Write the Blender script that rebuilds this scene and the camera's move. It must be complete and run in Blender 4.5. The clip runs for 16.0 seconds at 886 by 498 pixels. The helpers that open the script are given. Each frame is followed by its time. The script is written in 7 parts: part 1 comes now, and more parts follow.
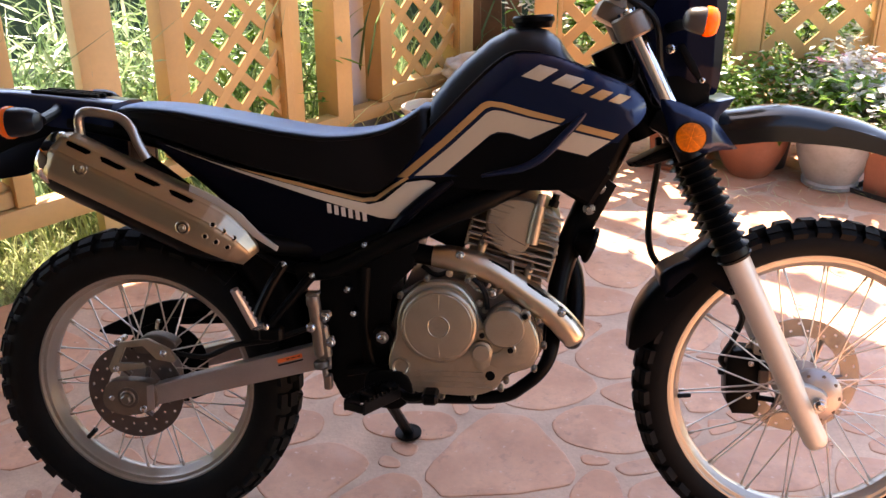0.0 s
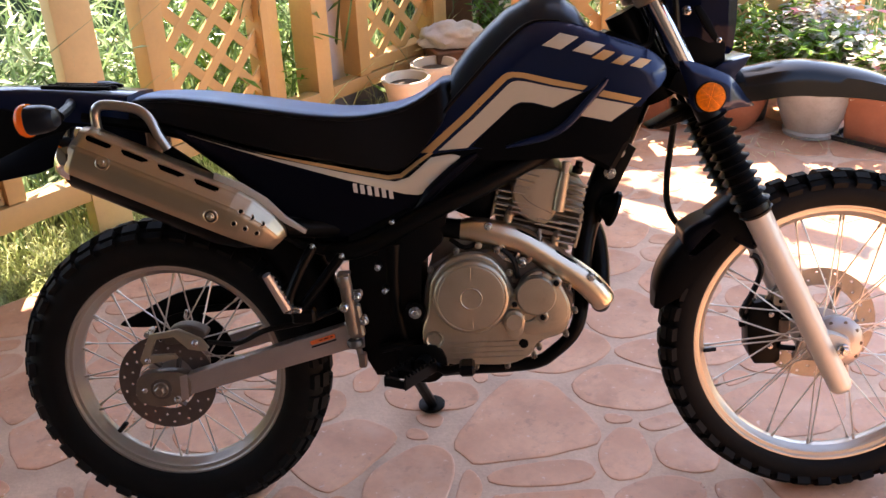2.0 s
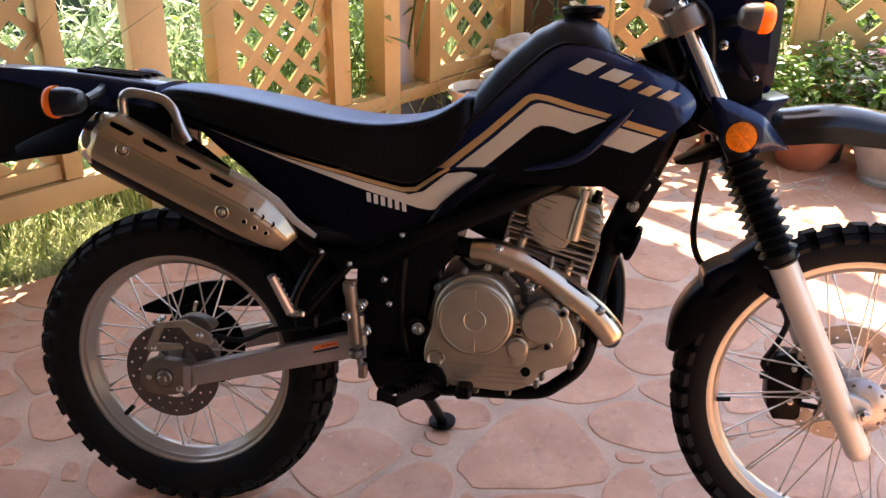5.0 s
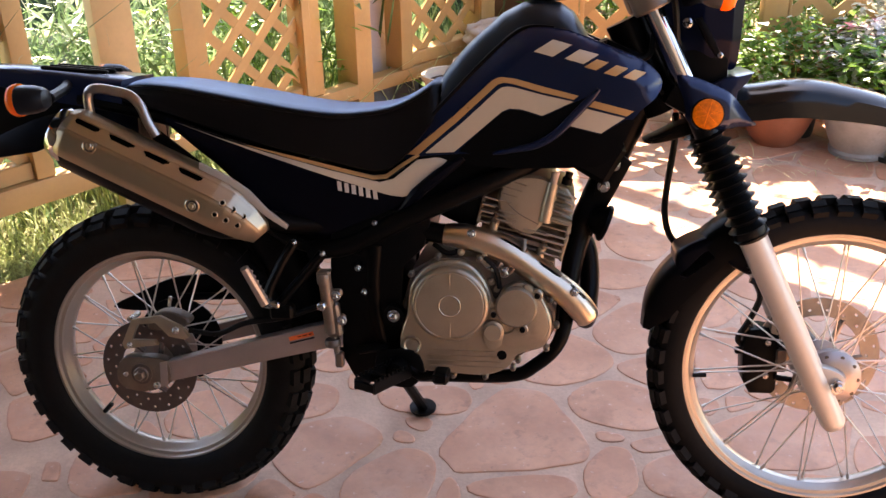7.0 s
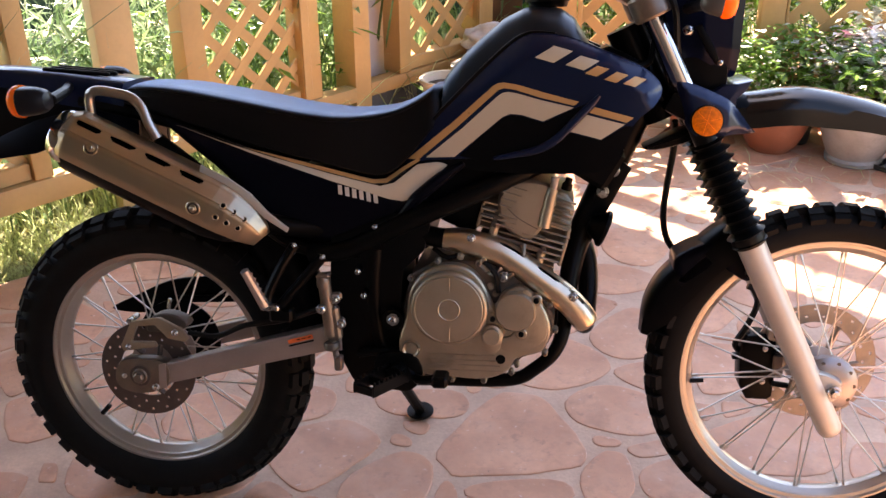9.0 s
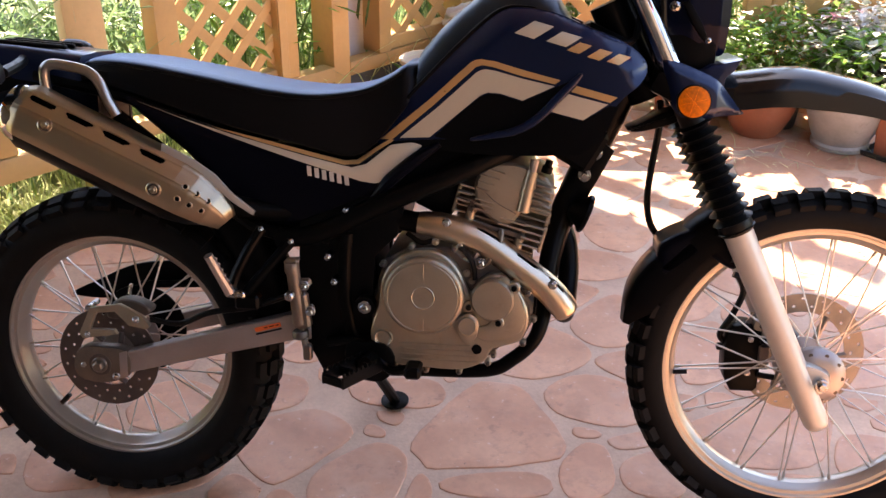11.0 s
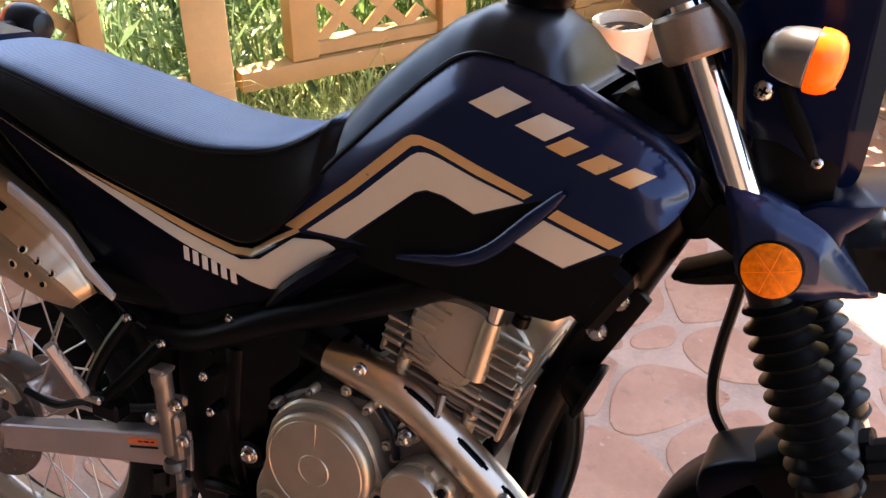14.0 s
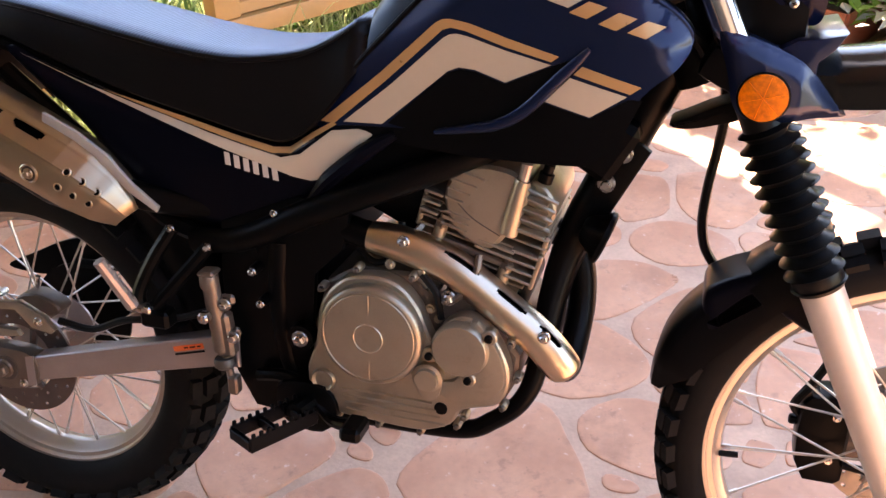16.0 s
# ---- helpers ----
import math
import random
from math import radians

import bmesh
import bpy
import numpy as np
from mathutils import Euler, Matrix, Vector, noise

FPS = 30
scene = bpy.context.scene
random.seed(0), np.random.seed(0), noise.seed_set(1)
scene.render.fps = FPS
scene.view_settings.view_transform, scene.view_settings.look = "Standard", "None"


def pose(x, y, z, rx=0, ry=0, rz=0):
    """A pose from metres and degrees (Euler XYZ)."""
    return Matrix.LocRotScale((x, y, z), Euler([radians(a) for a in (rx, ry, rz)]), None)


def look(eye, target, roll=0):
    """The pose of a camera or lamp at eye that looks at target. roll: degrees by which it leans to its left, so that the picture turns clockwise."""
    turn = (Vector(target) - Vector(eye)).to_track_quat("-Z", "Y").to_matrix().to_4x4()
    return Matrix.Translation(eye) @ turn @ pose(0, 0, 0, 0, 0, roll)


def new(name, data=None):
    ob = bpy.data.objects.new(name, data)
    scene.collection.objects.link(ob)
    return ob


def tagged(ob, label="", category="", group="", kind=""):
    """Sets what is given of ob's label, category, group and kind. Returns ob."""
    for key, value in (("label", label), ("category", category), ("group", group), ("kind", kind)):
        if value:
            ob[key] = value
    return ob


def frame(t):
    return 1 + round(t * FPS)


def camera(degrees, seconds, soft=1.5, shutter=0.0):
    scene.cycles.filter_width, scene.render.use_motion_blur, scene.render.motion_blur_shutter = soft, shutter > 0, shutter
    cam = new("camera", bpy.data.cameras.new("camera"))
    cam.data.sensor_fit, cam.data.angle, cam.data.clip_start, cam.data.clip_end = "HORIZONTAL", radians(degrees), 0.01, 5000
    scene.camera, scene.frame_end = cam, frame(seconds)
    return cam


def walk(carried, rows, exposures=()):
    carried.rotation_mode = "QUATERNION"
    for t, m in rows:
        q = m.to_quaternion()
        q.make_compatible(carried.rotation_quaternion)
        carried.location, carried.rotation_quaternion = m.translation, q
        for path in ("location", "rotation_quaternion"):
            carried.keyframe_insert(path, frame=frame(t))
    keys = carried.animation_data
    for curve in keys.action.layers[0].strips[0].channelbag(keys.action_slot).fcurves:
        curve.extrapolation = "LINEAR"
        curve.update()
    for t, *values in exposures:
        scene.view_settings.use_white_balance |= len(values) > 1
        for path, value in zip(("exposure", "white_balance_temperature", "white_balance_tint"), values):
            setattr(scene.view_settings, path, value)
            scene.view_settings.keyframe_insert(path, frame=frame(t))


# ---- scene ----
cam = camera(50.5, 16.0)
PATH = [
    (0, (0.816, -1.557, 1.428), (0.621, 0.23, 0.552), -1.7),
    (0.5, (0.821, -1.554, 1.431), (0.602, 0.23, 0.555), -1.5),
    (1, (0.802, -1.553, 1.445), (0.548, 0.221, 0.555), -1.4),
    (1.5, (0.722, -1.565, 1.449), (0.516, 0.196, 0.525), -2.5),
    (2, (0.688, -1.574, 1.449), (0.576, 0.188, 0.509), -4.1),
    (2.5, (0.684, -1.578, 1.456), (0.605, 0.184, 0.513), -2.7),
    (3, (0.705, -1.573, 1.451), (0.62, 0.199, 0.529), -1.6),
    (3.5, (0.789, -1.55, 1.459), (0.593, 0.217, 0.543), -0.1),
    (4, (0.814, -1.52, 1.448), (0.528, 0.237, 0.536), -0.4),
    (6.5, (0.838, -1.526, 1.445), (0.578, 0.219, 0.503), -2.3),
    (7, (0.842, -1.522, 1.444), (0.592, 0.223, 0.499), -2.5),
    (7.5, (0.843, -1.522, 1.444), (0.595, 0.222, 0.498), -2.6),
    (8, (0.837, -1.524, 1.447), (0.591, 0.222, 0.504), -2.3),
    (8.5, (0.832, -1.529, 1.449), (0.587, 0.22, 0.511), -2.1),
    (11, (0.84, -1.456, 1.414), (0.638, 0.281, 0.443), -1.0),
    (11.5, (0.832, -1.324, 1.388), (0.639, 0.39, 0.376), -1.6),
    (12, (0.844, -1.186, 1.39), (0.688, 0.526, 0.368), -2.6),
    (12.5, (0.961, -1.013, 1.369), (0.681, 0.664, 0.316), 0.8),
    (13, (1.036, -0.912, 1.367), (0.602, 0.714, 0.285), 0.2),
    (13.5, (1.086, -0.749, 1.362), (0.492, 0.809, 0.259), -1.8),
    (14, (1.134, -0.67, 1.359), (0.393, 0.815, 0.243), -2.1),
    (14.5, (1.134, -0.673, 1.343), (0.32, 0.769, 0.223), -2.5),
    (15, (1.118, -0.701, 1.341), (0.281, 0.725, 0.215), -2.3),
    (15.5, (1.068, -0.774, 1.328), (0.319, 0.685, 0.183), -3.3),
    (16, (1.035, -0.911, 1.342), (0.529, 0.633, 0.177), -3.4),
]
walk(cam, [(t, look(eye, target, roll)) for t, eye, target, roll in PATH],
     [(0, 2.8, 8000, 22), (8.5, 2.8, 8000, 22), (11, 2.8, 8000, 22), (12.5, 2.55, 8000, 22), (13.5, 2.70, 8000, 22), (14.5, 3.25, 8000, 22), (16, 3.31, 8000, 22)])

# ---- light ----
SUN_DIR = Vector((-0.10, 0.62, 1.0)).normalized()
world = bpy.data.worlds.new("sky")
scene.world = world
world.use_nodes = True
_wn = world.node_tree.nodes
_sky = _wn.new("ShaderNodeTexSky")
_sky.sky_type, _sky.sun_disc = "NISHITA", False
_sky.ozone_density, _sky.dust_density = 2.2, 0.5
_sky.sun_elevation = math.asin(SUN_DIR.z)
_sky.sun_rotation = math.atan2(SUN_DIR.x, SUN_DIR.y)
_wn["Background"].inputs["Strength"].default_value = 0.135
world.node_tree.links.new(_sky.outputs[0], _wn["Background"].inputs["Color"])
sun = new("sun", bpy.data.lights.new("sun", "SUN"))
sun.data.energy, sun.data.angle, sun.data.color = 4.4, radians(0.5), (1.0, 0.93, 0.82)
sun.matrix_world = look(SUN_DIR * 20, (0, 0, 0))


# ---- materials ----
def mat(name, col, rough=0.5, metal=0.0, var=0.15, scale=6.0, fine=90.0, bump=0.05, rvar=0.1, coat=0.0, coat_rough=0.05, spec=0.5,
        rand=0.0, island=False, col2=None, dirt=None):
    """Principled paint with two scales of variation in colour and roughness and a fine relief, in metres of the object."""
    m = bpy.data.materials.new(name)
    m.use_nodes = True
    nt = m.node_tree
    n, l = nt.nodes, nt.links
    b = n["Principled BSDF"]
    tc = n.new("ShaderNodeTexCoord")
    big, small = n.new("ShaderNodeTexNoise"), n.new("ShaderNodeTexNoise")
    for node, s, d in ((big, scale, 5), (small, fine, 3)):
        node.inputs["Scale"].default_value = s
        node.inputs["Detail"].default_value = d
        l.new(tc.outputs["Object"], node.inputs["Vector"])
    ramp = n.new("ShaderNodeMix")
    ramp.data_type = "RGBA"
    lo = [c * (1 - var) for c in col]
    hi = list(col2) if col2 else [min(1, c * (1 + var)) for c in col]
    ramp.inputs["A"].default_value = (*lo, 1)
    ramp.inputs["B"].default_value = (*hi, 1)
    st = n.new("ShaderNodeMapRange")
    st.inputs["From Min"].default_value, st.inputs["From Max"].default_value = 0.3, 0.7
    l.new(big.outputs["Fac"], st.inputs["Value"])
    l.new(st.outputs["Result"], ramp.inputs["Factor"])
    out = ramp.outputs["Result"]
    g = n.new("ShaderNodeMix")
    g.data_type, g.blend_type = "RGBA", "MULTIPLY"
    g.inputs["Factor"].default_value = 1.0
    gr = n.new("ShaderNodeMapRange")
    gr.inputs["To Min"].default_value, gr.inputs["To Max"].default_value = 1 - var * 0.9, 1 + var * 0.6
    l.new(small.outputs["Fac"], gr.inputs["Value"])
    l.new(out, g.inputs["A"])
    l.new(gr.outputs["Result"], g.inputs["B"])
    out = g.outputs["Result"]
    if rand or island:
        src = n.new("ShaderNodeNewGeometry").outputs["Random Per Island"] if island else n.new("ShaderNodeObjectInfo").outputs["Random"]
        r = n.new("ShaderNodeMapRange")
        r.inputs["To Min"].default_value, r.inputs["To Max"].default_value = 1 - rand, 1 + rand
        l.new(src, r.inputs["Value"])
        g2 = n.new("ShaderNodeMix")
        g2.data_type, g2.blend_type = "RGBA", "MULTIPLY"
        g2.inputs["Factor"].default_value = 1.0
        l.new(out, g2.inputs["A"])
        l.new(r.outputs["Result"], g2.inputs["B"])
        out = g2.outputs["Result"]
    if dirt:
        dn = n.new("ShaderNodeTexNoise")
        dn.inputs["Scale"].default_value, dn.inputs["Detail"].default_value, dn.inputs["Roughness"].default_value = dirt[1], 8, 0.7
        l.new(tc.outputs["Object"], dn.inputs["Vector"])
        dr = n.new("ShaderNodeMapRange")
        dr.inputs["From Min"].default_value, dr.inputs["From Max"].default_value = 0.55, 0.72
        dr.inputs["To Max"].default_value = dirt[2]
        l.new(dn.outputs["Fac"], dr.inputs["Value"])
        g3 = n.new("ShaderNodeMix")
        g3.data_type = "RGBA"
        g3.inputs["B"].default_value = (*dirt[0], 1)
        l.new(dr.outputs["Result"], g3.inputs["Factor"])
        l.new(out, g3.inputs["A"])
        out = g3.outputs["Result"]
    l.new(out, b.inputs["Base Color"])
    rr = n.new("ShaderNodeMapRange")
    rr.inputs["To Min"].default_value, rr.inputs["To Max"].default_value = max(0.02, rough - rvar), min(1, rough + rvar)
    l.new(small.outputs["Fac"], rr.inputs["Value"])
    l.new(rr.outputs["Result"], b.inputs["Roughness"])
    b.inputs["Metallic"].default_value = metal
    b.inputs["Specular IOR Level"].default_value = spec
    b.inputs["Coat Weight"].default_value = coat
    b.inputs["Coat Roughness"].default_value = coat_rough
    if bump:
        bp = n.new("ShaderNodeBump")
        bp.inputs["Strength"].default_value, bp.inputs["Distance"].default_value = min(1, bump * 4), 0.002
        l.new(small.outputs["Fac"], bp.inputs["Height"])
        l.new(bp.outputs["Normal"], b.inputs["Normal"])
    return m


def leafy(name, col, col2, rough=0.45, through_=0.45, scale=3.0):
    """Thin leaf: half diffuse gloss, half light that comes through; each leaf has its own tone."""
    m = mat(name, col, rough, var=0.2, scale=scale, fine=40, bump=0, col2=col2, rand=0.45, island=True)
    n, l = m.node_tree.nodes, m.node_tree.links
    b = n["Principled BSDF"]
    t = n.new("ShaderNodeBsdfTranslucent")
    src = b.inputs["Base Color"].links[0].from_socket
    l.new(src, t.inputs["Color"])
    mx = n.new("ShaderNodeMixShader")
    mx.inputs["Fac"].default_value = through_
    l.new(b.outputs[0], mx.inputs[1])
    l.new(t.outputs[0], mx.inputs[2])
    l.new(mx.outputs[0], n["Material Output"].inputs["Surface"])
    return m


NAVY = mat("navy_paint", (0.0026, 0.0095, 0.038), 0.30, 0.5, var=0.03, bump=0, rvar=0.015, spec=0.24, coat=0.4, coat_rough=0.09)
COWL_NAVY = mat("dark_navy_cowl_paint", (0.0015, 0.0032, 0.013), 0.16, 0.0, var=0.04, bump=0, rvar=0.02, spec=0.08)
NAVY_DARK = mat("dark_navy_plastic", (0.0012, 0.0015, 0.004), 0.30, 0, var=0.04, bump=0, spec=0.07, rvar=0.02)
BLACK = mat("black_painted_steel", (0.0018, 0.0018, 0.0018), 0.34, 0, var=0.2, bump=0.0, spec=0.08)
PLASTIC = mat("black_plastic", (0.002, 0.002, 0.0023), 0.40, 0, var=0.2, bump=0.01, fine=300, spec=0.07)
GLOSS_BLACK = mat("glossy_black_plastic", (0.002, 0.002, 0.002), 0.19, 0, var=0.2, bump=0.0, rvar=0.05, spec=0.36)
TANK_TOP = mat("satin_black_plastic_sky_tint", (0.006, 0.006, 0.007), 0.34, 0, var=0.12, bump=0.01, fine=400, spec=0.27)
RUBBER = mat("black_rubber", (0.0045, 0.0042, 0.004), 0.72, 0, var=0.25, bump=0.06, scale=12, dirt=((0.016, 0.013, 0.011), 14, 0.35), spec=0.13)
BOOT = mat("fork_boot_rubber", (0.003, 0.003, 0.003), 0.36, 0, var=0.2, bump=0.01, spec=0.15)
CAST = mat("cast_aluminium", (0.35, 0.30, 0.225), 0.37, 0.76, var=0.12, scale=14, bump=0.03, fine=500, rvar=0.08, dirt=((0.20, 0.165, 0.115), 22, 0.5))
# darker cast tone for engine body, cores, nuts and small fittings
CAST_DARK = mat("darker_cast_aluminium", (0.11, 0.09, 0.075), 0.46, 0.6, var=0.25, scale=20, bump=0.04, fine=400)
ALLOY = mat("brushed_aluminium", (0.36, 0.31, 0.285), 0.34, 0.7, var=0.08, scale=20, bump=0.015, fine=260)
RIM = mat("anodised_rim", (0.43, 0.388, 0.33), 0.31, 0.72, var=0.05, scale=8, bump=0.0, rvar=0.01)
FORK = mat("silver_fork_paint", (0.505, 0.485, 0.44), 0.44, 0.45, var=0.06, bump=0.01)
CHROME = mat("chrome", (0.62, 0.61, 0.59), 0.08, 1, var=0.04, bump=0, rvar=0.04)
SHIELD = mat("satin_steel_shield", (0.43, 0.345, 0.24), 0.37, 1, var=0.04, bump=0, fine=60, rvar=0.01)
PIPE_SHIELD = mat("polished_pipe_shield", (0.62, 0.50, 0.365), 0.29, 1, var=0.05, scale=9, bump=0, fine=60, rvar=0.01)
RAIL = mat("satin_rail_steel", (0.40, 0.35, 0.31), 0.30, 0.95, var=0.06, bump=0, rvar=0.02)
BROWN_CAST = mat("brown_cast_alloy", (0.175, 0.14, 0.112), 0.42, 0.7, var=0.18, scale=25, bump=0.03, fine=400)
SPOKE = mat("wire_spoke_steel", (0.60, 0.55, 0.49), 0.34, 0.75, var=0.1, bump=0.0)
STEEL = mat("zinc_steel", (0.42, 0.415, 0.41), 0.28, 1, var=0.1, bump=0.0)
FRONT_DISC = mat("front_disc_steel", (0.27, 0.245, 0.22), 0.36, 0.8, var=0.15, scale=30, bump=0.0)
DISC = mat("brake_disc_steel", (0.13, 0.105, 0.095), 0.38, 0.8, var=0.12, scale=30, bump=0.0)
HOSE = mat("rubber_hose", (0.004, 0.004, 0.004), 0.42, 0, var=0.2, bump=0.01, spec=0.18)
GOLD = mat("gold_stripe_film", (0.56, 0.33, 0.14), 0.32, 0.4, var=0.05, bump=0)
SILVER = mat("silver_stripe_film", (0.52, 0.455, 0.34), 0.34, 0.2, var=0.05, bump=0)
LINE = mat("black_stripe_film", (0.006, 0.006, 0.008), 0.3, 0, var=0.1, bump=0)
WHITE = mat("white_lettering_film", (0.52, 0.48, 0.42), 0.4, 0, var=0.05, bump=0)
LABEL_RED = mat("orange_label", (0.75, 0.14, 0.03), 0.45, 0, var=0.1, bump=0)
REFLEX = mat("amber_reflector", (0.62, 0.145, 0.002), 0.32, 0, var=0.28, scale=160, fine=600, bump=0.1, spec=0.22)
SIGNAL_GREY = mat("grey_signal_pod", (0.05, 0.046, 0.043), 0.35, var=0.1, bump=0.0, spec=0.6)
RED_GLASS = mat("red_lens", (0.4, 0.01, 0.01), 0.2, 0, var=0.1, bump=0.05, coat=0.6)
LENS = leafy("amber_lens", (0.85, 0.20, 0.02), (0.95, 0.28, 0.03), 0.15, 0.5)
HEADGLASS = mat("headlight_glass", (0.7, 0.72, 0.75), 0.06, 0.0, var=0.05, bump=0, coat=1)


def vinyl():
    """Seat cover: black vinyl with fine pressed ribs across the seat and a painted blue sky sheen."""
    m = mat("seat_vinyl_sky_tint", (0.004, 0.004, 0.005), 0.40, 0, var=0.15, scale=10, bump=0, fine=400, rvar=0.04, spec=0.48)
    n, l = m.node_tree.nodes, m.node_tree.links
    b = n["Principled BSDF"]
    # blue sheen and specular tint put the reflected sky into the vinyl
    b.inputs["Sheen Weight"].default_value, b.inputs["Sheen Roughness"].default_value = 0.50, 0.38
    b.inputs["Specular Tint"].default_value = (0.32, 0.61, 1.0, 1)
    b.inputs["Sheen Tint"].default_value = (0.25, 0.48, 0.95, 1)
    tc = n.new("ShaderNodeTexCoord")
    w = n.new("ShaderNodeTexWave")
    w.wave_type, w.bands_direction = "BANDS", "X"
    w.inputs["Scale"].default_value, w.inputs["Distortion"].default_value = 68, 0.0
    l.new(tc.outputs["Object"], w.inputs["Vector"])
    bp = n.new("ShaderNodeBump")
    bp.inputs["Strength"].default_value, bp.inputs["Distance"].default_value = 0.34, 0.0008
    l.new(w.outputs["Fac"], bp.inputs["Height"])
    l.new(bp.outputs["Normal"], n["Principled BSDF"].inputs["Normal"])
    return m


# blue tint paints a sky sheen on the satin black plastic
TANK_TOP.node_tree.nodes["Principled BSDF"].inputs["Specular Tint"].default_value = (0.5, 0.72, 1.0, 1)
VINYL = vinyl()
VINYL_SIDE = mat("smooth_seat_vinyl", (0.003, 0.0028, 0.003), 0.40, 0, var=0.15, bump=0.02, fine=500, spec=0.13)
WOOD = mat("yellow_painted_timber", (0.475, 0.280, 0.105), 0.55, 0, var=0.10, scale=5, fine=60, bump=0.05, rand=0.10, dirt=((0.40, 0.24, 0.10), 9, 0.5))
WOOD_PALE = mat("pale_cream_timber", (0.66, 0.43, 0.20), 0.6, 0, var=0.08, scale=5, fine=60, bump=0.05, dirt=((0.48, 0.30, 0.14), 9, 0.4))
WOOD_RED = mat("brown_stained_timber", (0.16, 0.07, 0.035), 0.5, 0, var=0.25, scale=6, fine=70, bump=0.06)
BOARD = mat("grey_weathered_board", (0.10, 0.10, 0.10), 0.75, 0, var=0.25, scale=5, fine=60, bump=0.08, rand=0.2)
STONE = mat("pink_terracotta_paving", (0.56, 0.250, 0.140), 0.50, 0, var=0.17, scale=5, fine=60, bump=0.03, rand=0.09, rvar=0.12, spec=0.5,
            col2=(0.68, 0.35, 0.21), dirt=((0.37, 0.185, 0.12), 8, 0.8))
STONE_REST = mat("far_pink_paving", (0.56, 0.250, 0.140), 0.50, 0, var=0.17, scale=5, fine=60, bump=0.03, rand=0.09, island=True, rvar=0.12, spec=0.5,
            col2=(0.68, 0.35, 0.21), dirt=((0.37, 0.185, 0.12), 8, 0.8))


def worn(m):
    """Foot-worn stone: pale dusty patches, dark stains and fine specks, laid over the whole floor."""
    n, l = m.node_tree.nodes, m.node_tree.links
    b = n["Principled BSDF"]
    out = b.inputs["Base Color"].links[0].from_socket
    pos = n.new("ShaderNodeNewGeometry").outputs["Position"]
    for scale, lo, hi, most, tone in ((3.1, 0.52, 0.70, 0.55, (0.60, 0.39, 0.29)), (7.5, 0.54, 0.70, 0.62, (0.33, 0.15, 0.085)), (19, 0.60, 0.68, 0.5, (0.28, 0.13, 0.08)), (46, 0.63, 0.70, 0.6, (0.72, 0.52, 0.42)), (85, 0.66, 0.72, 0.75, (0.13, 0.075, 0.05))):
        t = n.new("ShaderNodeTexNoise")
        t.inputs["Scale"].default_value, t.inputs["Detail"].default_value, t.inputs["Roughness"].default_value = scale, 6, 0.62
        l.new(pos, t.inputs["Vector"])
        r = n.new("ShaderNodeMapRange")
        r.inputs["From Min"].default_value, r.inputs["From Max"].default_value, r.inputs["To Max"].default_value = lo, hi, most
        l.new(t.outputs["Fac"], r.inputs["Value"])
        g = n.new("ShaderNodeMix")
        g.data_type = "RGBA"
        g.inputs["B"].default_value = (*tone, 1)
        l.new(r.outputs["Result"], g.inputs["Factor"])
        l.new(out, g.inputs["A"])
        out = g.outputs["Result"]
    l.new(out, b.inputs["Base Color"])


worn(STONE)
worn(STONE_REST)
GROUT = mat("pale_paving_grout", (0.57, 0.37, 0.26), 0.8, 0, var=0.2, scale=6, fine=120, bump=0.10, dirt=((0.36, 0.23, 0.17), 7, 0.55))
SOIL = mat("dark_soil", (0.07, 0.045, 0.03), 0.95, 0, var=0.4, scale=20, fine=150, bump=0.2)
LAWN = mat("lawn_soil", (0.10, 0.11, 0.04), 0.95, 0, var=0.35, scale=3, fine=40, bump=0.2, col2=(0.36, 0.36, 0.17))
TERRA = mat("terracotta_clay", (0.22, 0.073, 0.035), 0.7, 0, var=0.18, scale=8, fine=90, bump=0.05, dirt=((0.25, 0.14, 0.10), 8, 0.45))
PALE_TERRA = mat("pale_terracotta_clay", (0.34, 0.13, 0.075), 0.7, 0, var=0.14, scale=8, fine=90, bump=0.05, dirt=((0.30, 0.19, 0.14), 8, 0.4))
GLAZE = mat("white_pot_glaze", (0.25, 0.25, 0.235), 0.4, 0, var=0.18, scale=9, bump=0.02, dirt=((0.10, 0.10, 0.085), 8, 0.75))
CREAM_POT = mat("cream_plastic_pot", (0.66, 0.56, 0.44), 0.5, 0, var=0.07, bump=0.01, dirt=((0.4, 0.32, 0.24), 9, 0.35))
DARK_POT = mat("black_plastic_pot", (0.015, 0.015, 0.015), 0.5, 0, var=0.2, bump=0.02)
PINK_POT = mat("pink_painted_pot", (0.62, 0.24, 0.22), 0.55, 0, var=0.1, bump=0.02)
CLOTH = mat("crumpled_white_cloth", (0.55, 0.52, 0.48), 0.9, 0, var=0.15, bump=0.1)
GRASS = leafy("grass_blades", (0.34, 0.44, 0.14), (0.74, 0.77, 0.45), 0.4, 0.62)
WEEDS = leafy("tall_weeds", (0.07, 0.17, 0.045), (0.27, 0.40, 0.21), 0.35, 0.45)
LEAF = leafy("green_leaves", (0.085, 0.20, 0.03), (0.22, 0.40, 0.08), 0.26, 0.5)
PALE_LEAF = leafy("silver_leaves", (0.46, 0.52, 0.38), (0.70, 0.72, 0.60), 0.40, 0.35)
PETAL = leafy("white_petals", (0.72, 0.70, 0.66), (0.85, 0.83, 0.80), 0.5, 0.3)
PINK_PETAL = leafy("pink_petals", (0.75, 0.25, 0.30), (0.85, 0.45, 0.48), 0.5, 0.3)
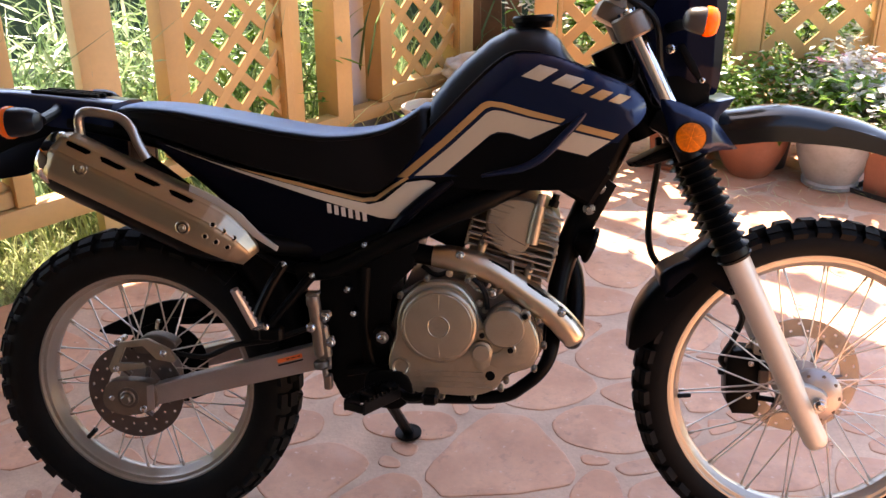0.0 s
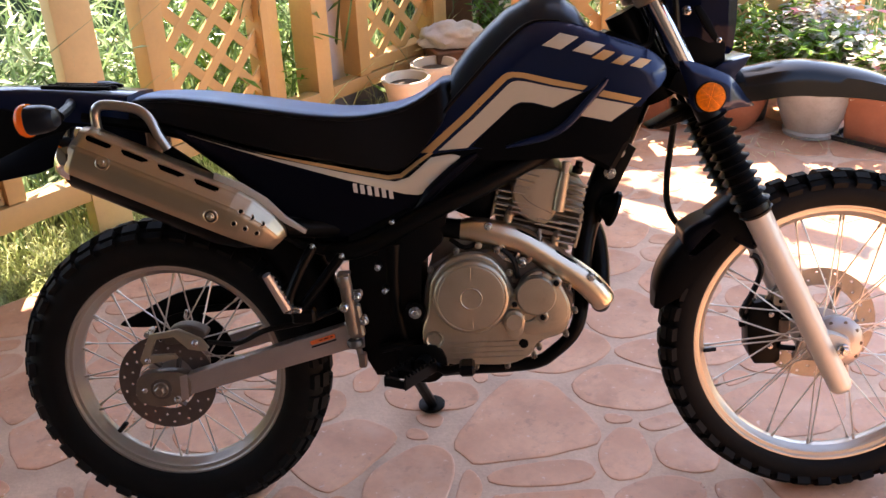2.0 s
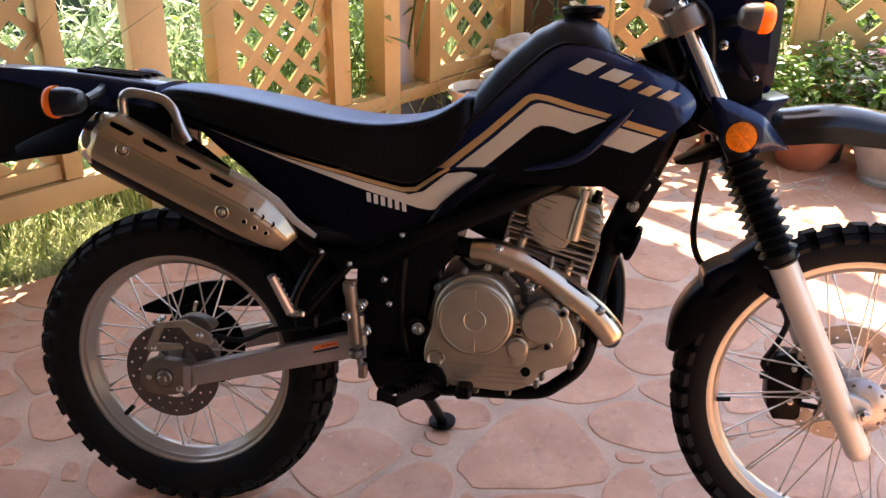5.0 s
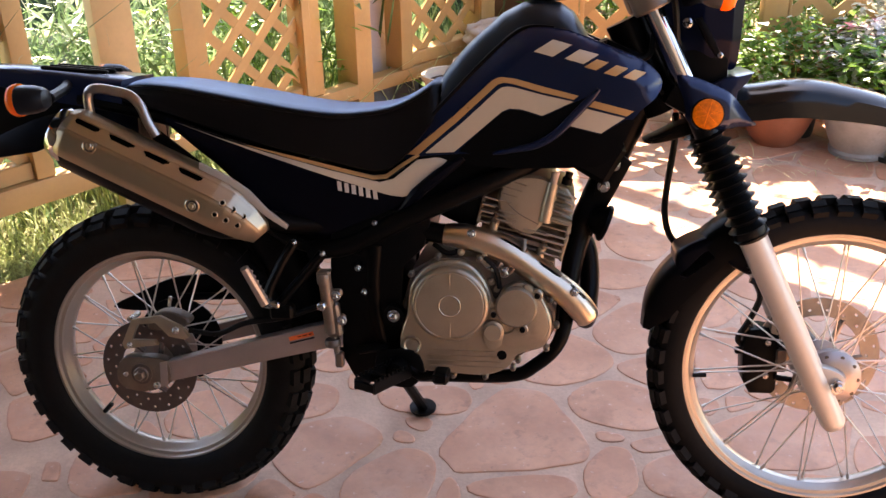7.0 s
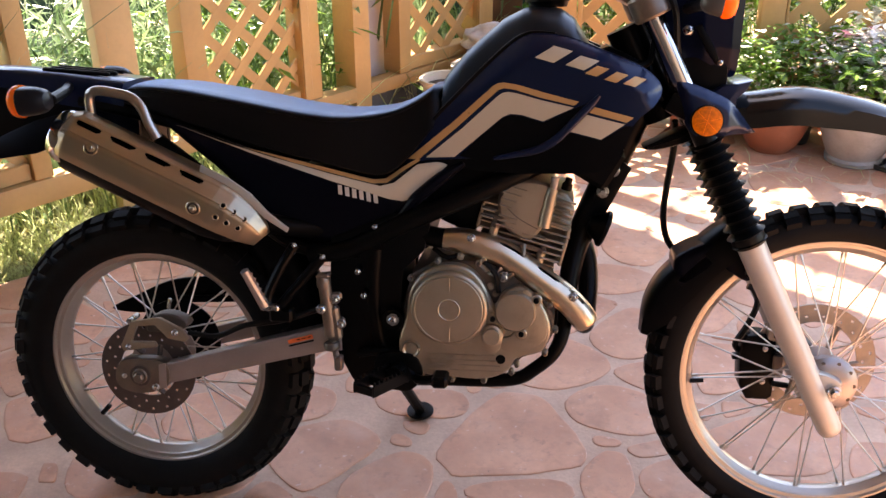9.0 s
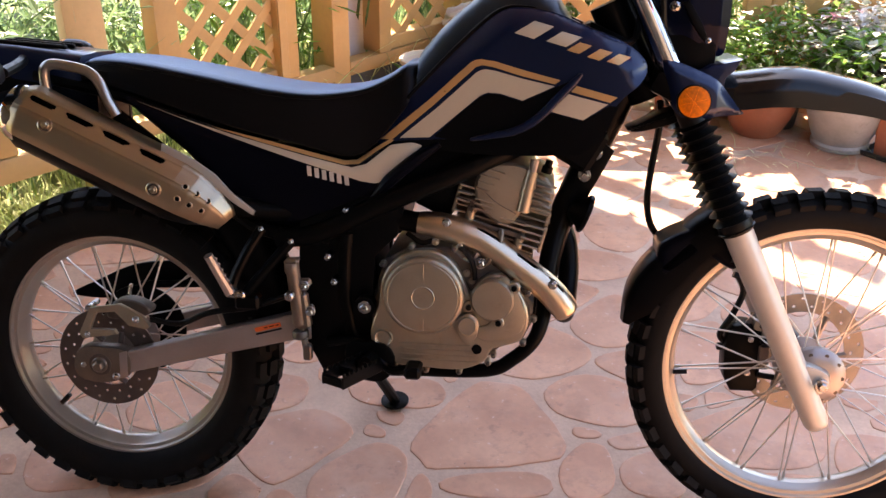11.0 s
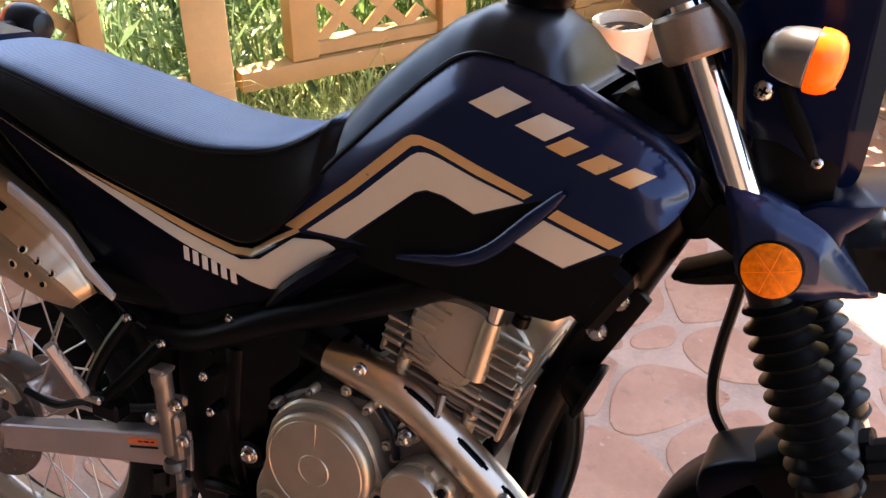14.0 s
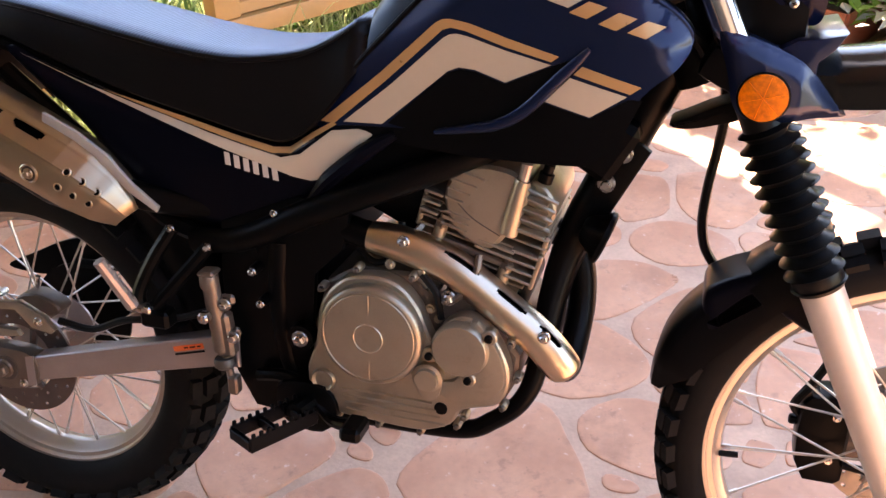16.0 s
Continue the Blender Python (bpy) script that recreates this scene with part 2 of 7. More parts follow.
HEDGE = mat("dark_green_sheet", (0.02, 0.05, 0.03), 0.6, 0, var=0.3, scale=3, fine=30, bump=0.08)
WALL = mat("dark_unseen_wall", (0.125, 0.10, 0.082), 0.8, 0, var=0.05, scale=3, fine=150, bump=0.04)
CEIL = mat("roof_sheet", (0.20, 0.175, 0.15), 0.7, 0, var=0.06, scale=3, fine=100, bump=0.02)
BARK = mat("tree_bark", (0.12, 0.09, 0.06), 0.9, 0, var=0.3, scale=10, fine=60, bump=0.2)


# ---- mesh helpers ----
def link(name, bm, material, parent=None, label="", smooth=35):
    """Links a bmesh as ONE mesh object, with edges sharper than smooth degrees kept sharp."""
    me = bpy.data.meshes.new(name)
    bmesh.ops.recalc_face_normals(bm, faces=bm.faces)
    lim = radians(smooth)
    for f in bm.faces:
        f.smooth = True
    for e in bm.edges:
        if len(e.link_faces) == 2 and e.calc_face_angle(0) > lim:
            e.smooth = False
    bm.to_mesh(me)
    bm.free()
    for m in material if isinstance(material, (list, tuple)) else (material,):
        me.materials.append(m)
    ob = new(name, me)
    if parent:
        ob.parent = parent
    if label:
        tagged(ob, label)
    return ob


part = link


def curve_points(pts, n=8, closed=False):
    """Catmull-Rom points through pts."""
    p = [Vector(q) for q in pts]
    k = len(p)
    out = []
    for i in range(k if closed else k - 1):
        if closed:
            a, b, c, d = p[i - 1], p[i], p[(i + 1) % k], p[(i + 2) % k]
        else:
            b, c = p[i], p[i + 1]
            a = p[i - 1] if i else b * 2 - c
            d = p[i + 2] if i + 2 < k else c * 2 - b
        for j in range(n):
            t = j / n
            out.append(0.5 * (2 * b + (c - a) * t + (2 * a - 5 * b + 4 * c - d) * t * t + (3 * b - a - 3 * c + d) * t ** 3))
    if not closed:
        out.append(p[-1])
    return out


def rings_mesh(bm, rings, close_ring=True, caps=True):
    """Skins rings of equal count."""
    vs = [[bm.verts.new(p) for p in r] for r in rings]
    n = len(rings[0])
    for a, b in zip(vs, vs[1:]):
        for i in range(n if close_ring else n - 1):
            j = (i + 1) % n
            bm.faces.new((a[i], a[j], b[j], b[i]))
    if caps and close_ring:
        bm.faces.new(vs[0][::-1])
        bm.faces.new(vs[-1])
    return bm


def tube(pts, r, segs=12, n=6, bm=None, smooth_path=True):
    """A round bar of radius r (or a list of radii) along pts."""
    bm = bm or bmesh.new()
    path = curve_points(pts, n) if smooth_path and len(pts) > 2 else [Vector(p) for p in pts]
    m = len(path)
    radii = [r] * m if not isinstance(r, (list, tuple)) else [float(np.interp(i / (m - 1), np.linspace(0, 1, len(r)), r)) for i in range(m)]
    t0 = (path[1] - path[0]).normalized()
    side = t0.orthogonal().normalized()
    rings = []
    for i, p in enumerate(path):
        t = (path[min(i + 1, m - 1)] - path[max(i - 1, 0)]).normalized()
        side = (side - t * side.dot(t)).normalized()
        up = t.cross(side)
        rings.append([p + (side * math.cos(a) + up * math.sin(a)) * radii[i] for a in (2 * math.pi * k / segs for k in range(segs))])
    return rings_mesh(bm, rings)


def lathe(profile, base, axis=(0, -1, 0), segs=32, bm=None, close=True):
    """Turns (radius, height) pairs round an axis that starts at base."""
    bm = bm or bmesh.new()
    ax = Vector(axis).normalized()
    u = ax.orthogonal().normalized()
    v = ax.cross(u)
    base = Vector(base)
    rings = [[base + ax * h + (u * math.cos(a) + v * math.sin(a)) * max(r, 1e-4) for a in (2 * math.pi * k / segs for k in range(segs))]
             for r, h in profile]
    return rings_mesh(bm, rings, caps=close)


def box(centre, size, turn=None, bevel=0.0, bm=None, seg=1):
    """A box with bevelled edges; turn is a rotation matrix."""
    own = bmesh.new()
    bmesh.ops.create_cube(own, size=1)
    for v in own.verts:
        v.co = Vector((v.co.x * size[0], v.co.y * size[1], v.co.z * size[2]))
    if bevel:
        bmesh.ops.bevel(own, geom=own.edges[:], offset=bevel, segments=seg, affect="EDGES", profile=0.6)
    m = Matrix.Translation(centre) @ (turn.to_4x4() if turn else Matrix.Identity(4))
    own.transform(m)
    return merge(bm, own)


def merge(bm, own):
    if bm is None:
        return own
    me = bpy.data.meshes.new("tmp")
    own.to_mesh(me)
    own.free()
    bm.from_mesh(me)
    bpy.data.meshes.remove(me)
    return bm


def prism(poly, y0, y1, bevel=0.0, seg=2, bm=None):
    """A plate: the outline poly of (x, z), from y0 to y1, with rounded edges."""
    own = bmesh.new()
    a = [own.verts.new((x, y0, z)) for x, z in poly]
    b = [own.verts.new((x, y1, z)) for x, z in poly]
    own.faces.new(a)
    own.faces.new(b[::-1])
    k = len(poly)
    for i in range(k):
        own.faces.new((a[i], b[i], b[(i + 1) % k], a[(i + 1) % k]))
    if bevel:
        bmesh.ops.recalc_face_normals(own, faces=own.faces)
        edges = [e for e in own.edges if abs(e.verts[0].co.y - e.verts[1].co.y) < 1e-6]
        bmesh.ops.bevel(own, geom=edges, offset=bevel, segments=seg, affect="EDGES", profile=0.6)
    return merge(bm, own)


def smooth_poly(poly, n=6):
    return [(p.x, p.y) for p in curve_points([(x, z, 0) for x, z in poly], n, True)]


def edge_distance(poly, x, z):
    """Distance from (x, z) to the outline, negative outside, and the nearest point."""
    a = np.array(poly)
    b = np.roll(a, -1, 0)
    d = b - a
    q = np.array((x, z))
    t = np.clip(((q - a) * d).sum(1) / np.maximum((d * d).sum(1), 1e-12), 0, 1)
    near = a + t[:, None] * d
    dist = np.hypot(*(near - q).T)
    i = int(dist.argmin())
    cross = ((a[:, 1] > z) != (b[:, 1] > z))
    with np.errstate(divide="ignore", invalid="ignore"):
        xi = a[:, 0] + (z - a[:, 1]) * d[:, 0] / d[:, 1]
    inside = bool((cross & (x < xi)).sum() % 2)
    return (dist[i] if inside else -dist[i]), near[i]


def panel(poly, yf, step=0.007, rim=0.012, mirror=False):
    """A moulded panel: a sheet over the outline poly of (x, z) at y = yf(x, z), with its edge turned inwards by rim."""
    bm = bmesh.new()
    bm.faces.new([bm.verts.new((x, 0, z)) for x, z in poly])
    bmesh.ops.triangulate(bm, faces=bm.faces[:])
    p = np.array(poly)
    lo, hi = p.min(0), p.max(0)
    for axis, no in ((0, (1, 0, 0)), (1, (0, 0, 1))):
        for k in range(math.floor(lo[axis] / step) + 1, math.ceil(hi[axis] / step)):
            co = (k * step, 0, 0) if axis == 0 else (0, 0, k * step)
            bmesh.ops.bisect_plane(bm, geom=bm.verts[:] + bm.edges[:] + bm.faces[:], dist=1e-5, plane_co=co, plane_no=no)
    for v in bm.verts:
        v.co.y = yf(v.co.x, v.co.z)
    if rim:
        edges = [e for e in bm.edges if len(e.link_faces) == 1]
        ext = bmesh.ops.extrude_edge_only(bm, edges=edges)
        for g in ext["geom"]:
            if isinstance(g, bmesh.types.BMVert):
                g.co.y += rim
    if mirror:
        for v in bm.verts:
            v.co.y = -v.co.y
    return bm


def sheen(ob, yf):
    """Gives a moulded panel the normals of its true surface y = yf(x, z)."""
    me, e, out = ob.data, 0.0015, []
    for v in me.vertices:
        x, y, z = v.co
        if abs(y - yf(x, z)) < 1e-4:
            out.append(Vector(((yf(x + e, z) - yf(x - e, z)) / (2 * e), -1, (yf(x, z + e) - yf(x, z - e)) / (2 * e))).normalized())
        else:
            out.append(v.normal)
    me.normals_split_custom_set_from_vertices(out)
    return ob


def bolt(pos, r, parent, axis=(0, -1, 0), material=None, name="bolt"):
    """A flanged hexagon bolt head."""
    bm = lathe([(r, -0.002), (r, r * 0.18), (r * 0.9, r * 0.3)], pos, axis, 14)
    lathe([(r * 0.68, 0), (r * 0.68, r * 0.75), (r * 0.5, r * 0.9)], pos, axis, 6, bm)
    return part(name, bm, material or STEEL, parent, smooth=25)

def screw(pos, r, parent, axis=(0, -1, 0)):
    """A domed screw head with a cross slot, its shade put in as black bars."""
    ob = part("screw", lathe([(r, -0.002), (r, r * 0.15), (r * 0.82, r * 0.42), (r * 0.45, r * 0.56), (0.0005, r * 0.6)], pos, axis, 20), STEEL, parent, smooth=40)
    for a in (20, 110):
        part("cross_slot_bar", box(Vector(pos) + Vector(axis) * r * 0.56, (r * 1.0, r * 0.16, r * 0.26), Matrix.Rotation(radians(a), 3, "Y"), 0), BLACK, ob)
    return ob


# ---- setting ----
def flat(pts, z0, z1, bm=None):
    """A slab over the outline pts of (x, y), from z0 to z1."""
    own = bmesh.new()
    a = [own.verts.new((x, y, z0)) for x, y in pts]
    b = [own.verts.new((x, y, z1)) for x, y in pts]
    own.faces.new(a[::-1])
    own.faces.new(b)
    for i in range(len(pts)):
        j = (i + 1) % len(pts)
        own.faces.new((a[i], a[j], b[j], b[i]))
    return merge(bm, own)


ground = tagged(link("ground", flat([(-400, -400), (400, -400), (400, 400), (-400, 400)], -0.30, -0.035), LAWN),
                "rough lawn and garden soil round the terrace", "ground", kind="structure")
EDGE = [(-2.7, -0.75), (-1.257, 0.565), (-0.911, 0.847), (-0.664, 1.074), (-0.327, 1.511), (0.01, 2.097), (0.249, 2.535), (0.577, 3.074), (0.9, 4.4), (4.2, 4.4), (4.2, -3.6), (-2.7, -3.6)]
terrace = tagged(link("pavement", flat(EDGE, -0.12, -0.0028), GROUT), "terrace floor of pink stone paving with pale joints", "pavement", kind="structure")

# unseen roof cut to the floor's shade; its far edge shades the motorcycle
ROOF_Z = 2.45
_shift = Vector((SUN_DIR.x, SUN_DIR.y)) * (ROOF_Z / SUN_DIR.z)
# notch on the right lets sun reach the front mudguard and turn signal
SHADE = [(-2.5, -1.2), (-1.554, 0.24), (-1.011, 0.563), (-0.823, 0.823), (-0.271, 1.212), (0.272, 1.544), (0.734, 1.597), (0.988, 1.455), (1.437, 1.051), (1.789, 0.81), (1.78, 0.45), (1.71, 0.10), (1.61, -0.10), (1.47, -0.27), (1.36, -0.375), (1.13, -0.60), (1.22, -0.80), (1.76, -1.0), (1.76, -4.857), (-2.5, -5.2)]
ceiling = tagged(link("ceiling", flat([(x + _shift.x, y + _shift.y) for x, y in SHADE], ROOF_Z, ROOF_Z + 0.09), CEIL),
                 "unseen pale roof sheet, cut to shape the terrace shade", "ceiling", kind="structure")
# unseen batten added for the thin shadow strip beside the sun patch
_a, _b = Vector((0.911, 1.634)) + _shift, Vector((1.78, 0.985)) + _shift
_d = (_b - _a).normalized()
_n = Vector((-_d.y, _d.x))
trim = tagged(link("trim", flat([_a + _n * 0.045, _b + _n * 0.045, _b + _n * 0.115, _a + _n * 0.115], ROOF_Z, ROOF_Z + 0.09), WOOD),
              "unseen timber fascia batten along the roof edge", "trim", kind="structure")
# unseen walls close the terrace; dark brown keeps reflections on the motorcycle dim
wall_south = tagged(link("wall_south", box((0.55, -3.0, 1.22), (6.6, 0.2, 2.44)), WALL), "unseen plain brown wall added behind the terrace", "wall", kind="structure")
wall_west = tagged(link("wall_west", box((-2.65, -1.9, 1.22), (0.2, 1.98, 2.44)), WALL), "unseen plain brown wall added beside the terrace", "wall", kind="structure")
wall_east = tagged(link("wall_east", box((3.75, -2.3, 1.22), (0.2, 1.18, 2.44)), WALL), "unseen plain brown wall added beside the terrace", "wall", kind="structure")

# ---- fence: timber posts with framed lattice panels ----
FENCE_A = Vector((-0.641, 1.520, 0))
FENCE_TURN = 54.15


def lattice(s0, s1, z0, z1, pitch_s, pitch_z, width, parent, depth, hole, y0):
    """Half-lapped crossing slats, each a piece of its own, cut to the opening; hole is the middle of one gap."""
    slope = pitch_z / pitch_s
    half = width / 2 * math.hypot(1, slope)
    for sign, y in ((1, y0 - 0.0006), (-1, y0 + 0.0006)):
        base0 = hole[1] - sign * slope * (hole[0] + pitch_s / 2)
        for k in range(-24, 25):
            base = base0 + k * pitch_z
            # the slat's band between two slanting lines, clipped to the opening
            poly = [(s0, base + sign * slope * s0 - half), (s1, base + sign * slope * s1 - half),
                    (s1, base + sign * slope * s1 + half), (s0, base + sign * slope * s0 + half)]
            for lim, keep in ((z0, 1), (z1, -1)):
                out = []
                for i in range(len(poly)):
                    p, q = poly[i], poly[(i + 1) % len(poly)]
                    ip, iq = (p[1] - lim) * keep >= 0, (q[1] - lim) * keep >= 0
                    if ip:
                        out.append(p)
                    if ip != iq:
                        t = (lim - p[1]) / (q[1] - p[1])
                        out.append((p[0] + (q[0] - p[0]) * t, lim))
                poly = out
                if not poly:
                    break
            if len(poly) < 3 or max(p[1] for p in poly) - min(p[1] for p in poly) < 0.012:
                continue
            part("slat", prism(poly, y - depth / 2, y + depth / 2), WOOD, parent)


def lattice_panel(s0, s1, stiles, z0, z1, place, label, pitch, hole, width, rail=0.06, front=-0.033, back=0.055, y0=0.005):
    """A framed lattice panel; stiles: the widths of its two uprights; the lattice sits back in the frame."""
    p = new("lattice_panel")
    p.matrix_world = place
    tagged(p, label, "lattice panel", "garden fence panels")
    a, b = stiles
    mid, deep = (front + back) / 2, back - front
    part("stile", box((s0 + a / 2, mid, (z0 + z1) / 2), (a, deep, z1 - z0), None, 0.005, None, 2), WOOD, p)
    part("stile", box((s1 - b / 2, mid, (z0 + z1) / 2), (b, deep, z1 - z0), None, 0.005, None, 2), WOOD, p)
    if b > 0.09:
        part("stile_strip", box((s1 - b + 0.022, front - 0.004, (z0 + z1) / 2), (0.040, 0.010, z1 - z0 - 0.01), None, 0.002), WOOD, p)
    for nm, z in (("bottom_rail", z0 + rail / 2), ("top_rail", z1 - rail / 2)):
        part(nm, box(((s0 + a + s1 - b) / 2, mid + 0.006, z), (s1 - s0 - a - b, deep - 0.024, rail), None, 0.004), WOOD, p)
    lattice(s0 + a - 0.004, s1 - b + 0.004, z0 + rail - 0.004, z1 - rail + 0.004, pitch[0], pitch[1], width, p, 0.010, hole, y0)
    return p


def post(name, s, w, d, h, place, material, label, y=0.0, turn=0.0):
    ob = link(name, box((0, 0, h / 2), (w, d, h), None, 0.006, None, 2), material)
    ob.matrix_world = place @ pose(s, y, -0.08, 0, 0, turn)
    return tagged(ob, label, "fence post", "fence posts")


# the whole fence leans a little along its run
F = pose(FENCE_A.x, FENCE_A.y, 0, 0, 0, FENCE_TURN) @ Matrix.Rotation(radians(2.1), 4, "Y") @ Matrix.Scale(0.985, 4)
PZ = (0.214, 0.99)
lattice_panel(-1.42, -0.402, (0.075, 0.066), *PZ, F, "yellow timber lattice panel in a frame beside the grass", (0.155, 0.151), (-0.70, 0.562), 0.038)
lattice_panel(0.160, 0.797, (0.090, 0.100), *PZ, F, "yellow timber lattice panel with broad stiles above the bottom rail", (0.155, 0.151), (0.348, 0.562), 0.038, 0.045)
lattice_panel(1.260, 1.910, (0.072, 0.115), *PZ, F, "yellow timber lattice panel above grey boards and flower pots", (0.165, 0.157), (1.430, 0.353), 0.040, 0.06, back=0.075)
post("fence_post", -0.099, 0.130, 0.110, 1.38, F, WOOD_PALE, "wide pale cream timber fence post", 0.001, -14)
post("fence_post", 1.036, 0.093, 0.135, 1.38, F, WOOD, "yellow timber fence post beside a lattice panel", 0.038)
post("fence_post", -1.50, 0.12, 0.10, 1.38, F, WOOD, "yellow painted timber fence post in the grass")


def rail(s0, s1, z0, z1, place, label, y=0.0, material=None):
    ob = link("fence_rail", box(((s0 + s1) / 2, y, (z0 + z1) / 2), (s1 - s0, 0.075, z1 - z0), None, 0.005, None, 2), material or WOOD)
    ob.matrix_world = place
    return tagged(ob, label, "fence rail", "fence rails")


rail(-1.42, -0.178, 0.126, 0.211, F, "yellow timber rail below a lattice panel over the grass")
rail(-0.017, 0.987, 0.146, 0.211, F, "yellow timber bottom rail between two fence posts")
rail(1.085, 2.05, 0.150, 0.211, F, "yellow timber bottom rail above grey boards", 0.01)
for k in range(3):
    ob = link("plinth_board", box((1.27 + k * 0.30, 0.030, 0.06), (0.293, 0.025, 0.17), None, 0.003), BOARD)
    ob.matrix_world = F
    tagged(ob, "dark grey weathered board under the fence rail", "board", "plinth boards")
# a light wall seen between post and panel
ob = link("fence_board", box((1.24, 0.125, 0.65), (0.20, 0.02, 1.45), None, 0.003), mat("pale_lilac_board", (0.42, 0.38, 0.38), 0.7, var=0.1))
ob.matrix_world = F
tagged(ob, "pale greyish board behind the fence post", "board")

# fence behind the flower pots
G = pose(0.05, 2.418, 0, 0, 0, -0.85) @ Matrix.Scale(0.985, 4)
lattice_panel(0.855, 1.20, (0.02, 0.06), 0.10, 1.12, G, "yellow timber lattice panel behind plants", (0.165, 0.165), (0.97, 0.47), 0.043, 0.05)
lattice_panel(1.695, 2.148, (0.012, 0.012), 0.06, 1.12, G, "yellow timber lattice panel behind the flowers", (0.178, 0.174), (1.967, 0.430), 0.047, 0.05)
post("fence_post", 0.805, 0.095, 0.10, 1.38, G, WOOD, "yellow timber fence post in the corner behind the tank", 0.02)
post("fence_post", 1.646, 0.097, 0.10, 1.38, G, WOOD, "yellow timber fence post behind the flower pots", 0.02)
post("fence_post", 2.190, 0.080, 0.10, 1.38, G, WOOD, "yellow timber fence post beside the lattice panel", 0.02)
rail(1.205, 1.595, 0.98, 1.05, G, "yellow timber rail between lattice panels")
# brown timber frame of the shed opening in the corner
shed = new("shed_doorway")
tagged(shed, "dark shed doorway with brown stained timber frame", "doorway")
shed.matrix_world = pose(0.52, 3.30, 0, 0, 0, 8)
part("jamb", box((-0.05, 0, 1.1), (0.09, 0.09, 2.2), None, 0.005), WOOD_RED, shed)
part("jamb", box((0.17, 0.05, 1.1), (0.08, 0.09, 2.2), None, 0.005), WOOD_RED, shed)
part("side_wall", box((0.05, 0.75, 1.1), (0.9, 0.05, 2.2)), HEDGE, shed)
part("door_board", box((0.06, 0.25, 1.1), (0.14, 0.03, 2.2), None, 0.004), WOOD_RED, shed)

# dark green sheet fence of the next garden
back = new("boundary_fence")
tagged(back, "dark green sheet metal boundary fence behind the weeds", "fence")
for k in range(26):
    part("sheet", box((-6.5 + k * 0.42, 0, 0.75), (0.40, 0.03, 1.5), None, 0.006), HEDGE, back)
back.matrix_world = pose(-0.6, 4.6, 0, 0, 0, 24)

# ---- the motorcycle, built upright in its own axes (x ahead, z up, right side at minus y) and leant on its side stand ----
LEAN_DEG = 13.0
bike = new("motorcycle")
bike.matrix_world = pose(0, 0, 0, -LEAN_DEG, 0, 0)
tagged(bike, "navy blue trail motorcycle with gold stripes, leaning on its side stand", "motorcycle")
FORK_TOP, FORK_END = Vector((0.985, 0, 1.045)), Vector((1.366, 0, 0.26))
FORK_DIR = (FORK_END - FORK_TOP).normalized()


def fork_at(z, y=0.0):
    t = (FORK_TOP.z - z) / (FORK_TOP.z - FORK_END.z)
    p = FORK_TOP.lerp(FORK_END, t)
    return Vector((p.x, y, p.z))


def ring_profile(profile, cx, cz, segs=72, bm=None, closed=True):
    """Turns a closed (radius, y) profile round the axle at (cx, cz)."""
    bm = bm or bmesh.new()
    rows = []
    for k in range(segs):
        a = 2 * math.pi * k / segs
        rows.append([bm.verts.new((cx + r * math.cos(a), y, cz + r * math.sin(a))) for r, y in profile])
    n = len(profile)
    for k in range(segs):
        a, b = rows[k], rows[(k + 1) % segs]
        for i in range(n if closed else n - 1):
            bm.faces.new((a[i], a[(i + 1) % n], b[(i + 1) % n], b[i]))
    return bm


def tyre_mesh(cx, cz, R, half, bead, rows, kn):
    """Tyre carcass with rows of tread blocks on crown and shoulders."""
    prof = []
    depth = R - bead
    for k in range(15):
        a = math.pi * k / 14
        w = half * math.sin(a) ** 0.55 if 0 < a < math.pi else 0
        prof.append((bead + depth * 0.5 - (depth * 0.5 - 0.004) * math.cos(a), -w))
    left = [(r, -y) for r, y in prof[::-1]]
    bm = ring_profile([(bead, -half * 0.62)] + [(r - 0.009, y) for r, y in prof[2:]] + [(r - 0.009, y) for r, y in left[1:-2]] + [(bead, half * 0.62)], cx, cz, 96)
    blocks = bmesh.new()
    for k in range(rows):
        a = 2 * math.pi * k / rows
        for j, (y, w, dr) in enumerate(kn):
            aa = a + (math.pi / rows if j % 2 else 0)
            lean = math.atan2(y, half) * 0.9
            turn = Matrix.Rotation(-aa + math.pi / 2, 3, "Y") @ Matrix.Rotation(-lean, 3, "X")
            r = R - dr
            box((cx + r * math.cos(aa), y, cz + r * math.sin(aa)), (2 * math.pi * R / rows * 0.58, w, 0.024), turn, 0.0, blocks)
    return bm, blocks


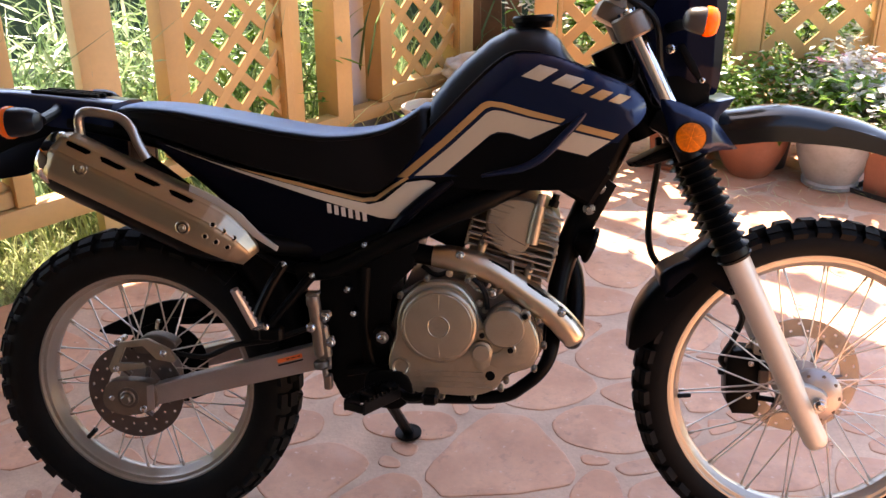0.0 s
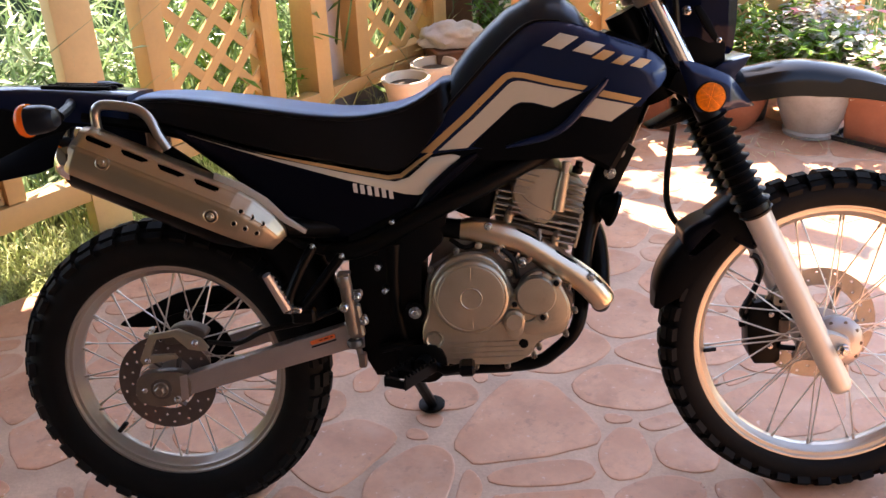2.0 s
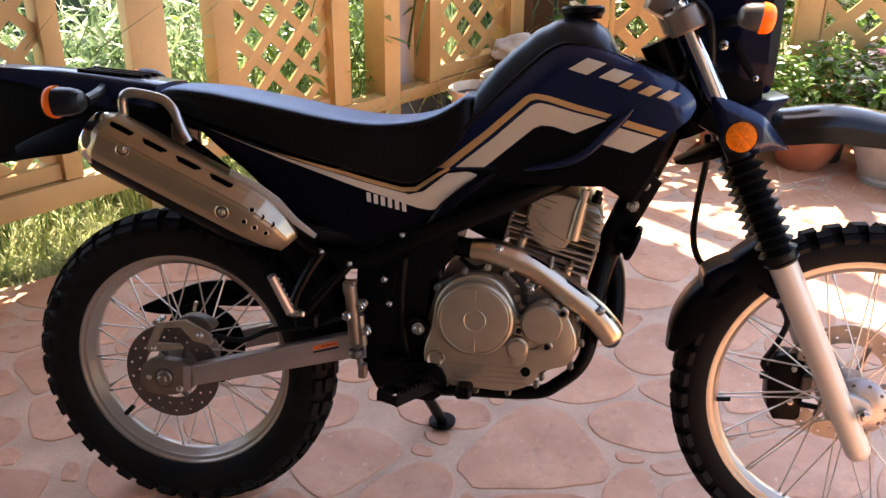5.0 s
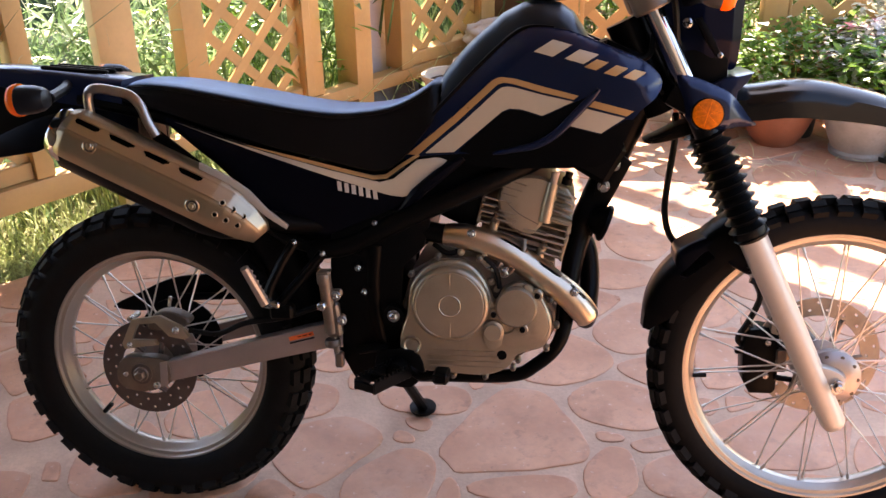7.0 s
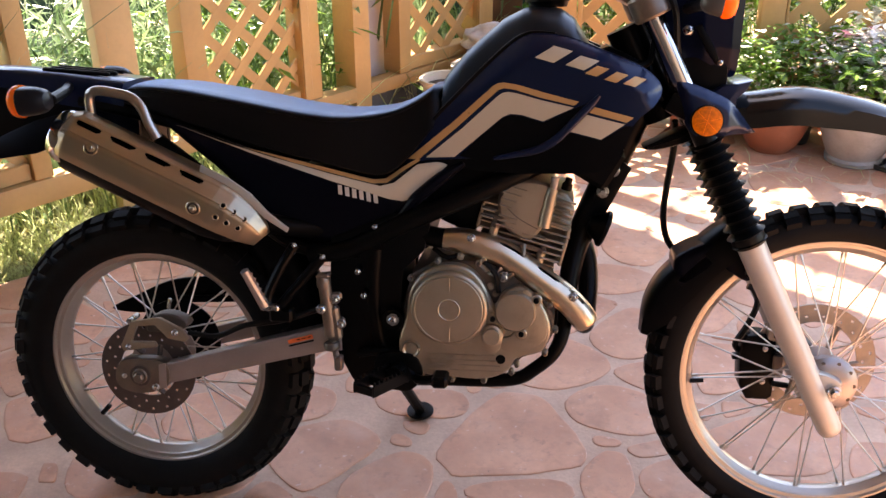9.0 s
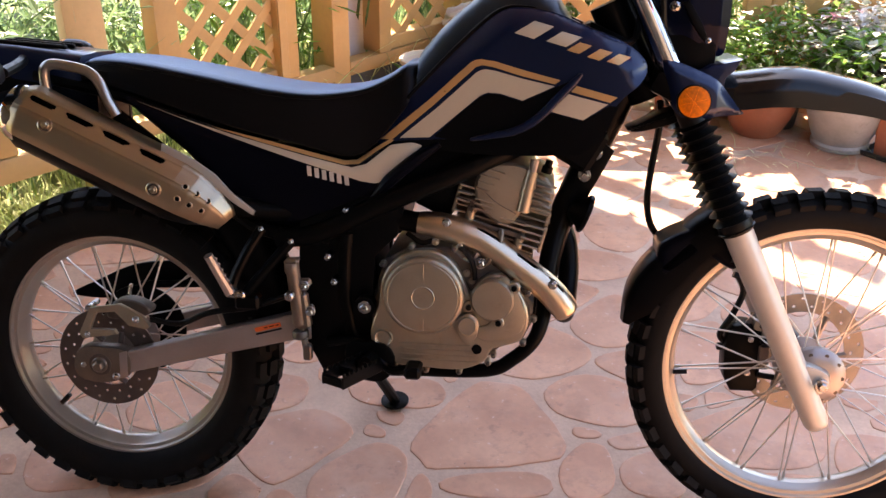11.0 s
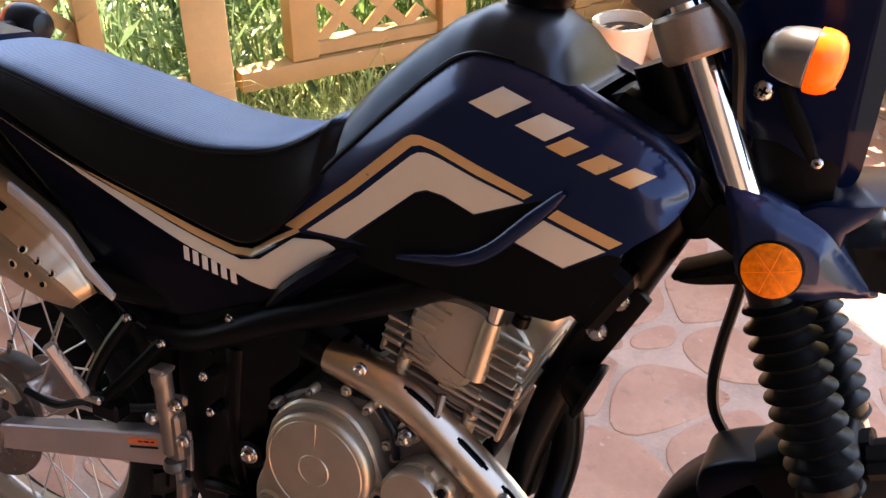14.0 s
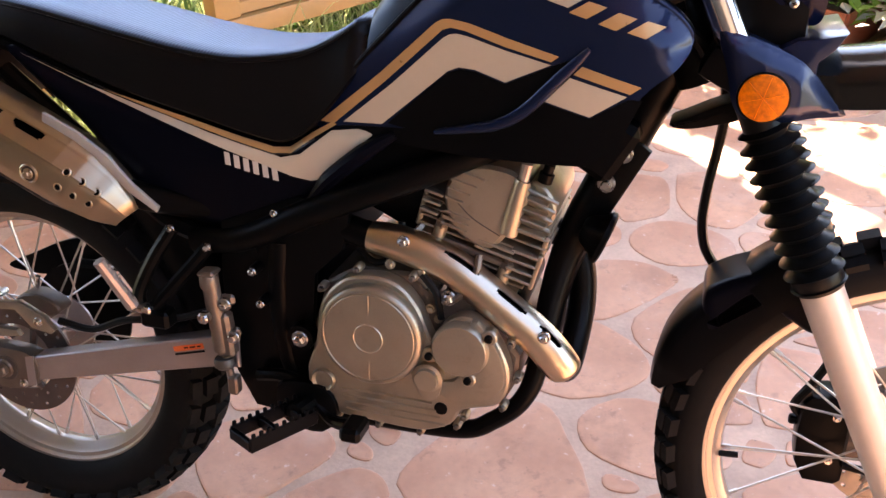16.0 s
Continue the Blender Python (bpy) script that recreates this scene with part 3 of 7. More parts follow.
def spoke_wheel(name, cx, cz, R, half, rim_r, rim_half, hub_r, label, kn, rows):
    w = part(name, ring_profile([(rim_r - 0.021, -rim_half * 0.55), (rim_r - 0.019, -rim_half * 0.74), (rim_r - 0.0125, -rim_half * 0.78), (rim_r - 0.0100, -rim_half * 0.96), (rim_r - 0.003, -rim_half), (rim_r, -rim_half + 0.001), (rim_r, -rim_half + 0.005),
                                 (rim_r - 0.012, -rim_half + 0.010), (rim_r - 0.024, -0.008), (rim_r - 0.024, 0.008), (rim_r - 0.012, rim_half - 0.010),
                                 (rim_r, rim_half - 0.005), (rim_r, rim_half - 0.001), (rim_r - 0.003, rim_half), (rim_r - 0.0100, rim_half * 0.96), (rim_r - 0.0125, rim_half * 0.78), (rim_r - 0.019, rim_half * 0.74), (rim_r - 0.021, rim_half * 0.55),
                                 (rim_r - 0.030, 0.010), (rim_r - 0.033, 0.0), (rim_r - 0.030, -0.010)], cx, cz, 96), RIM, bike, label, 36)
    carcass, blocks = tyre_mesh(cx, cz, R, half, rim_r - 0.006, rows, kn)
    part("tyre", carcass, RUBBER, w, "knobbly black rubber tyre")
    tagged(part("tread", blocks, RUBBER, w, "black rubber tread blocks"), kind="stuff")
    part("hub", lathe([(hub_r, -0.040), (hub_r + 0.006, -0.037), (hub_r + 0.006, -0.033), (0.026, -0.026), (0.024, 0.026), (hub_r + 0.006, 0.033),
                       (hub_r + 0.006, 0.037), (hub_r, 0.040)], (cx, 0, cz), (0, 1, 0), 32), ALLOY, w, "grey cast hub")
    r1 = rim_r - 0.030
    protos = {}
    for side in (-1, 1):
        for sweep in (-1, 1):
            h = Vector((cx + (hub_r + 0.003) * math.cos(0), side * 0.035, cz))
            a = sweep * radians(34)
            e = Vector((cx + r1 * math.cos(a), side * 0.004, cz + r1 * math.sin(a)))
            bm = tube([h, e], 0.0017, 6, smooth_path=False)
            d = (e - h).normalized()
            tube([e - d * 0.014, e + d * 0.003], 0.0031, 6, bm=bm, smooth_path=False)
            protos[(side, sweep)] = bm
    c = Matrix.Translation((cx, 0, cz))
    for (side, sweep), bm in protos.items():
        first = part("spoke", bm, SPOKE, w)
        for k in range(9):
            ang = 360 / 9 * k + (20 if side > 0 else 0) + (10 if sweep > 0 else 0)
            ob = first if k == 0 else new("spoke", first.data)
            ob.parent = w
            ob.matrix_basis = c @ Matrix.Rotation(radians(ang), 4, "Y") @ c.inverted()
    return w


rear = spoke_wheel("rear_wheel", 0, 0.32, 0.327, 0.058, 0.2425, 0.036, 0.050, "rear wheel with silver rim and wire spokes",
                   [(0.0, 0.034, 0.011), (-0.030, 0.022, 0.016), (0.030, 0.022, 0.016), (-0.049, 0.016, 0.030), (0.049, 0.016, 0.030)], 38)
front = spoke_wheel("front_wheel", 1.36, 0.345, 0.341, 0.041, 0.281, 0.030, 0.036, "front wheel with silver rim and wire spokes",
                    [(0.0, 0.028, 0.011), (-0.022, 0.018, 0.015), (0.022, 0.018, 0.015), (-0.035, 0.013, 0.024), (0.035, 0.013, 0.024)], 46)


def disc(cx, cz, y, r0, r1, metal, parent, name="brake_disc"):
    """Brake rotor with two staggered rows of drilled holes."""
    n, m = 180, 15
    bm = bmesh.new()
    sheet = {}
    for s in (0, 1):
        for i in range(m + 1):
            for k in range(n):
                a, r = 2 * math.pi * k / n, r0 + (r1 - r0) * i / m
                sheet[(s, i, k)] = bm.verts.new((cx + r * math.cos(a), y + (s - 0.5) * 0.004, cz + r * math.sin(a)))

    def hole(i, k):
        return (i in (4, 5) and k % 10 in (0, 1)) or (i in (10, 11) and k % 10 in (5, 6))

    # draw in the corners of each hole so that it is round
    for k0 in range(0, n, 10):
        for i0, kk in ((4, k0), (10, k0 + 5)):
            for s in (0, 1):
                mid = sheet[(s, i0 + 1, (kk + 1) % n)].co
                for di, dk in ((0, 0), (2, 0), (0, 2), (2, 2)):
                    v = sheet[(s, i0 + di, (kk + dk) % n)]
                    v.co = mid + (v.co - mid) * 0.76
    for i in range(m):
        for k in range(n):
            if hole(i, k):
                continue
            j = (k + 1) % n
            for s in (0, 1):
                bm.faces.new((sheet[(s, i, k)], sheet[(s, i, j)], sheet[(s, i + 1, j)], sheet[(s, i + 1, k)]))
            for (di, dk, e) in ((-1, 0, ((i, k), (i, j))), (1, 0, ((i + 1, k), (i + 1, j))), (0, -1, ((i, k), (i + 1, k))), (0, 1, ((i, j), (i + 1, j)))):
                ii, kk = i + di, (k + dk) % n
                if ii < 0 or ii >= m or hole(ii, kk):
                    p, q = e
                    bm.faces.new((sheet[(0, *p)], sheet[(0, *q)], sheet[(1, *q)], sheet[(1, *p)]))
    rotor = part(name, bm, metal, parent, "drilled steel brake disc", 30)
    for k in range(6):
        a = 2 * math.pi * k / 6
        arm = tube([(cx + 0.035 * math.cos(a - 0.3), y, cz + 0.035 * math.sin(a - 0.3)), (cx + r0 * 1.05 * math.cos(a), y, cz + r0 * 1.05 * math.sin(a))], 0.006, 6, smooth_path=False)
        part("disc_arm", arm, metal, parent)
    return rotor


disc(0, 0.32, -0.082, 0.060, 0.1015, DISC, rear)
disc(1.36, 0.345, 0.058, 0.085, 0.1225, FRONT_DISC, front)
part("valve_stem", tube([(-0.150, -0.012, 0.178), (-0.131, -0.012, 0.198)], 0.0055, 8, smooth_path=False), HOSE, rear, "black valve cap")
part("valve_stem", tube([(1.109, -0.010, 0.318), (1.135, -0.010, 0.320)], 0.0045, 8, smooth_path=False), HOSE, front, "black valve cap")
# drive side: sprocket and chain on the far side
part("sprocket", lathe([(0.05, 0), (0.095, 0.001), (0.095, 0.005), (0.05, 0.006)], (0, 0.082, 0.32), (0, 1, 0), 40), BLACK, rear, "dark rear sprocket")
part("drive_chain", tube([(0.0, 0.085, 0.417), (0.30, 0.085, 0.432), (0.46, 0.085, 0.43)], 0.009, 6), BLACK, bike, "dark drive chain")
part("drive_chain", tube([(0.0, 0.085, 0.222), (0.28, 0.085, 0.33), (0.46, 0.085, 0.37)], 0.009, 6), BLACK, bike, "dark drive chain")
part("chain_guard", prism(smooth_poly([(-0.159, 0.386), (-0.10, 0.418), (-0.02, 0.455), (0.06, 0.468), (0.17, 0.472), (0.17, 0.440), (0.06, 0.415), (-0.02, 0.392), (-0.09, 0.378)], 4), 0.095, 0.105, 0.002),
     PLASTIC, bike, "pointed black plastic chain guard")

# rear brake caliper and torque plate
cal = part("rear_caliper", prism([(-0.035, 0.385), (-0.010, 0.437), (0.050, 0.447), (0.094, 0.425), (0.108, 0.405), (0.100, 0.398), (0.066, 0.404), (0.052, 0.419), (0.040, 0.431), (0.003, 0.427), (-0.012, 0.394), (0.036, 0.395), (0.042, 0.385), (-0.030, 0.373)], -0.125, -0.114, 0.003), CAST, bike,
           "cast alloy rear brake caliper")
part("caliper_pin", tube([(-0.020, -0.110, 0.432), (-0.020, -0.070, 0.432)], 0.006, 10, smooth_path=False), STEEL, cal)
bolt((0.082, -0.126, 0.418), 0.0075, cal)
bolt((-0.018, -0.126, 0.383), 0.006, cal)
part("bleed_screw", tube([(0.055, -0.085, 0.455), (0.060, -0.085, 0.475)], 0.004, 8, smooth_path=False), STEEL, cal)
part("caliper_body", prism(smooth_poly([(0.010, 0.405), (0.02, 0.436), (0.055, 0.446), (0.090, 0.434), (0.096, 0.420), (0.070, 0.408)], 4), -0.094, -0.060, 0.007, 3), CAST_DARK, cal)
part("brake_hose", tube([(0.10, -0.10, 0.41), (0.16, -0.10, 0.405), (0.22, -0.10, 0.43), (0.30, -0.10, 0.445), (0.37, -0.10, 0.47)], 0.006, 8), HOSE, cal, "black brake hose")

# swingarm
sw = part("swingarm", prism([(0.046, 0.344), (0.384, 0.440), (0.420, 0.440), (0.420, 0.392), (0.386, 0.388), (0.048, 0.301)], -0.118, -0.088, 0.005, 3), ALLOY, bike,
          "brushed aluminium swingarm with an orange label")
part("swingarm_beam", prism([(0.046, 0.344), (0.384, 0.440), (0.420, 0.440), (0.420, 0.392), (0.386, 0.388), (0.048, 0.301)], 0.088, 0.118, 0.005, 3), ALLOY, sw)
part("axle_block", prism(smooth_poly([(-0.055, 0.318), (-0.040, 0.350), (0.00, 0.356), (0.055, 0.348), (0.055, 0.298), (0.00, 0.280), (-0.045, 0.290)], 3), -0.121, -0.092, 0.004), BROWN_CAST, sw)
part("axle_plate", prism([(0.040, 0.346), (0.056, 0.350), (0.054, 0.296), (0.038, 0.292)], -0.1215, -0.119, 0.0008), ALLOY, sw)
part("axle_washer", lathe([(0.022, -0.002), (0.022, 0.002), (0.014, 0.003)], (0.0, -0.121, 0.32), (0, -1, 0), 24), CAST_DARK, sw)
bolt((0.0, -0.123, 0.32), 0.016, sw, material=BROWN_CAST, name="axle_nut")
bolt((0.030, -0.120, 0.296), 0.008, sw)
bolt((-0.034, -0.118, 0.318), 0.008, sw)


def on_arm(x, z):
    return (x, -0.1188, z)


_u = Vector((0.338, 0, 0.096)).normalized()
_v = Vector((-_u.z, 0, _u.x))
for nm, c0, wl, hh, mt in (("warning_label", (0.338, 0.4130), 0.052, 0.0085, LABEL_RED), ("warning_label", (0.3395, 0.4045), 0.052, 0.0030, BLACK)):
    c = Vector((c0[0], -0.1187, c0[1]))
    part(nm, box(c, (wl, 0.0012, hh), Matrix.Rotation(-math.atan2(_u.z, _u.x), 3, "Y"), 0.0), mt, sw, "small orange and black label")
for k, w in enumerate((0.007, 0.010, 0.006)):
    part("label_bar", box(Vector((0.334 + k * 0.011, -0.1191, 0.4123 + k * 0.0031)), (w, 0.0012, 0.0022), Matrix.Rotation(-math.atan2(_u.z, _u.x), 3, "Y"), 0.0), BLACK, sw)
part("cross_tube", tube([(0.40, -0.09, 0.41), (0.40, 0.09, 0.41)], 0.030, 16, smooth_path=False), BLACK, sw)

# ---- frame ----
fr = part("frame", tube([(0.985, 0.014, 0.86), (0.935, 0.014, 0.745), (0.885, 0.006, 0.629), (0.862, -0.030, 0.539), (0.854, -0.070, 0.452), (0.838, -0.090, 0.402),
                         (0.799, -0.092, 0.362), (0.750, -0.092, 0.337), (0.62, -0.092, 0.332), (0.545, -0.096, 0.338), (0.50, -0.10, 0.40), (0.485, -0.10, 0.50), (0.49, -0.10, 0.60)],
                        [0.028, 0.027, 0.025, 0.020, 0.0150, 0.0135, 0.0135, 0.0135, 0.0135, 0.0145, 0.016, 0.018, 0.018], 14, 8), BLACK, bike, "black painted steel frame")
part("cradle_tube", tube([(0.885, 0.025, 0.629), (0.862, 0.045, 0.539), (0.854, 0.070, 0.452), (0.838, 0.090, 0.402), (0.799, 0.092, 0.362), (0.750, 0.092, 0.337), (0.62, 0.092, 0.332),
                          (0.545, 0.096, 0.338), (0.50, 0.10, 0.40), (0.49, 0.10, 0.60)], 0.0140, 12, 6), BLACK, fr)
part("steering_head", tube([(0.945, 0, 1.01), (1.025, 0, 0.845)], 0.034, 20, smooth_path=False), BLACK, fr)
for s in (-1, 1):
    part("main_tube", tube([(0.99, s * 0.02, 0.90), (0.86, s * 0.06, 0.80), (0.72, s * 0.098, 0.730), (0.55, s * 0.115, 0.655), (0.44, s * 0.110, 0.60), (0.36, s * 0.105, 0.585)], 0.019, 12, 8), BLACK, fr)
    part("seat_tube", tube([(0.52, s * 0.09, 0.68), (0.30, s * 0.085, 0.76), (0.10, s * 0.075, 0.83), (-0.10, s * 0.06, 0.87)], 0.014, 10, 5), BLACK, fr)
    part("sub_tube", tube([(0.46, s * 0.105, 0.59), (0.33, s * 0.10, 0.60), (0.22, s * 0.09, 0.68), (0.06, s * 0.08, 0.80)], 0.013, 10, 5), BLACK, fr)
    part("pivot_plate", prism([(0.405, 0.62), (0.52, 0.67), (0.60, 0.665), (0.585, 0.60), (0.545, 0.56), (0.535, 0.45), (0.54, 0.37), (0.51, 0.325), (0.44, 0.330), (0.412, 0.385), (0.403, 0.45), (0.40, 0.54)],
                              s * 0.112 if s < 0 else 0.10, s * 0.100 if s < 0 else 0.112, 0.003), BLACK, fr)
part("engine_hanger", prism([(0.950, 0.765), (0.972, 0.748), (0.925, 0.655), (0.90, 0.60), (0.885, 0.61), (0.905, 0.70)], -0.014, 0.000, 0.003), BLACK, fr)
part("horn", lathe([(0.012, -0.034), (0.020, -0.028), (0.028, -0.012), (0.036, -0.006), (0.0365, 0.0), (0.034, 0.0025), (0.012, 0.003), (0.001, 0.001)], (0.926, -0.034, 0.633), (0.932, 0, -0.362), 32), BLACK, bike, "round black horn on the downtube")
part("foot_bracket", tube([(0.336, -0.124, 0.607), (0.308, -0.138, 0.560), (0.285, -0.148, 0.505), (0.300, -0.148, 0.484), (0.330, -0.142, 0.515), (0.391, -0.126, 0.586)], 0.010, 10, 6), BLACK, fr)
for p, r in (((0.336, -0.130, 0.607), 0.0062), ((0.391, -0.131, 0.586), 0.0062), ((0.460, -0.135, 0.561), 0.0062), ((0.471, -0.137, 0.514), 0.0062), ((0.493, -0.124, 0.647), 0.0055),
             ((0.415, -0.137, 0.505), 0.010), ((0.425, -0.137, 0.455), 0.010), ((0.938, -0.016, 0.744), 0.012), ((0.919, -0.019, 0.703), 0.012)):
    bolt(p, r, fr)
for bx_, bz_ in ((0.460, 0.561), (0.471, 0.514)):
    part("bolt_boss", tube([(bx_, -0.111, bz_), (bx_, -0.134, bz_)], 0.0075, 12, smooth_path=False), BLACK, fr)
bolt((0.526, -0.130, 0.466), 0.0125, fr, name="pivot_nut")
part("pivot_tube", tube([(0.526, -0.132, 0.466), (0.526, 0.13, 0.466)], 0.020, 16, smooth_path=False), BLACK, fr)
# solid black block added in place of the shaded bay
part("bay_filler", prism([(0.42, 0.60), (0.62, 0.70), (0.90, 0.79), (0.93, 0.83), (0.60, 0.80), (0.44, 0.70)], -0.085, 0.085, 0.01), PLASTIC, bike, "black filler block added for the dark space under the tank")
part("rear_shock", tube([(0.50, 0, 0.62), (0.45, 0, 0.42)], 0.035, 12, smooth_path=False), BLACK, bike, "dark rear shock absorber")
part("battery_tray", box((0.475, 0, 0.53), (0.13, 0.16, 0.22), None, 0.01), PLASTIC, bike)

# passenger foot peg, folded up
pp = part("passenger_peg", tube([(0.256, -0.188, 0.571), (0.283, -0.162, 0.494)], [0.0085, 0.010], 10, smooth_path=False), ALLOY, bike, "bare alloy passenger foot peg, folded up")
part("peg_hinge", box((0.312, -0.146, 0.474), (0.046, 0.030, 0.028), None, 0.005), BLACK, pp, "black steel hinge block")
for k in range(6):
    part("peg_tooth", box((0.2665 + k * 0.0038, -0.1835 + k * 0.0036, 0.560 - k * 0.0110), (0.014, 0.004, 0.005), Matrix.Rotation(radians(-70), 3, "Y"), 0.001), ALLOY, pp)
part("peg_clip", box((0.293, -0.156, 0.490), (0.036, 0.018, 0.012), None, 0.003), STEEL, pp)

# rear brake master cylinder
mc = part("master_cylinder", tube([(0.394, -0.136, 0.546), (0.404, -0.134, 0.430)], 0.0125, 14, smooth_path=False), BROWN_CAST, bike, "alloy rear brake master cylinder")
part("reservoir", lathe([(0.012, 0), (0.0135, 0.004), (0.0135, 0.018), (0.011, 0.022)], (0.393, -0.136, 0.528), (0, 0, 1), 16), BROWN_CAST, mc)
part("cylinder_body", box((0.408, -0.131, 0.455), (0.030, 0.022, 0.070), Matrix.Rotation(radians(-6), 3, "Y"), 0.005), BROWN_CAST, mc)
part("cylinder_cap", box((0.394, -0.136, 0.552), (0.026, 0.026, 0.008), Matrix.Rotation(radians(-6), 3, "Y"), 0.003), BROWN_CAST, mc)
part("cylinder_flange", box((0.408, -0.128, 0.508), (0.038, 0.010, 0.016), Matrix.Rotation(radians(-6), 3, "Y"), 0.004), BROWN_CAST, mc)
part("cylinder_flange", box((0.413, -0.128, 0.457), (0.038, 0.010, 0.016), Matrix.Rotation(radians(-6), 3, "Y"), 0.004), BROWN_CAST, mc)
part("gland_nut", lathe([(0.014, 0), (0.016, 0.003), (0.016, 0.012), (0.012, 0.016)], (0.404, -0.131, 0.415), (0.08, 0, -1), 12), CAST_DARK, mc)
part("hose_banjo", lathe([(0.009, 0), (0.009, 0.010), (0.006, 0.013)], (0.392, -0.150, 0.490), (0, -1, 0), 10), STEEL, mc)
part("push_rod", tube([(0.405, -0.130, 0.43), (0.415, -0.130, 0.365)], 0.006, 10, smooth_path=False), BROWN_CAST, mc)
part("clevis", box((0.417, -0.130, 0.372), (0.016, 0.018, 0.030), None, 0.003), BROWN_CAST, mc)

# rider foot peg and brake pedal
PA, PB = Vector((0.548, -0.150, 0.372)), Vector((0.488, -0.262, 0.376))
PD = (PB - PA).normalized()
PS = Vector((PD.y, -PD.x, 0)).normalized()
peg = part("foot_peg", tube([PA + Vector((0.004, 0.05, -0.002)), PA + PD * 0.03], 0.014, 10, smooth_path=False), BLACK, bike, "black serrated steel foot peg")
for s in (-1, 1):
    c = (PA + PB) / 2 + PS * s * 0.022
    m_ = Matrix((PD, PS, Vector((0, 0, 1)))).transposed()
    part("peg_plate", box(c - Vector((0, 0, 0.004)), (0.112, 0.004, 0.022), m_, 0.001), BLACK, peg)
    for k in range(9):
        part("tooth", box(c + PD * (-0.050 + 0.0125 * k) + Vector((0, 0, 0.009)), (0.006, 0.004, 0.009), m_, 0.001), BLACK, peg)
for k in range(3):
    part("peg_web", box(PA + PD * (0.028 + 0.045 * k) - Vector((0, 0, 0.004)), (0.008, 0.046, 0.016), m_, 0.001), BLACK, peg)
bolt(PA + PD * 0.030 + PS * 0.025, 0.006, peg, PS)
part("peg_mount", prism(smooth_poly([(0.50, 0.40), (0.565, 0.40), (0.585, 0.36), (0.56, 0.325), (0.51, 0.33), (0.49, 0.36)], 3), -0.145, -0.095, 0.006), BLACK, peg)
ped = part("brake_pedal", tube([(0.455, -0.125, 0.392), (0.495, -0.13, 0.400), (0.530, -0.132, 0.390), (0.575, -0.145, 0.352), (0.614, -0.165, 0.362)], 0.0095, 10, 6), BLACK, bike, "black steel rear brake pedal")
part("pedal_pad", box((0.624, -0.180, 0.368), (0.030, 0.046, 0.022), None, 0.005), BLACK, ped)
st = part("side_stand", tube([(0.47, 0.09, 0.30), (0.488, 0.175, 0.205), (0.514, 0.290, 0.083)], 0.013, 10), BLACK, bike, "black steel side stand")
_foot = Vector((0.513, 0.2985, 0.0730))
part("stand_foot", lathe([(0.031, 0), (0.033, 0.003), (0.033, 0.008), (0.015, 0.012)], _foot, (0, -math.sin(radians(LEAN_DEG)), math.cos(radians(LEAN_DEG))), 20), BLACK, st)

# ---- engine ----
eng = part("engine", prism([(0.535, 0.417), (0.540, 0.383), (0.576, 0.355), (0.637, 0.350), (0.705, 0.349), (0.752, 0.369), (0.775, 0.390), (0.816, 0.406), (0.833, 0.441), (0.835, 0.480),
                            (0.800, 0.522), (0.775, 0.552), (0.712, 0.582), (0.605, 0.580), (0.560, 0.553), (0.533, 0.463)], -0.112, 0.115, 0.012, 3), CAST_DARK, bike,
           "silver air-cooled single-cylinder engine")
cov = smooth_poly([(0.538, 0.425), (0.545, 0.385), (0.580, 0.360), (0.640, 0.355), (0.705, 0.354), (0.748, 0.372), (0.765, 0.398), (0.810, 0.414), (0.826, 0.444), (0.824, 0.480),
                   (0.800, 0.522), (0.768, 0.541), (0.738, 0.528), (0.722, 0.502), (0.714, 0.512), (0.700, 0.545), (0.675, 0.572), (0.640, 0.581), (0.595, 0.570), (0.562, 0.530), (0.552, 0.470)], 4)
part("crankcase_cover", prism(cov, -0.138, -0.110, 0.008, 3), CAST, eng, "cast alloy crankcase cover")
clutch = part("clutch_cover", lathe([(0.0735, 0), (0.0735, 0.010), (0.0715, 0.0145), (0.0680, 0.0172), (0.0655, 0.0175), (0.0645, 0.0165), (0.0630, 0.0178), (0.045, 0.0195), (0.0215, 0.0203), (0.0203, 0.0218), (0.019, 0.0208), (0.001, 0.0204)],
                                    (0.6375, -0.138, 0.4985), (0, -1, 0), 64), CAST, eng, "round alloy clutch cover")
part("cover_rib", box((0.638, -0.1567, 0.542), (0.0016, 0.0024, 0.040), None, 0.0005), CAST, clutch)
part("cover_rib", box((0.638, -0.1567, 0.455), (0.0016, 0.0024, 0.040), None, 0.0005), CAST, clutch)
oc = part("oil_filter_cover", lathe([(0.039, 0), (0.039, 0.012), (0.0355, 0.017), (0.001, 0.0185)], (0.7615, -0.136, 0.4965), (0, -1, 0), 40), CAST, eng, "round alloy oil filter cover")
for a in (32, 180 + 20, 285):
    p = (0.7615 + 0.045 * math.cos(radians(a)), -0.137, 0.4965 + 0.045 * math.sin(radians(a)))
    part("lug", lathe([(0.011, -0.004), (0.011, 0.008), (0.009, 0.010)], p, (0, -1, 0), 16), CAST, oc)
    part("cover_bolt", lathe([(0.0055, 0), (0.0055, 0.014), (0.004, 0.015)], p, (0, -1, 0), 10), BLACK, oc)
part("filter_outlet", prism(smooth_poly([(0.775, 0.54), (0.812, 0.50), (0.822, 0.455), (0.80, 0.425), (0.745, 0.415), (0.730, 0.44), (0.76, 0.455)], 4), -0.144, -0.130, 0.005), CAST, eng)
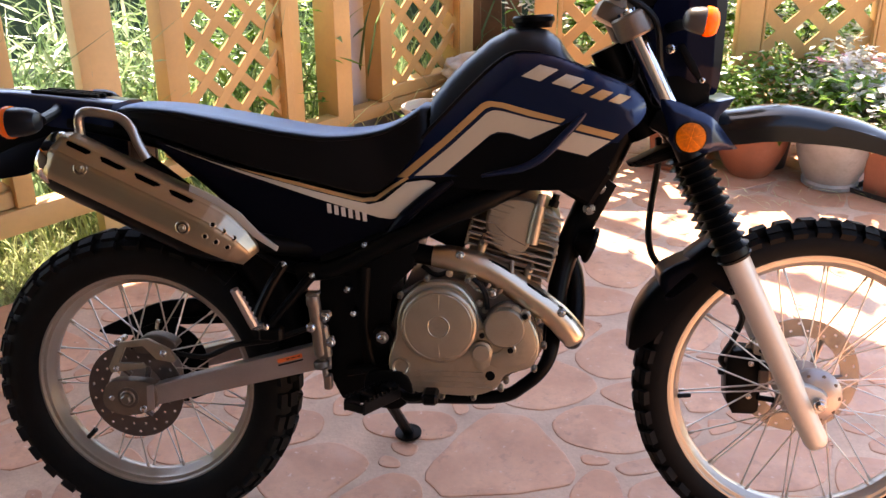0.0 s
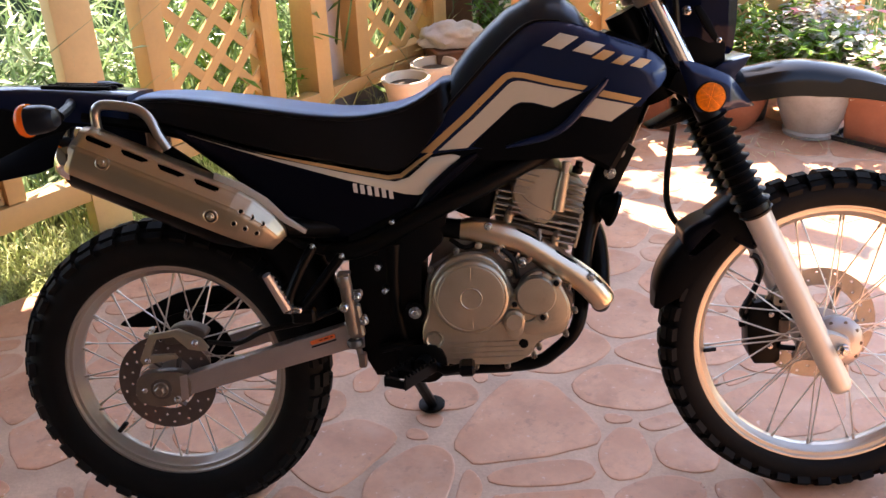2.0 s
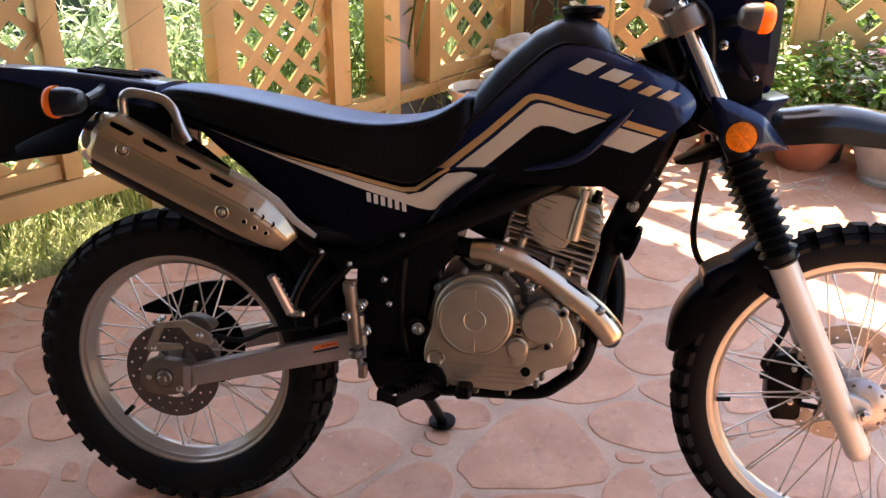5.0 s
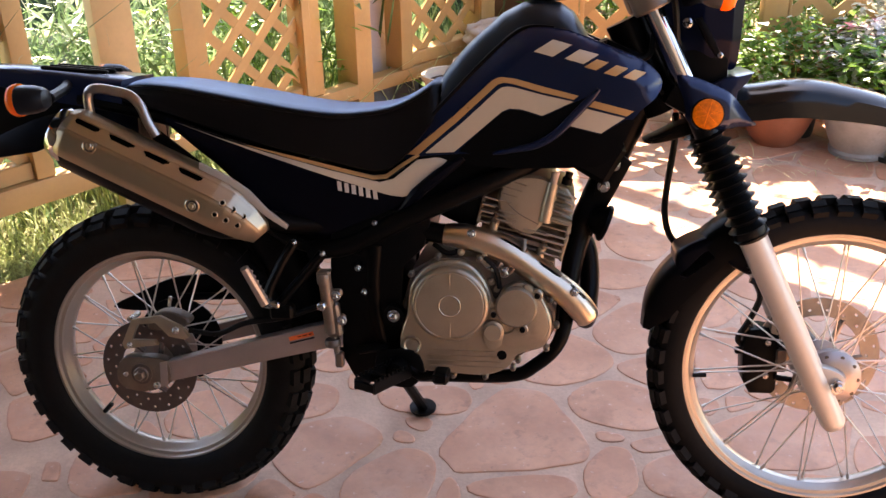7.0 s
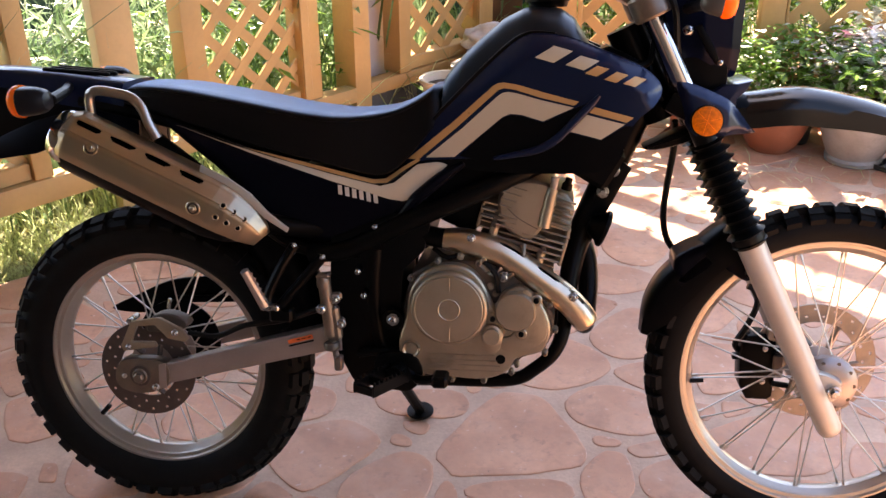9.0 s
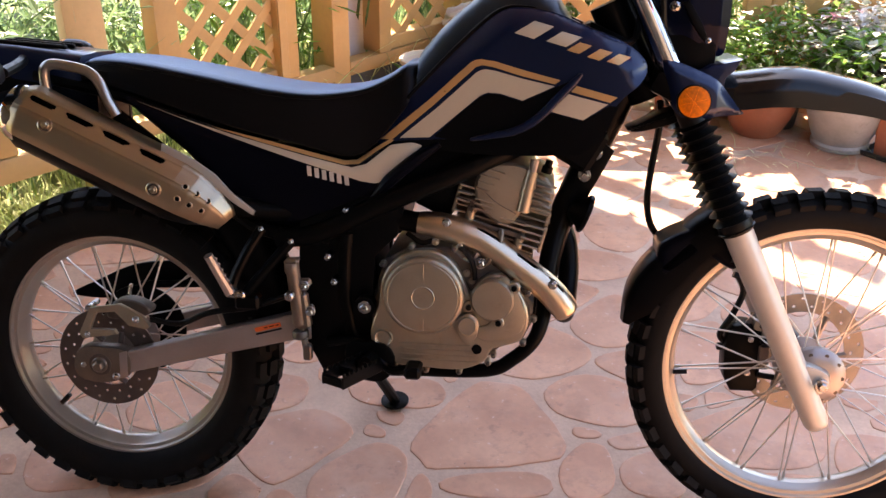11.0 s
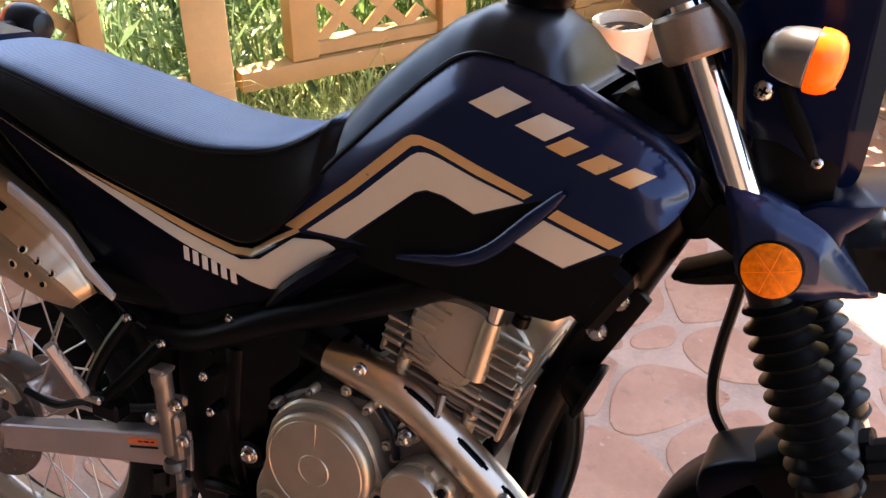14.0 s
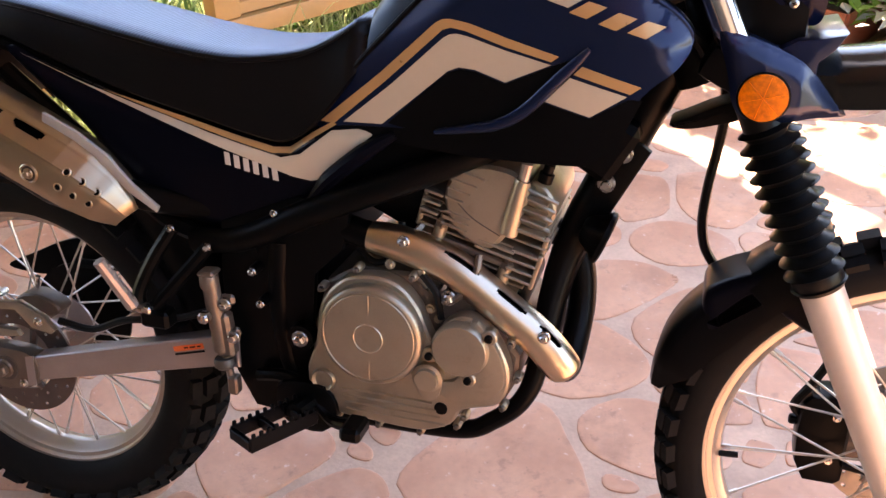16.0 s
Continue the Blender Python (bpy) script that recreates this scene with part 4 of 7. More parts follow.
part("oil_plug", lathe([(0.0185, 0), (0.0185, 0.010), (0.016, 0.014), (0.012, 0.011), (0.001, 0.011)], (0.562, -0.128, 0.411), (0, -1, 0), 28), CAST, eng, "round oil level plug")
fc = part("oil_filler_cap", lathe([(0.021, -0.002), (0.021, 0.012), (0.0165, 0.014), (0.0155, 0.020), (0.001, 0.020)], (0.718, -0.138, 0.448), (0, -1, 0), 24), CAST, eng, "alloy oil filler cap")
part("filler_boss", prism(smooth_poly([(0.700, 0.448), (0.718, 0.466), (0.737, 0.448), (0.733, 0.420), (0.718, 0.410), (0.704, 0.420)], 3), -0.146, -0.130, 0.003), CAST, fc)
# black disc in place of the dark inside of a hole
part("drain_hole_disc", lathe([(0.0095, 0), (0.0095, 0.0015), (0.001, 0.0015)], (0.7345, -0.1375, 0.397), (0, -1, 0), 18), BLACK, eng, "black disc for the shade in a round hole")
for k in range(4):
    z = 0.402 - k * 0.0105
    part("rib", tube([(0.590 + k * 0.002, -0.1375, z), (0.722 + k * 0.006, -0.1375, z)], 0.0028, 6, smooth_path=False), CAST, eng)
for x, z in ((0.552, 0.372), (0.580, 0.352), (0.640, 0.346), (0.702, 0.346), (0.755, 0.366), (0.765, 0.382), (0.818, 0.408), (0.836, 0.455), (0.825, 0.505), (0.690, 0.582), (0.612, 0.583), (0.560, 0.548), (0.735, 0.556)):
    q = part("case_lug", lathe([(0.0062, 0), (0.0060, 0.014), (0.0046, 0.016)], (x, -0.112, z), (0, -1, 0), 14), CAST, eng)
    part("case_bolt", lathe([(0.0042, 0), (0.0042, 0.005), (0.003, 0.006)], (x, -0.1278, z), (0, -1, 0), 6), CAST_DARK, eng)

# cylinder, tilted forward
CO, CU, CV = Vector((0.765, 0, 0.60)), Vector((0.966, 0, -0.259)), Vector((0.259, 0, 0.966))
CM = Matrix((CU, (0, 1, 0), CV)).transposed()


def cyl(u, y, v):
    return CO + CU * u + Vector((0, y, 0)) + CV * v


# core in the darker cast tone, behind the brighter fins
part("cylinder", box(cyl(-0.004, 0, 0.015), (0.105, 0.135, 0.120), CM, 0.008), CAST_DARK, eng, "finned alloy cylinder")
for k in range(10):
    v = -0.038 + k * 0.0125
    left = float(np.interp(v, (-0.04, 0.0, 0.02, 0.08), (0.066, 0.074, 0.088, 0.094)))
    right = float(np.interp(v, (-0.04, 0.0, 0.05, 0.09), (0.058, 0.076, 0.084, 0.076)))
    part("cooling_fin", box(cyl((right - left) / 2, 0, v), (right + left, 0.176, 0.0036), CM, 0.0012), CAST, eng)
for u in (-0.090, 0.078):
    for y in (-0.082, 0.082):
        part("fin_bridge", box(cyl(u, y, 0.045 if u < 0 else 0.030), (0.007, 0.010, 0.052 if u < 0 else 0.075), CM, 0.002), CAST, eng)
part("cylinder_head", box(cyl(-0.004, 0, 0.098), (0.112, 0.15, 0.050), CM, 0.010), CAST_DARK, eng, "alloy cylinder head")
for k in range(3):
    part("cooling_fin", box(cyl(0.010, 0.0, 0.090 + k * 0.0115), (0.128 - 0.008 * k, 0.170, 0.0034), CM, 0.0012), CAST, eng)
for su, v0 in ((-0.058, 0.020), (0.040, -0.004)):
    for y in (-0.088, 0.088):
        part("stud_column", tube([cyl(su, y, v0 - 0.035), cyl(su, y, v0 + 0.012)], 0.009, 12, smooth_path=False), CAST, eng)
        part("stud_nut", lathe([(0.0095, 0), (0.0095, 0.010), (0.006, 0.013), (0.0055, 0.019)], cyl(su, y, v0 + 0.010), CV, 6), CAST_DARK, eng)
hc = [cyl(u, 0, v) for u, v in ((-0.060, 0.112), (-0.030, 0.134), (0.012, 0.140), (0.036, 0.122), (0.040, 0.092), (0.030, 0.058), (0.012, 0.026), (-0.028, 0.030), (-0.052, 0.050), (-0.066, 0.080))]
part("rocker_cover", prism(smooth_poly([(p.x, p.z) for p in hc], 4), -0.100, 0.09, 0.012, 3), CAST, eng, "smooth cast rocker cover")
for k in range(4):
    part("cover_rib", tube([cyl(-0.062, -0.100, 0.116 - k * 0.013), cyl(-0.020 - 0.006 * k, -0.101, 0.116 - k * 0.013)], 0.0024, 6, smooth_path=False), CAST, eng)
for k in range(3):
    part("cover_rib", tube([cyl(-0.058, -0.099, 0.058 - k * 0.009), cyl(-0.022, -0.1005, 0.058 - k * 0.009)], 0.0022, 6, smooth_path=False), CAST, eng)
part("cover_seam", tube([cyl(-0.050, -0.1000, 0.078), cyl(-0.02, -0.1005, 0.062), (cyl(0.020, -0.1000, 0.052))], 0.0008, 6, 4), CAST_DARK, eng)
tap = part("tappet_cover", prism(smooth_poly([(p.x, p.z) for p in (cyl(0.034, 0, 0.128), cyl(0.056, 0, 0.126), cyl(0.076, 0, 0.104), cyl(0.074, 0, 0.078), cyl(0.050, 0, 0.066), cyl(0.036, 0, 0.090))], 4), -0.078, 0.075, 0.008, 3), CAST, eng)
for k in range(5):
    part("tappet_fin", tube([cyl(0.030, -0.092, 0.066 + k * 0.014), cyl(0.076, -0.082, 0.062 + k * 0.013)], 0.0030, 6, smooth_path=False), CAST, tap)
part("plug_tower", tube([cyl(0.030, -0.100, 0.060), cyl(0.026, -0.100, 0.120), cyl(0.026, -0.100, 0.135)], [0.012, 0.0105, 0.0095], 14, 3), CAST, eng, "alloy spark plug tower")
for k in range(4):
    part("tower_fin", box(cyl(0.052, -0.098, 0.072 + 0.014 * k), (0.046 - 0.006 * k, 0.016, 0.0032), CM, 0.0010), CAST, eng)
for k in range(4):
    part("comb_fin", box(cyl(0.060, -0.092, 0.000 + 0.0125 * k), (0.040, 0.012, 0.0040), CM, 0.0012), CAST, eng)
part("comb_plate", box(cyl(0.079, -0.092, 0.019), (0.006, 0.012, 0.050), CM, 0.0015), CAST, eng)
for k in range(3):
    part("comb_fin", box(cyl(-0.078, -0.094, 0.048 + 0.0135 * k), (0.026, 0.012, 0.0040), CM, 0.0012), CAST, eng)
part("head_band", box(cyl(-0.010, -0.088, 0.012), (0.100, 0.010, 0.010), CM, 0.002), BROWN_CAST, eng)
part("head_band", box(cyl(-0.012, -0.084, -0.012), (0.090, 0.010, 0.008), CM, 0.002), BROWN_CAST, eng)
part("sensor_plug", lathe([(0.010, 0), (0.010, 0.012), (0.007, 0.014), (0.007, 0.024)], cyl(0.050, -0.080, 0.135), CV, 12), BLACK, eng)
part("plug_cap", tube([cyl(0.026, -0.100, 0.134), cyl(0.024, -0.098, 0.156)], [0.0065, 0.008], 10, smooth_path=False), ALLOY, eng, "bright plug fitting")
part("side_fin_block", box(cyl(0.020, -0.095, 0.036), (0.050, 0.012, 0.004), CM, 0.001), CAST, eng)
part("side_fin_block", box(cyl(0.018, -0.094, 0.026), (0.050, 0.012, 0.004), CM, 0.001), CAST, eng)
# fittings between cylinder and cases
part("breather_pipe", tube([(0.690, -0.105, 0.575), (0.720, -0.11, 0.560), (0.735, -0.11, 0.585), (0.728, -0.10, 0.61)], 0.007, 8), STEEL, eng)
bolt((0.737, -0.118, 0.556), 0.011, eng)
for p, r in (((0.712, -0.116, 0.535), 0.007), ((0.722, -0.114, 0.520), 0.006), ((0.700, -0.114, 0.588), 0.008), ((0.655, -0.116, 0.592), 0.007), ((0.775, -0.112, 0.560), 0.007)):
    bolt(p, r, eng, material=CAST)
part("oil_line", tube([(0.735, -0.116, 0.548), (0.752, -0.118, 0.562), (0.770, -0.112, 0.590), (0.772, -0.100, 0.615)], 0.0055, 8), BROWN_CAST, eng)
part("drain_tube", tube([(0.700, -0.118, 0.585), (0.722, -0.122, 0.560), (0.728, -0.120, 0.525)], 0.005, 8), HOSE, eng)
part("starter_motor", tube([(0.80, -0.07, 0.535), (0.80, 0.08, 0.535)], 0.030, 18, smooth_path=False), BLACK, eng, "black starter motor")
part("carburettor", box((0.655, -0.02, 0.674), (0.080, 0.10, 0.082), Matrix.Rotation(radians(25), 3, "Y"), 0.012, None, 2), BLACK, bike, "black carburettor")
part("intake_boot", tube([(0.60, 0, 0.695), (0.70, 0, 0.695)], 0.028, 14, smooth_path=False), HOSE, bike)
part("cable", tube([(0.60, -0.09, 0.60), (0.63, -0.10, 0.585), (0.66, -0.09, 0.60), (0.66, -0.08, 0.64)], 0.005, 8), HOSE, bike)
part("airbox", box((0.46, 0, 0.67), (0.26, 0.18, 0.16), None, 0.02, None, 2), PLASTIC, bike, "black airbox behind the side panel")

# ---- exhaust ----
PIPE = [(0.622, -0.098, 0.622), (0.672, -0.100, 0.616), (0.735, -0.100, 0.595), (0.800, -0.102, 0.552), (0.855, -0.104, 0.512), (0.884, -0.102, 0.480)]
exh = part("exhaust_pipe", tube([(0.840, 0.010, 0.622), (0.871, 0.012, 0.608), (0.892, 0.008, 0.572), (0.8985, -0.004, 0.525), (0.8965, -0.030, 0.480), (0.892, -0.068, 0.452)] + PIPE[::-1] +
                                [(0.54, -0.088, 0.630), (0.42, -0.085, 0.632), (0.32, -0.110, 0.640), (0.255, -0.135, 0.660)], 0.0195, 16, 8), BLACK, bike, "black exhaust pipe with bright heat shields")


def shield_along(pts, r, a0, a1, width, slots, n=12, m=20, section=None):
    """A curved heat shield over a pipe, cut through by slots (ranges along and around). section: its (out, up) outline in place of an arc."""
    path = curve_points(pts, n)
    k = len(path)
    bm = bmesh.new()
    grid = {}
    sec = [Vector((o_, u_, 0)) for o_, u_ in section] if section else None
    for i, p in enumerate(path):
        t = (path[min(i + 1, k - 1)] - path[max(i - 1, 0)]).normalized()
        out = Vector((0, -1, 0))
        out = (out - t * out.dot(t)).normalized()
        up = t.cross(out) * -1
        if up.z < 0:
            up = -up
        f = i / (k - 1)
        w = float(np.interp(f, *zip(*width)))
        for j in range(m + 1):
            if sec:
                g = j / m * (len(sec) - 1)
                q = min(int(g), len(sec) - 2)
                e = sec[q].lerp(sec[q + 1], g - q) * w
            else:
                a = radians(a0 + (a1 - a0) * j / m)
                e = Vector((math.cos(a), math.sin(a), 0)) * r * w
            for s, rr in ((0, 1.0), (1, 1 - 0.002 / max(e.length, 0.01))):
                grid[(s, i, j)] = bm.verts.new(p + out * e.x * rr + up * e.y * rr)

    def hole(i, j):
        return any(u0 <= (i + 0.5) / (k - 1) <= u1 and v0 <= (j + 0.5) / m <= v1 for u0, u1, v0, v1 in slots)

    for i in range(k - 1):
        for j in range(m):
            if hole(i, j):
                continue
            for s in (0, 1):
                bm.faces.new((grid[(s, i, j)], grid[(s, i + 1, j)], grid[(s, i + 1, j + 1)], grid[(s, i, j + 1)]))
            for di, dj, p, q in ((-1, 0, (i, j), (i, j + 1)), (1, 0, (i + 1, j), (i + 1, j + 1)), (0, -1, (i, j), (i + 1, j)), (0, 1, (i, j + 1), (i + 1, j + 1))):
                ii, jj = i + di, j + dj
                if ii < 0 or jj < 0 or ii >= k - 1 or jj >= m or hole(ii, jj):
                    bm.faces.new((grid[(0, *p)], grid[(0, *q)], grid[(1, *q)], grid[(1, *p)]))
    return bm



hs = part("pipe_shield", shield_along(PIPE + [(0.896, -0.098, 0.462)], 0.0255, -62, 96,
                                      ((0, 0.82), (0.05, 0.90), (0.12, 0.97), (0.25, 1.02), (0.8, 1.04), (0.93, 0.98), (0.98, 0.90), (1, 0.82)),
                                      [(0.30, 0.41, 0.70, 0.78), (0.47, 0.58, 0.70, 0.78), (0.64, 0.75, 0.70, 0.78), (0.31, 0.40, 0.685, 0.795), (0.48, 0.57, 0.685, 0.795), (0.65, 0.74, 0.685, 0.795)], 24, 48), PIPE_SHIELD, exh, "polished steel pipe heat shield")
bolt((0.675, -0.121, 0.629), 0.0085, hs)
bolt((0.868, -0.128, 0.5235), 0.0085, hs)
M0, M1 = Vector((-0.100, -0.130, 0.812)), Vector((0.235, -0.130, 0.655))
MD = (M1 - M0).normalized()
muf = part("muffler", lathe([(0.030, -0.006), (0.050, 0.0), (0.0555, 0.012), (0.0555, 0.30), (0.047, 0.345), (0.030, 0.385), (0.02, 0.40)], M0 + Vector((0, 0.014, -0.014)), MD, 32), BLACK, bike, "black muffler under a satin steel heat shield")
part("end_cap", lathe([(0.036, -0.020), (0.047, -0.014), (0.054, 0.002), (0.0545, 0.020), (0.050, 0.022)], M0, MD, 32), CHROME, muf, "polished muffler end cap")
sl = []
for k in range(4):
    u = 0.060 + k * 0.226
    sl += [(u + 0.018, u + 0.144, 0.612, 0.72), (u + 0.007, u + 0.155, 0.628, 0.704), (u, u + 0.162, 0.645, 0.688)]
SECT = [(0.0520, -0.0275), (0.0555, -0.020), (0.0575, -0.012), (0.0580, 0.012), (0.0570, 0.022), (0.0545, 0.027), (0.0540, 0.030), (0.052, 0.032), (0.040, 0.044), (0.032, 0.050), (0.030, 0.0525), (0.022, 0.0565), (0.006, 0.0600), (-0.012, 0.0590)]
part("heat_shield", shield_along([M0 + MD * (0.006 + 0.312 * i / 8) for i in range(9)], 0.0575, -52, 128, ((0, 0.90), (0.05, 1.0), (0.9, 1.0), (1, 0.99)), sl, 12, 56, SECT), SHIELD, muf, "satin steel heat shield with slots", 24)
END_W = ((0, 0.995), (0.3, 0.95), (0.7, 0.78), (0.9, 0.60), (1, 0.42))
_up = Vector((-MD.z, 0, MD.x))
fe = part("shield_end", shield_along([M0 + MD * (0.316 + 0.104 * i / 8) - _up * 0.030 * (1 - float(np.interp(i / 8, *zip(*END_W)))) for i in range(9)], 0.056, -40, 110, END_W, [], 6, 28, SECT), SHIELD, muf,
          "bright tapered shield end with holes", 24)


def on_muffler(s, ang, r=0.0585):
    out = Vector((0, -1, 0))
    up = MD.cross(out) * -1
    up = up if up.z > 0 else -up
    a = radians(ang)
    n_ = out * math.cos(a) + up * math.sin(a)
    return M0 + MD * s + n_ * r, n_


for s, ang in ((0.075, 18), (0.292, 0)):
    p, n_ = on_muffler(s, ang)
    part("shield_washer", lathe([(0.0140, -0.003), (0.0140, 0.0015), (0.0125, 0.0025), (0.0110, 0.0012), (0.010, -0.001)], p, n_, 24), SHIELD, muf)
    # dark disc for the shade round the sunk bolt
    part("bolt_recess_disc", lathe([(0.0108, -0.002), (0.0108, 0.0006), (0.001, 0.0008)], p, n_, 18), CAST_DARK, muf)
    bolt(p + n_ * 0.0008, 0.0075, muf, n_, SHIELD)
for s, ang in ((0.336, 4), (0.340, 30), (0.358, 4), (0.362, 30), (0.380, 6), (0.384, 30)):
    w = float(np.interp((s - 0.316) / 0.104, *zip(*END_W)))
    p, n_ = on_muffler(s, ang, (0.0580 if ang < 20 else 0.0612) * w + 0.0003)
    p = p - _up * 0.030 * (1 - w)
    part("hole_rim", lathe([(0.0066, -0.002), (0.0064, 0.0004), (0.0054, 0.0012), (0.0042, 0.0004)], p, n_, 16), SHIELD, muf)
    # black disc for the shade inside each uncut hole
    part("shield_hole_disc", lathe([(0.0042, -0.003), (0.0042, 0.0006), (0.001, 0.0008)], p, n_, 12), BLACK, muf, "black disc for the shade in a round hole")
# pale fork paint gives the bare bracket the brightness of sunlight
part("muffler_bracket", prism([(0.168, 0.763), (0.220, 0.739), (0.262, 0.710), (0.296, 0.673), (0.333, 0.645), (0.329, 0.637), (0.290, 0.661), (0.255, 0.693), (0.214, 0.719), (0.165, 0.746)], -0.149, -0.142, 0.002), FORK, muf, "bare steel muffler bracket, coloured pale for sunlight")

# ---- seat ----
ST = np.array([(-0.012, 0.902, 0.872), (0.05, 0.903, 0.858), (0.111, 0.898, 0.842), (0.222, 0.880, 0.808), (0.334, 0.859, 0.781), (0.40, 0.851, 0.766), (0.443, 0.8495, 0.755), (0.508, 0.857, 0.742),
               (0.541, 0.867, 0.762), (0.585, 0.893, 0.815), (0.617, 0.919, 0.857), (0.652, 0.952, 0.895), (0.70, 0.990, 0.93)])
SEAT_X = np.linspace(-0.012, 0.69, 84)


def eased(values, w=4):
    """A running mean that rounds off the corners of a stepped outline."""
    v = np.pad(np.asarray(values), w, mode="reflect", reflect_type="odd")
    k = np.hanning(2 * w + 3)[1:-1]
    return np.convolve(v, k / k.sum(), mode="valid")


SEAT_TOP, SEAT_LOW = eased(np.interp(SEAT_X, ST[:, 0], ST[:, 1])), eased(np.interp(SEAT_X, ST[:, 0], ST[:, 2]))
SEAT_W = eased(np.interp(SEAT_X, (-0.012, 0.03, 0.10, 0.25, 0.42, 0.54, 0.65), (0.066, 0.080, 0.090, 0.102, 0.100, 0.084, 0.072)))
SEAT_B = eased(np.interp(SEAT_X, (-0.012, 0.1, 0.3, 0.5, 0.54, 0.65), (0.076, 0.096, 0.114, 0.112, 0.108, 0.098)))
rings = []
for x, zt, zb, hw, hb in zip(SEAT_X, SEAT_TOP, SEAT_LOW, SEAT_W, SEAT_B):
    slip = float(np.interp(x, (0.596, 0.614), (0.0, 0.013)))
    zt, hw, hb = zt - slip, hw - slip, hb - slip
    zt -= float(np.interp(x, (-0.012, 0.0, 0.02), (0.014, 0.004, 0.0)))
    half = [(hb - 0.004, zb - 0.004), (hb, zb), (hb * 0.5 + hw * 0.5 + 0.003, (zt + zb) / 2), (hw + 0.003, zt - 0.020), (hw, zt - 0.010), (hw - 0.004, zt - 0.004), (hw - 0.012, zt - 0.0005), (hw * 0.6, zt + 0.0015), (hw * 0.3, zt + 0.0025)]
    rings.append([Vector((x, -y, z)) for y, z in half] + [Vector((x, 0, zt + 0.003))] + [Vector((x, y * 0.90, z)) for y, z in half[::-1]])
bm = rings_mesh(bmesh.new(), rings)
for k, f in enumerate(bm.faces):
    f.material_index = 1 if 5 <= k % 19 < 14 else 0
seat = part("seat", bm, (VINYL_SIDE, VINYL), bike, "long black vinyl seat with a ribbed top", 40)
part("seat_seam", tube([(x, -w - 0.0005, z - 0.0085) for x, w, z in list(zip(SEAT_X, SEAT_W, SEAT_TOP))[2:72:3]], 0.0015, 6, 3), VINYL_SIDE, seat)

# ---- fuel tank ----
TANK = smooth_poly([(0.545, 0.768), (0.60, 0.842), (0.645, 0.890), (0.69, 0.936), (0.735, 0.978), (0.765, 0.998), (0.795, 1.003), (0.85, 0.996), (0.906, 0.974), (0.967, 0.950), (0.997, 0.930), (1.0095, 0.908),
                    (0.997, 0.884), (0.962, 0.850), (0.932, 0.788), (0.900, 0.766), (0.844, 0.762), (0.76, 0.758), (0.68, 0.760), (0.61, 0.764)], 4)


TANK_RIDGE = np.array(TANK[:45])
TANK_WIDTH = np.polyfit((0.54, 0.62, 0.73, 0.80, 0.90, 0.96, 1.02), (0.098, 0.104, 0.116, 0.127, 0.143, 0.147, 0.144), 4)


def tank_y(x, z):
    """Side of the tank: widest at the knees of the shroud, rolled over towards the ridge."""
    w = float(np.polyval(TANK_WIDTH, x))
    a, v, q = TANK_RIDGE[:-1], np.diff(TANK_RIDGE, axis=0), np.array((x, z))
    t = np.clip(((q - a) * v).sum(1) / (v * v).sum(1), 0, 1)
    d = float(np.hypot(*(a + t[:, None] * v - q).T).min())
    s = min(1.0, max(0.0, (x - 0.58) / 0.20))
    roll = 0.008 + 0.020 * s * s * (3 - 2 * s)
    return -(w - roll * max(0.0, 1 - d / 0.042) ** 2)


ridge_line = [(p[0], tank_y(p[0], p[1]) + 0.002, p[1] + 0.002) for p in TANK_RIDGE[4:27]]


def film(poly, off=0.0010, yf=None, n=0, step=0.006):
    yf = yf or tank_y
    p = smooth_poly(poly, n) if n else poly
    return panel(p, lambda x, z: yf(x, z) - off, step, 0.0006)


tank = sheen(part("fuel_tank", panel(TANK, tank_y, 0.004, 0.05), NAVY, bike, "navy blue painted fuel tank with stripes", 50), tank_y)
# black strip laid on the ridge for the shade in the gap
part("tank_gap_strip", tube(ridge_line, [0.0042] * 15 + [0.0042 - 0.0004 * k for k in range(8)], 8, 2), BLACK, tank, "black strip for the shaded gap round the tank cover")
part("tank_side", panel(TANK, tank_y, 0.010, 0.05, True), NAVY, tank, "", 50)
part("gold_stripe", film([(0.553, 0.773), (0.640, 0.845), (0.712, 0.911), (0.721, 0.916), (0.731, 0.9175), (0.755, 0.9145), (0.806, 0.901), (0.866, 0.887), (0.857, 0.880), (0.801, 0.8915), (0.750, 0.9055), (0.733, 0.9075), (0.722, 0.904), (0.648, 0.836), (0.574, 0.773)]), GOLD, tank, "gold stripe")
part("gold_stripe", film([(0.893, 0.8785), (0.961, 0.8615), (0.949, 0.8525), (0.884, 0.8685)]), GOLD, tank, "gold stripe")
part("silver_stripe", film([(0.588, 0.777), (0.657, 0.834), (0.722, 0.894), (0.730, 0.899), (0.740, 0.901), (0.755, 0.899), (0.801, 0.8875), (0.857, 0.8765), (0.803, 0.8505), (0.765, 0.861), (0.744, 0.862), (0.730, 0.856), (0.692, 0.823), (0.642, 0.780)]), SILVER, tank, "silver stripe")
part("silver_stripe", film([(0.880, 0.8645), (0.946, 0.8495), (0.906, 0.822), (0.852, 0.834)]), SILVER, tank, "silver stripe")
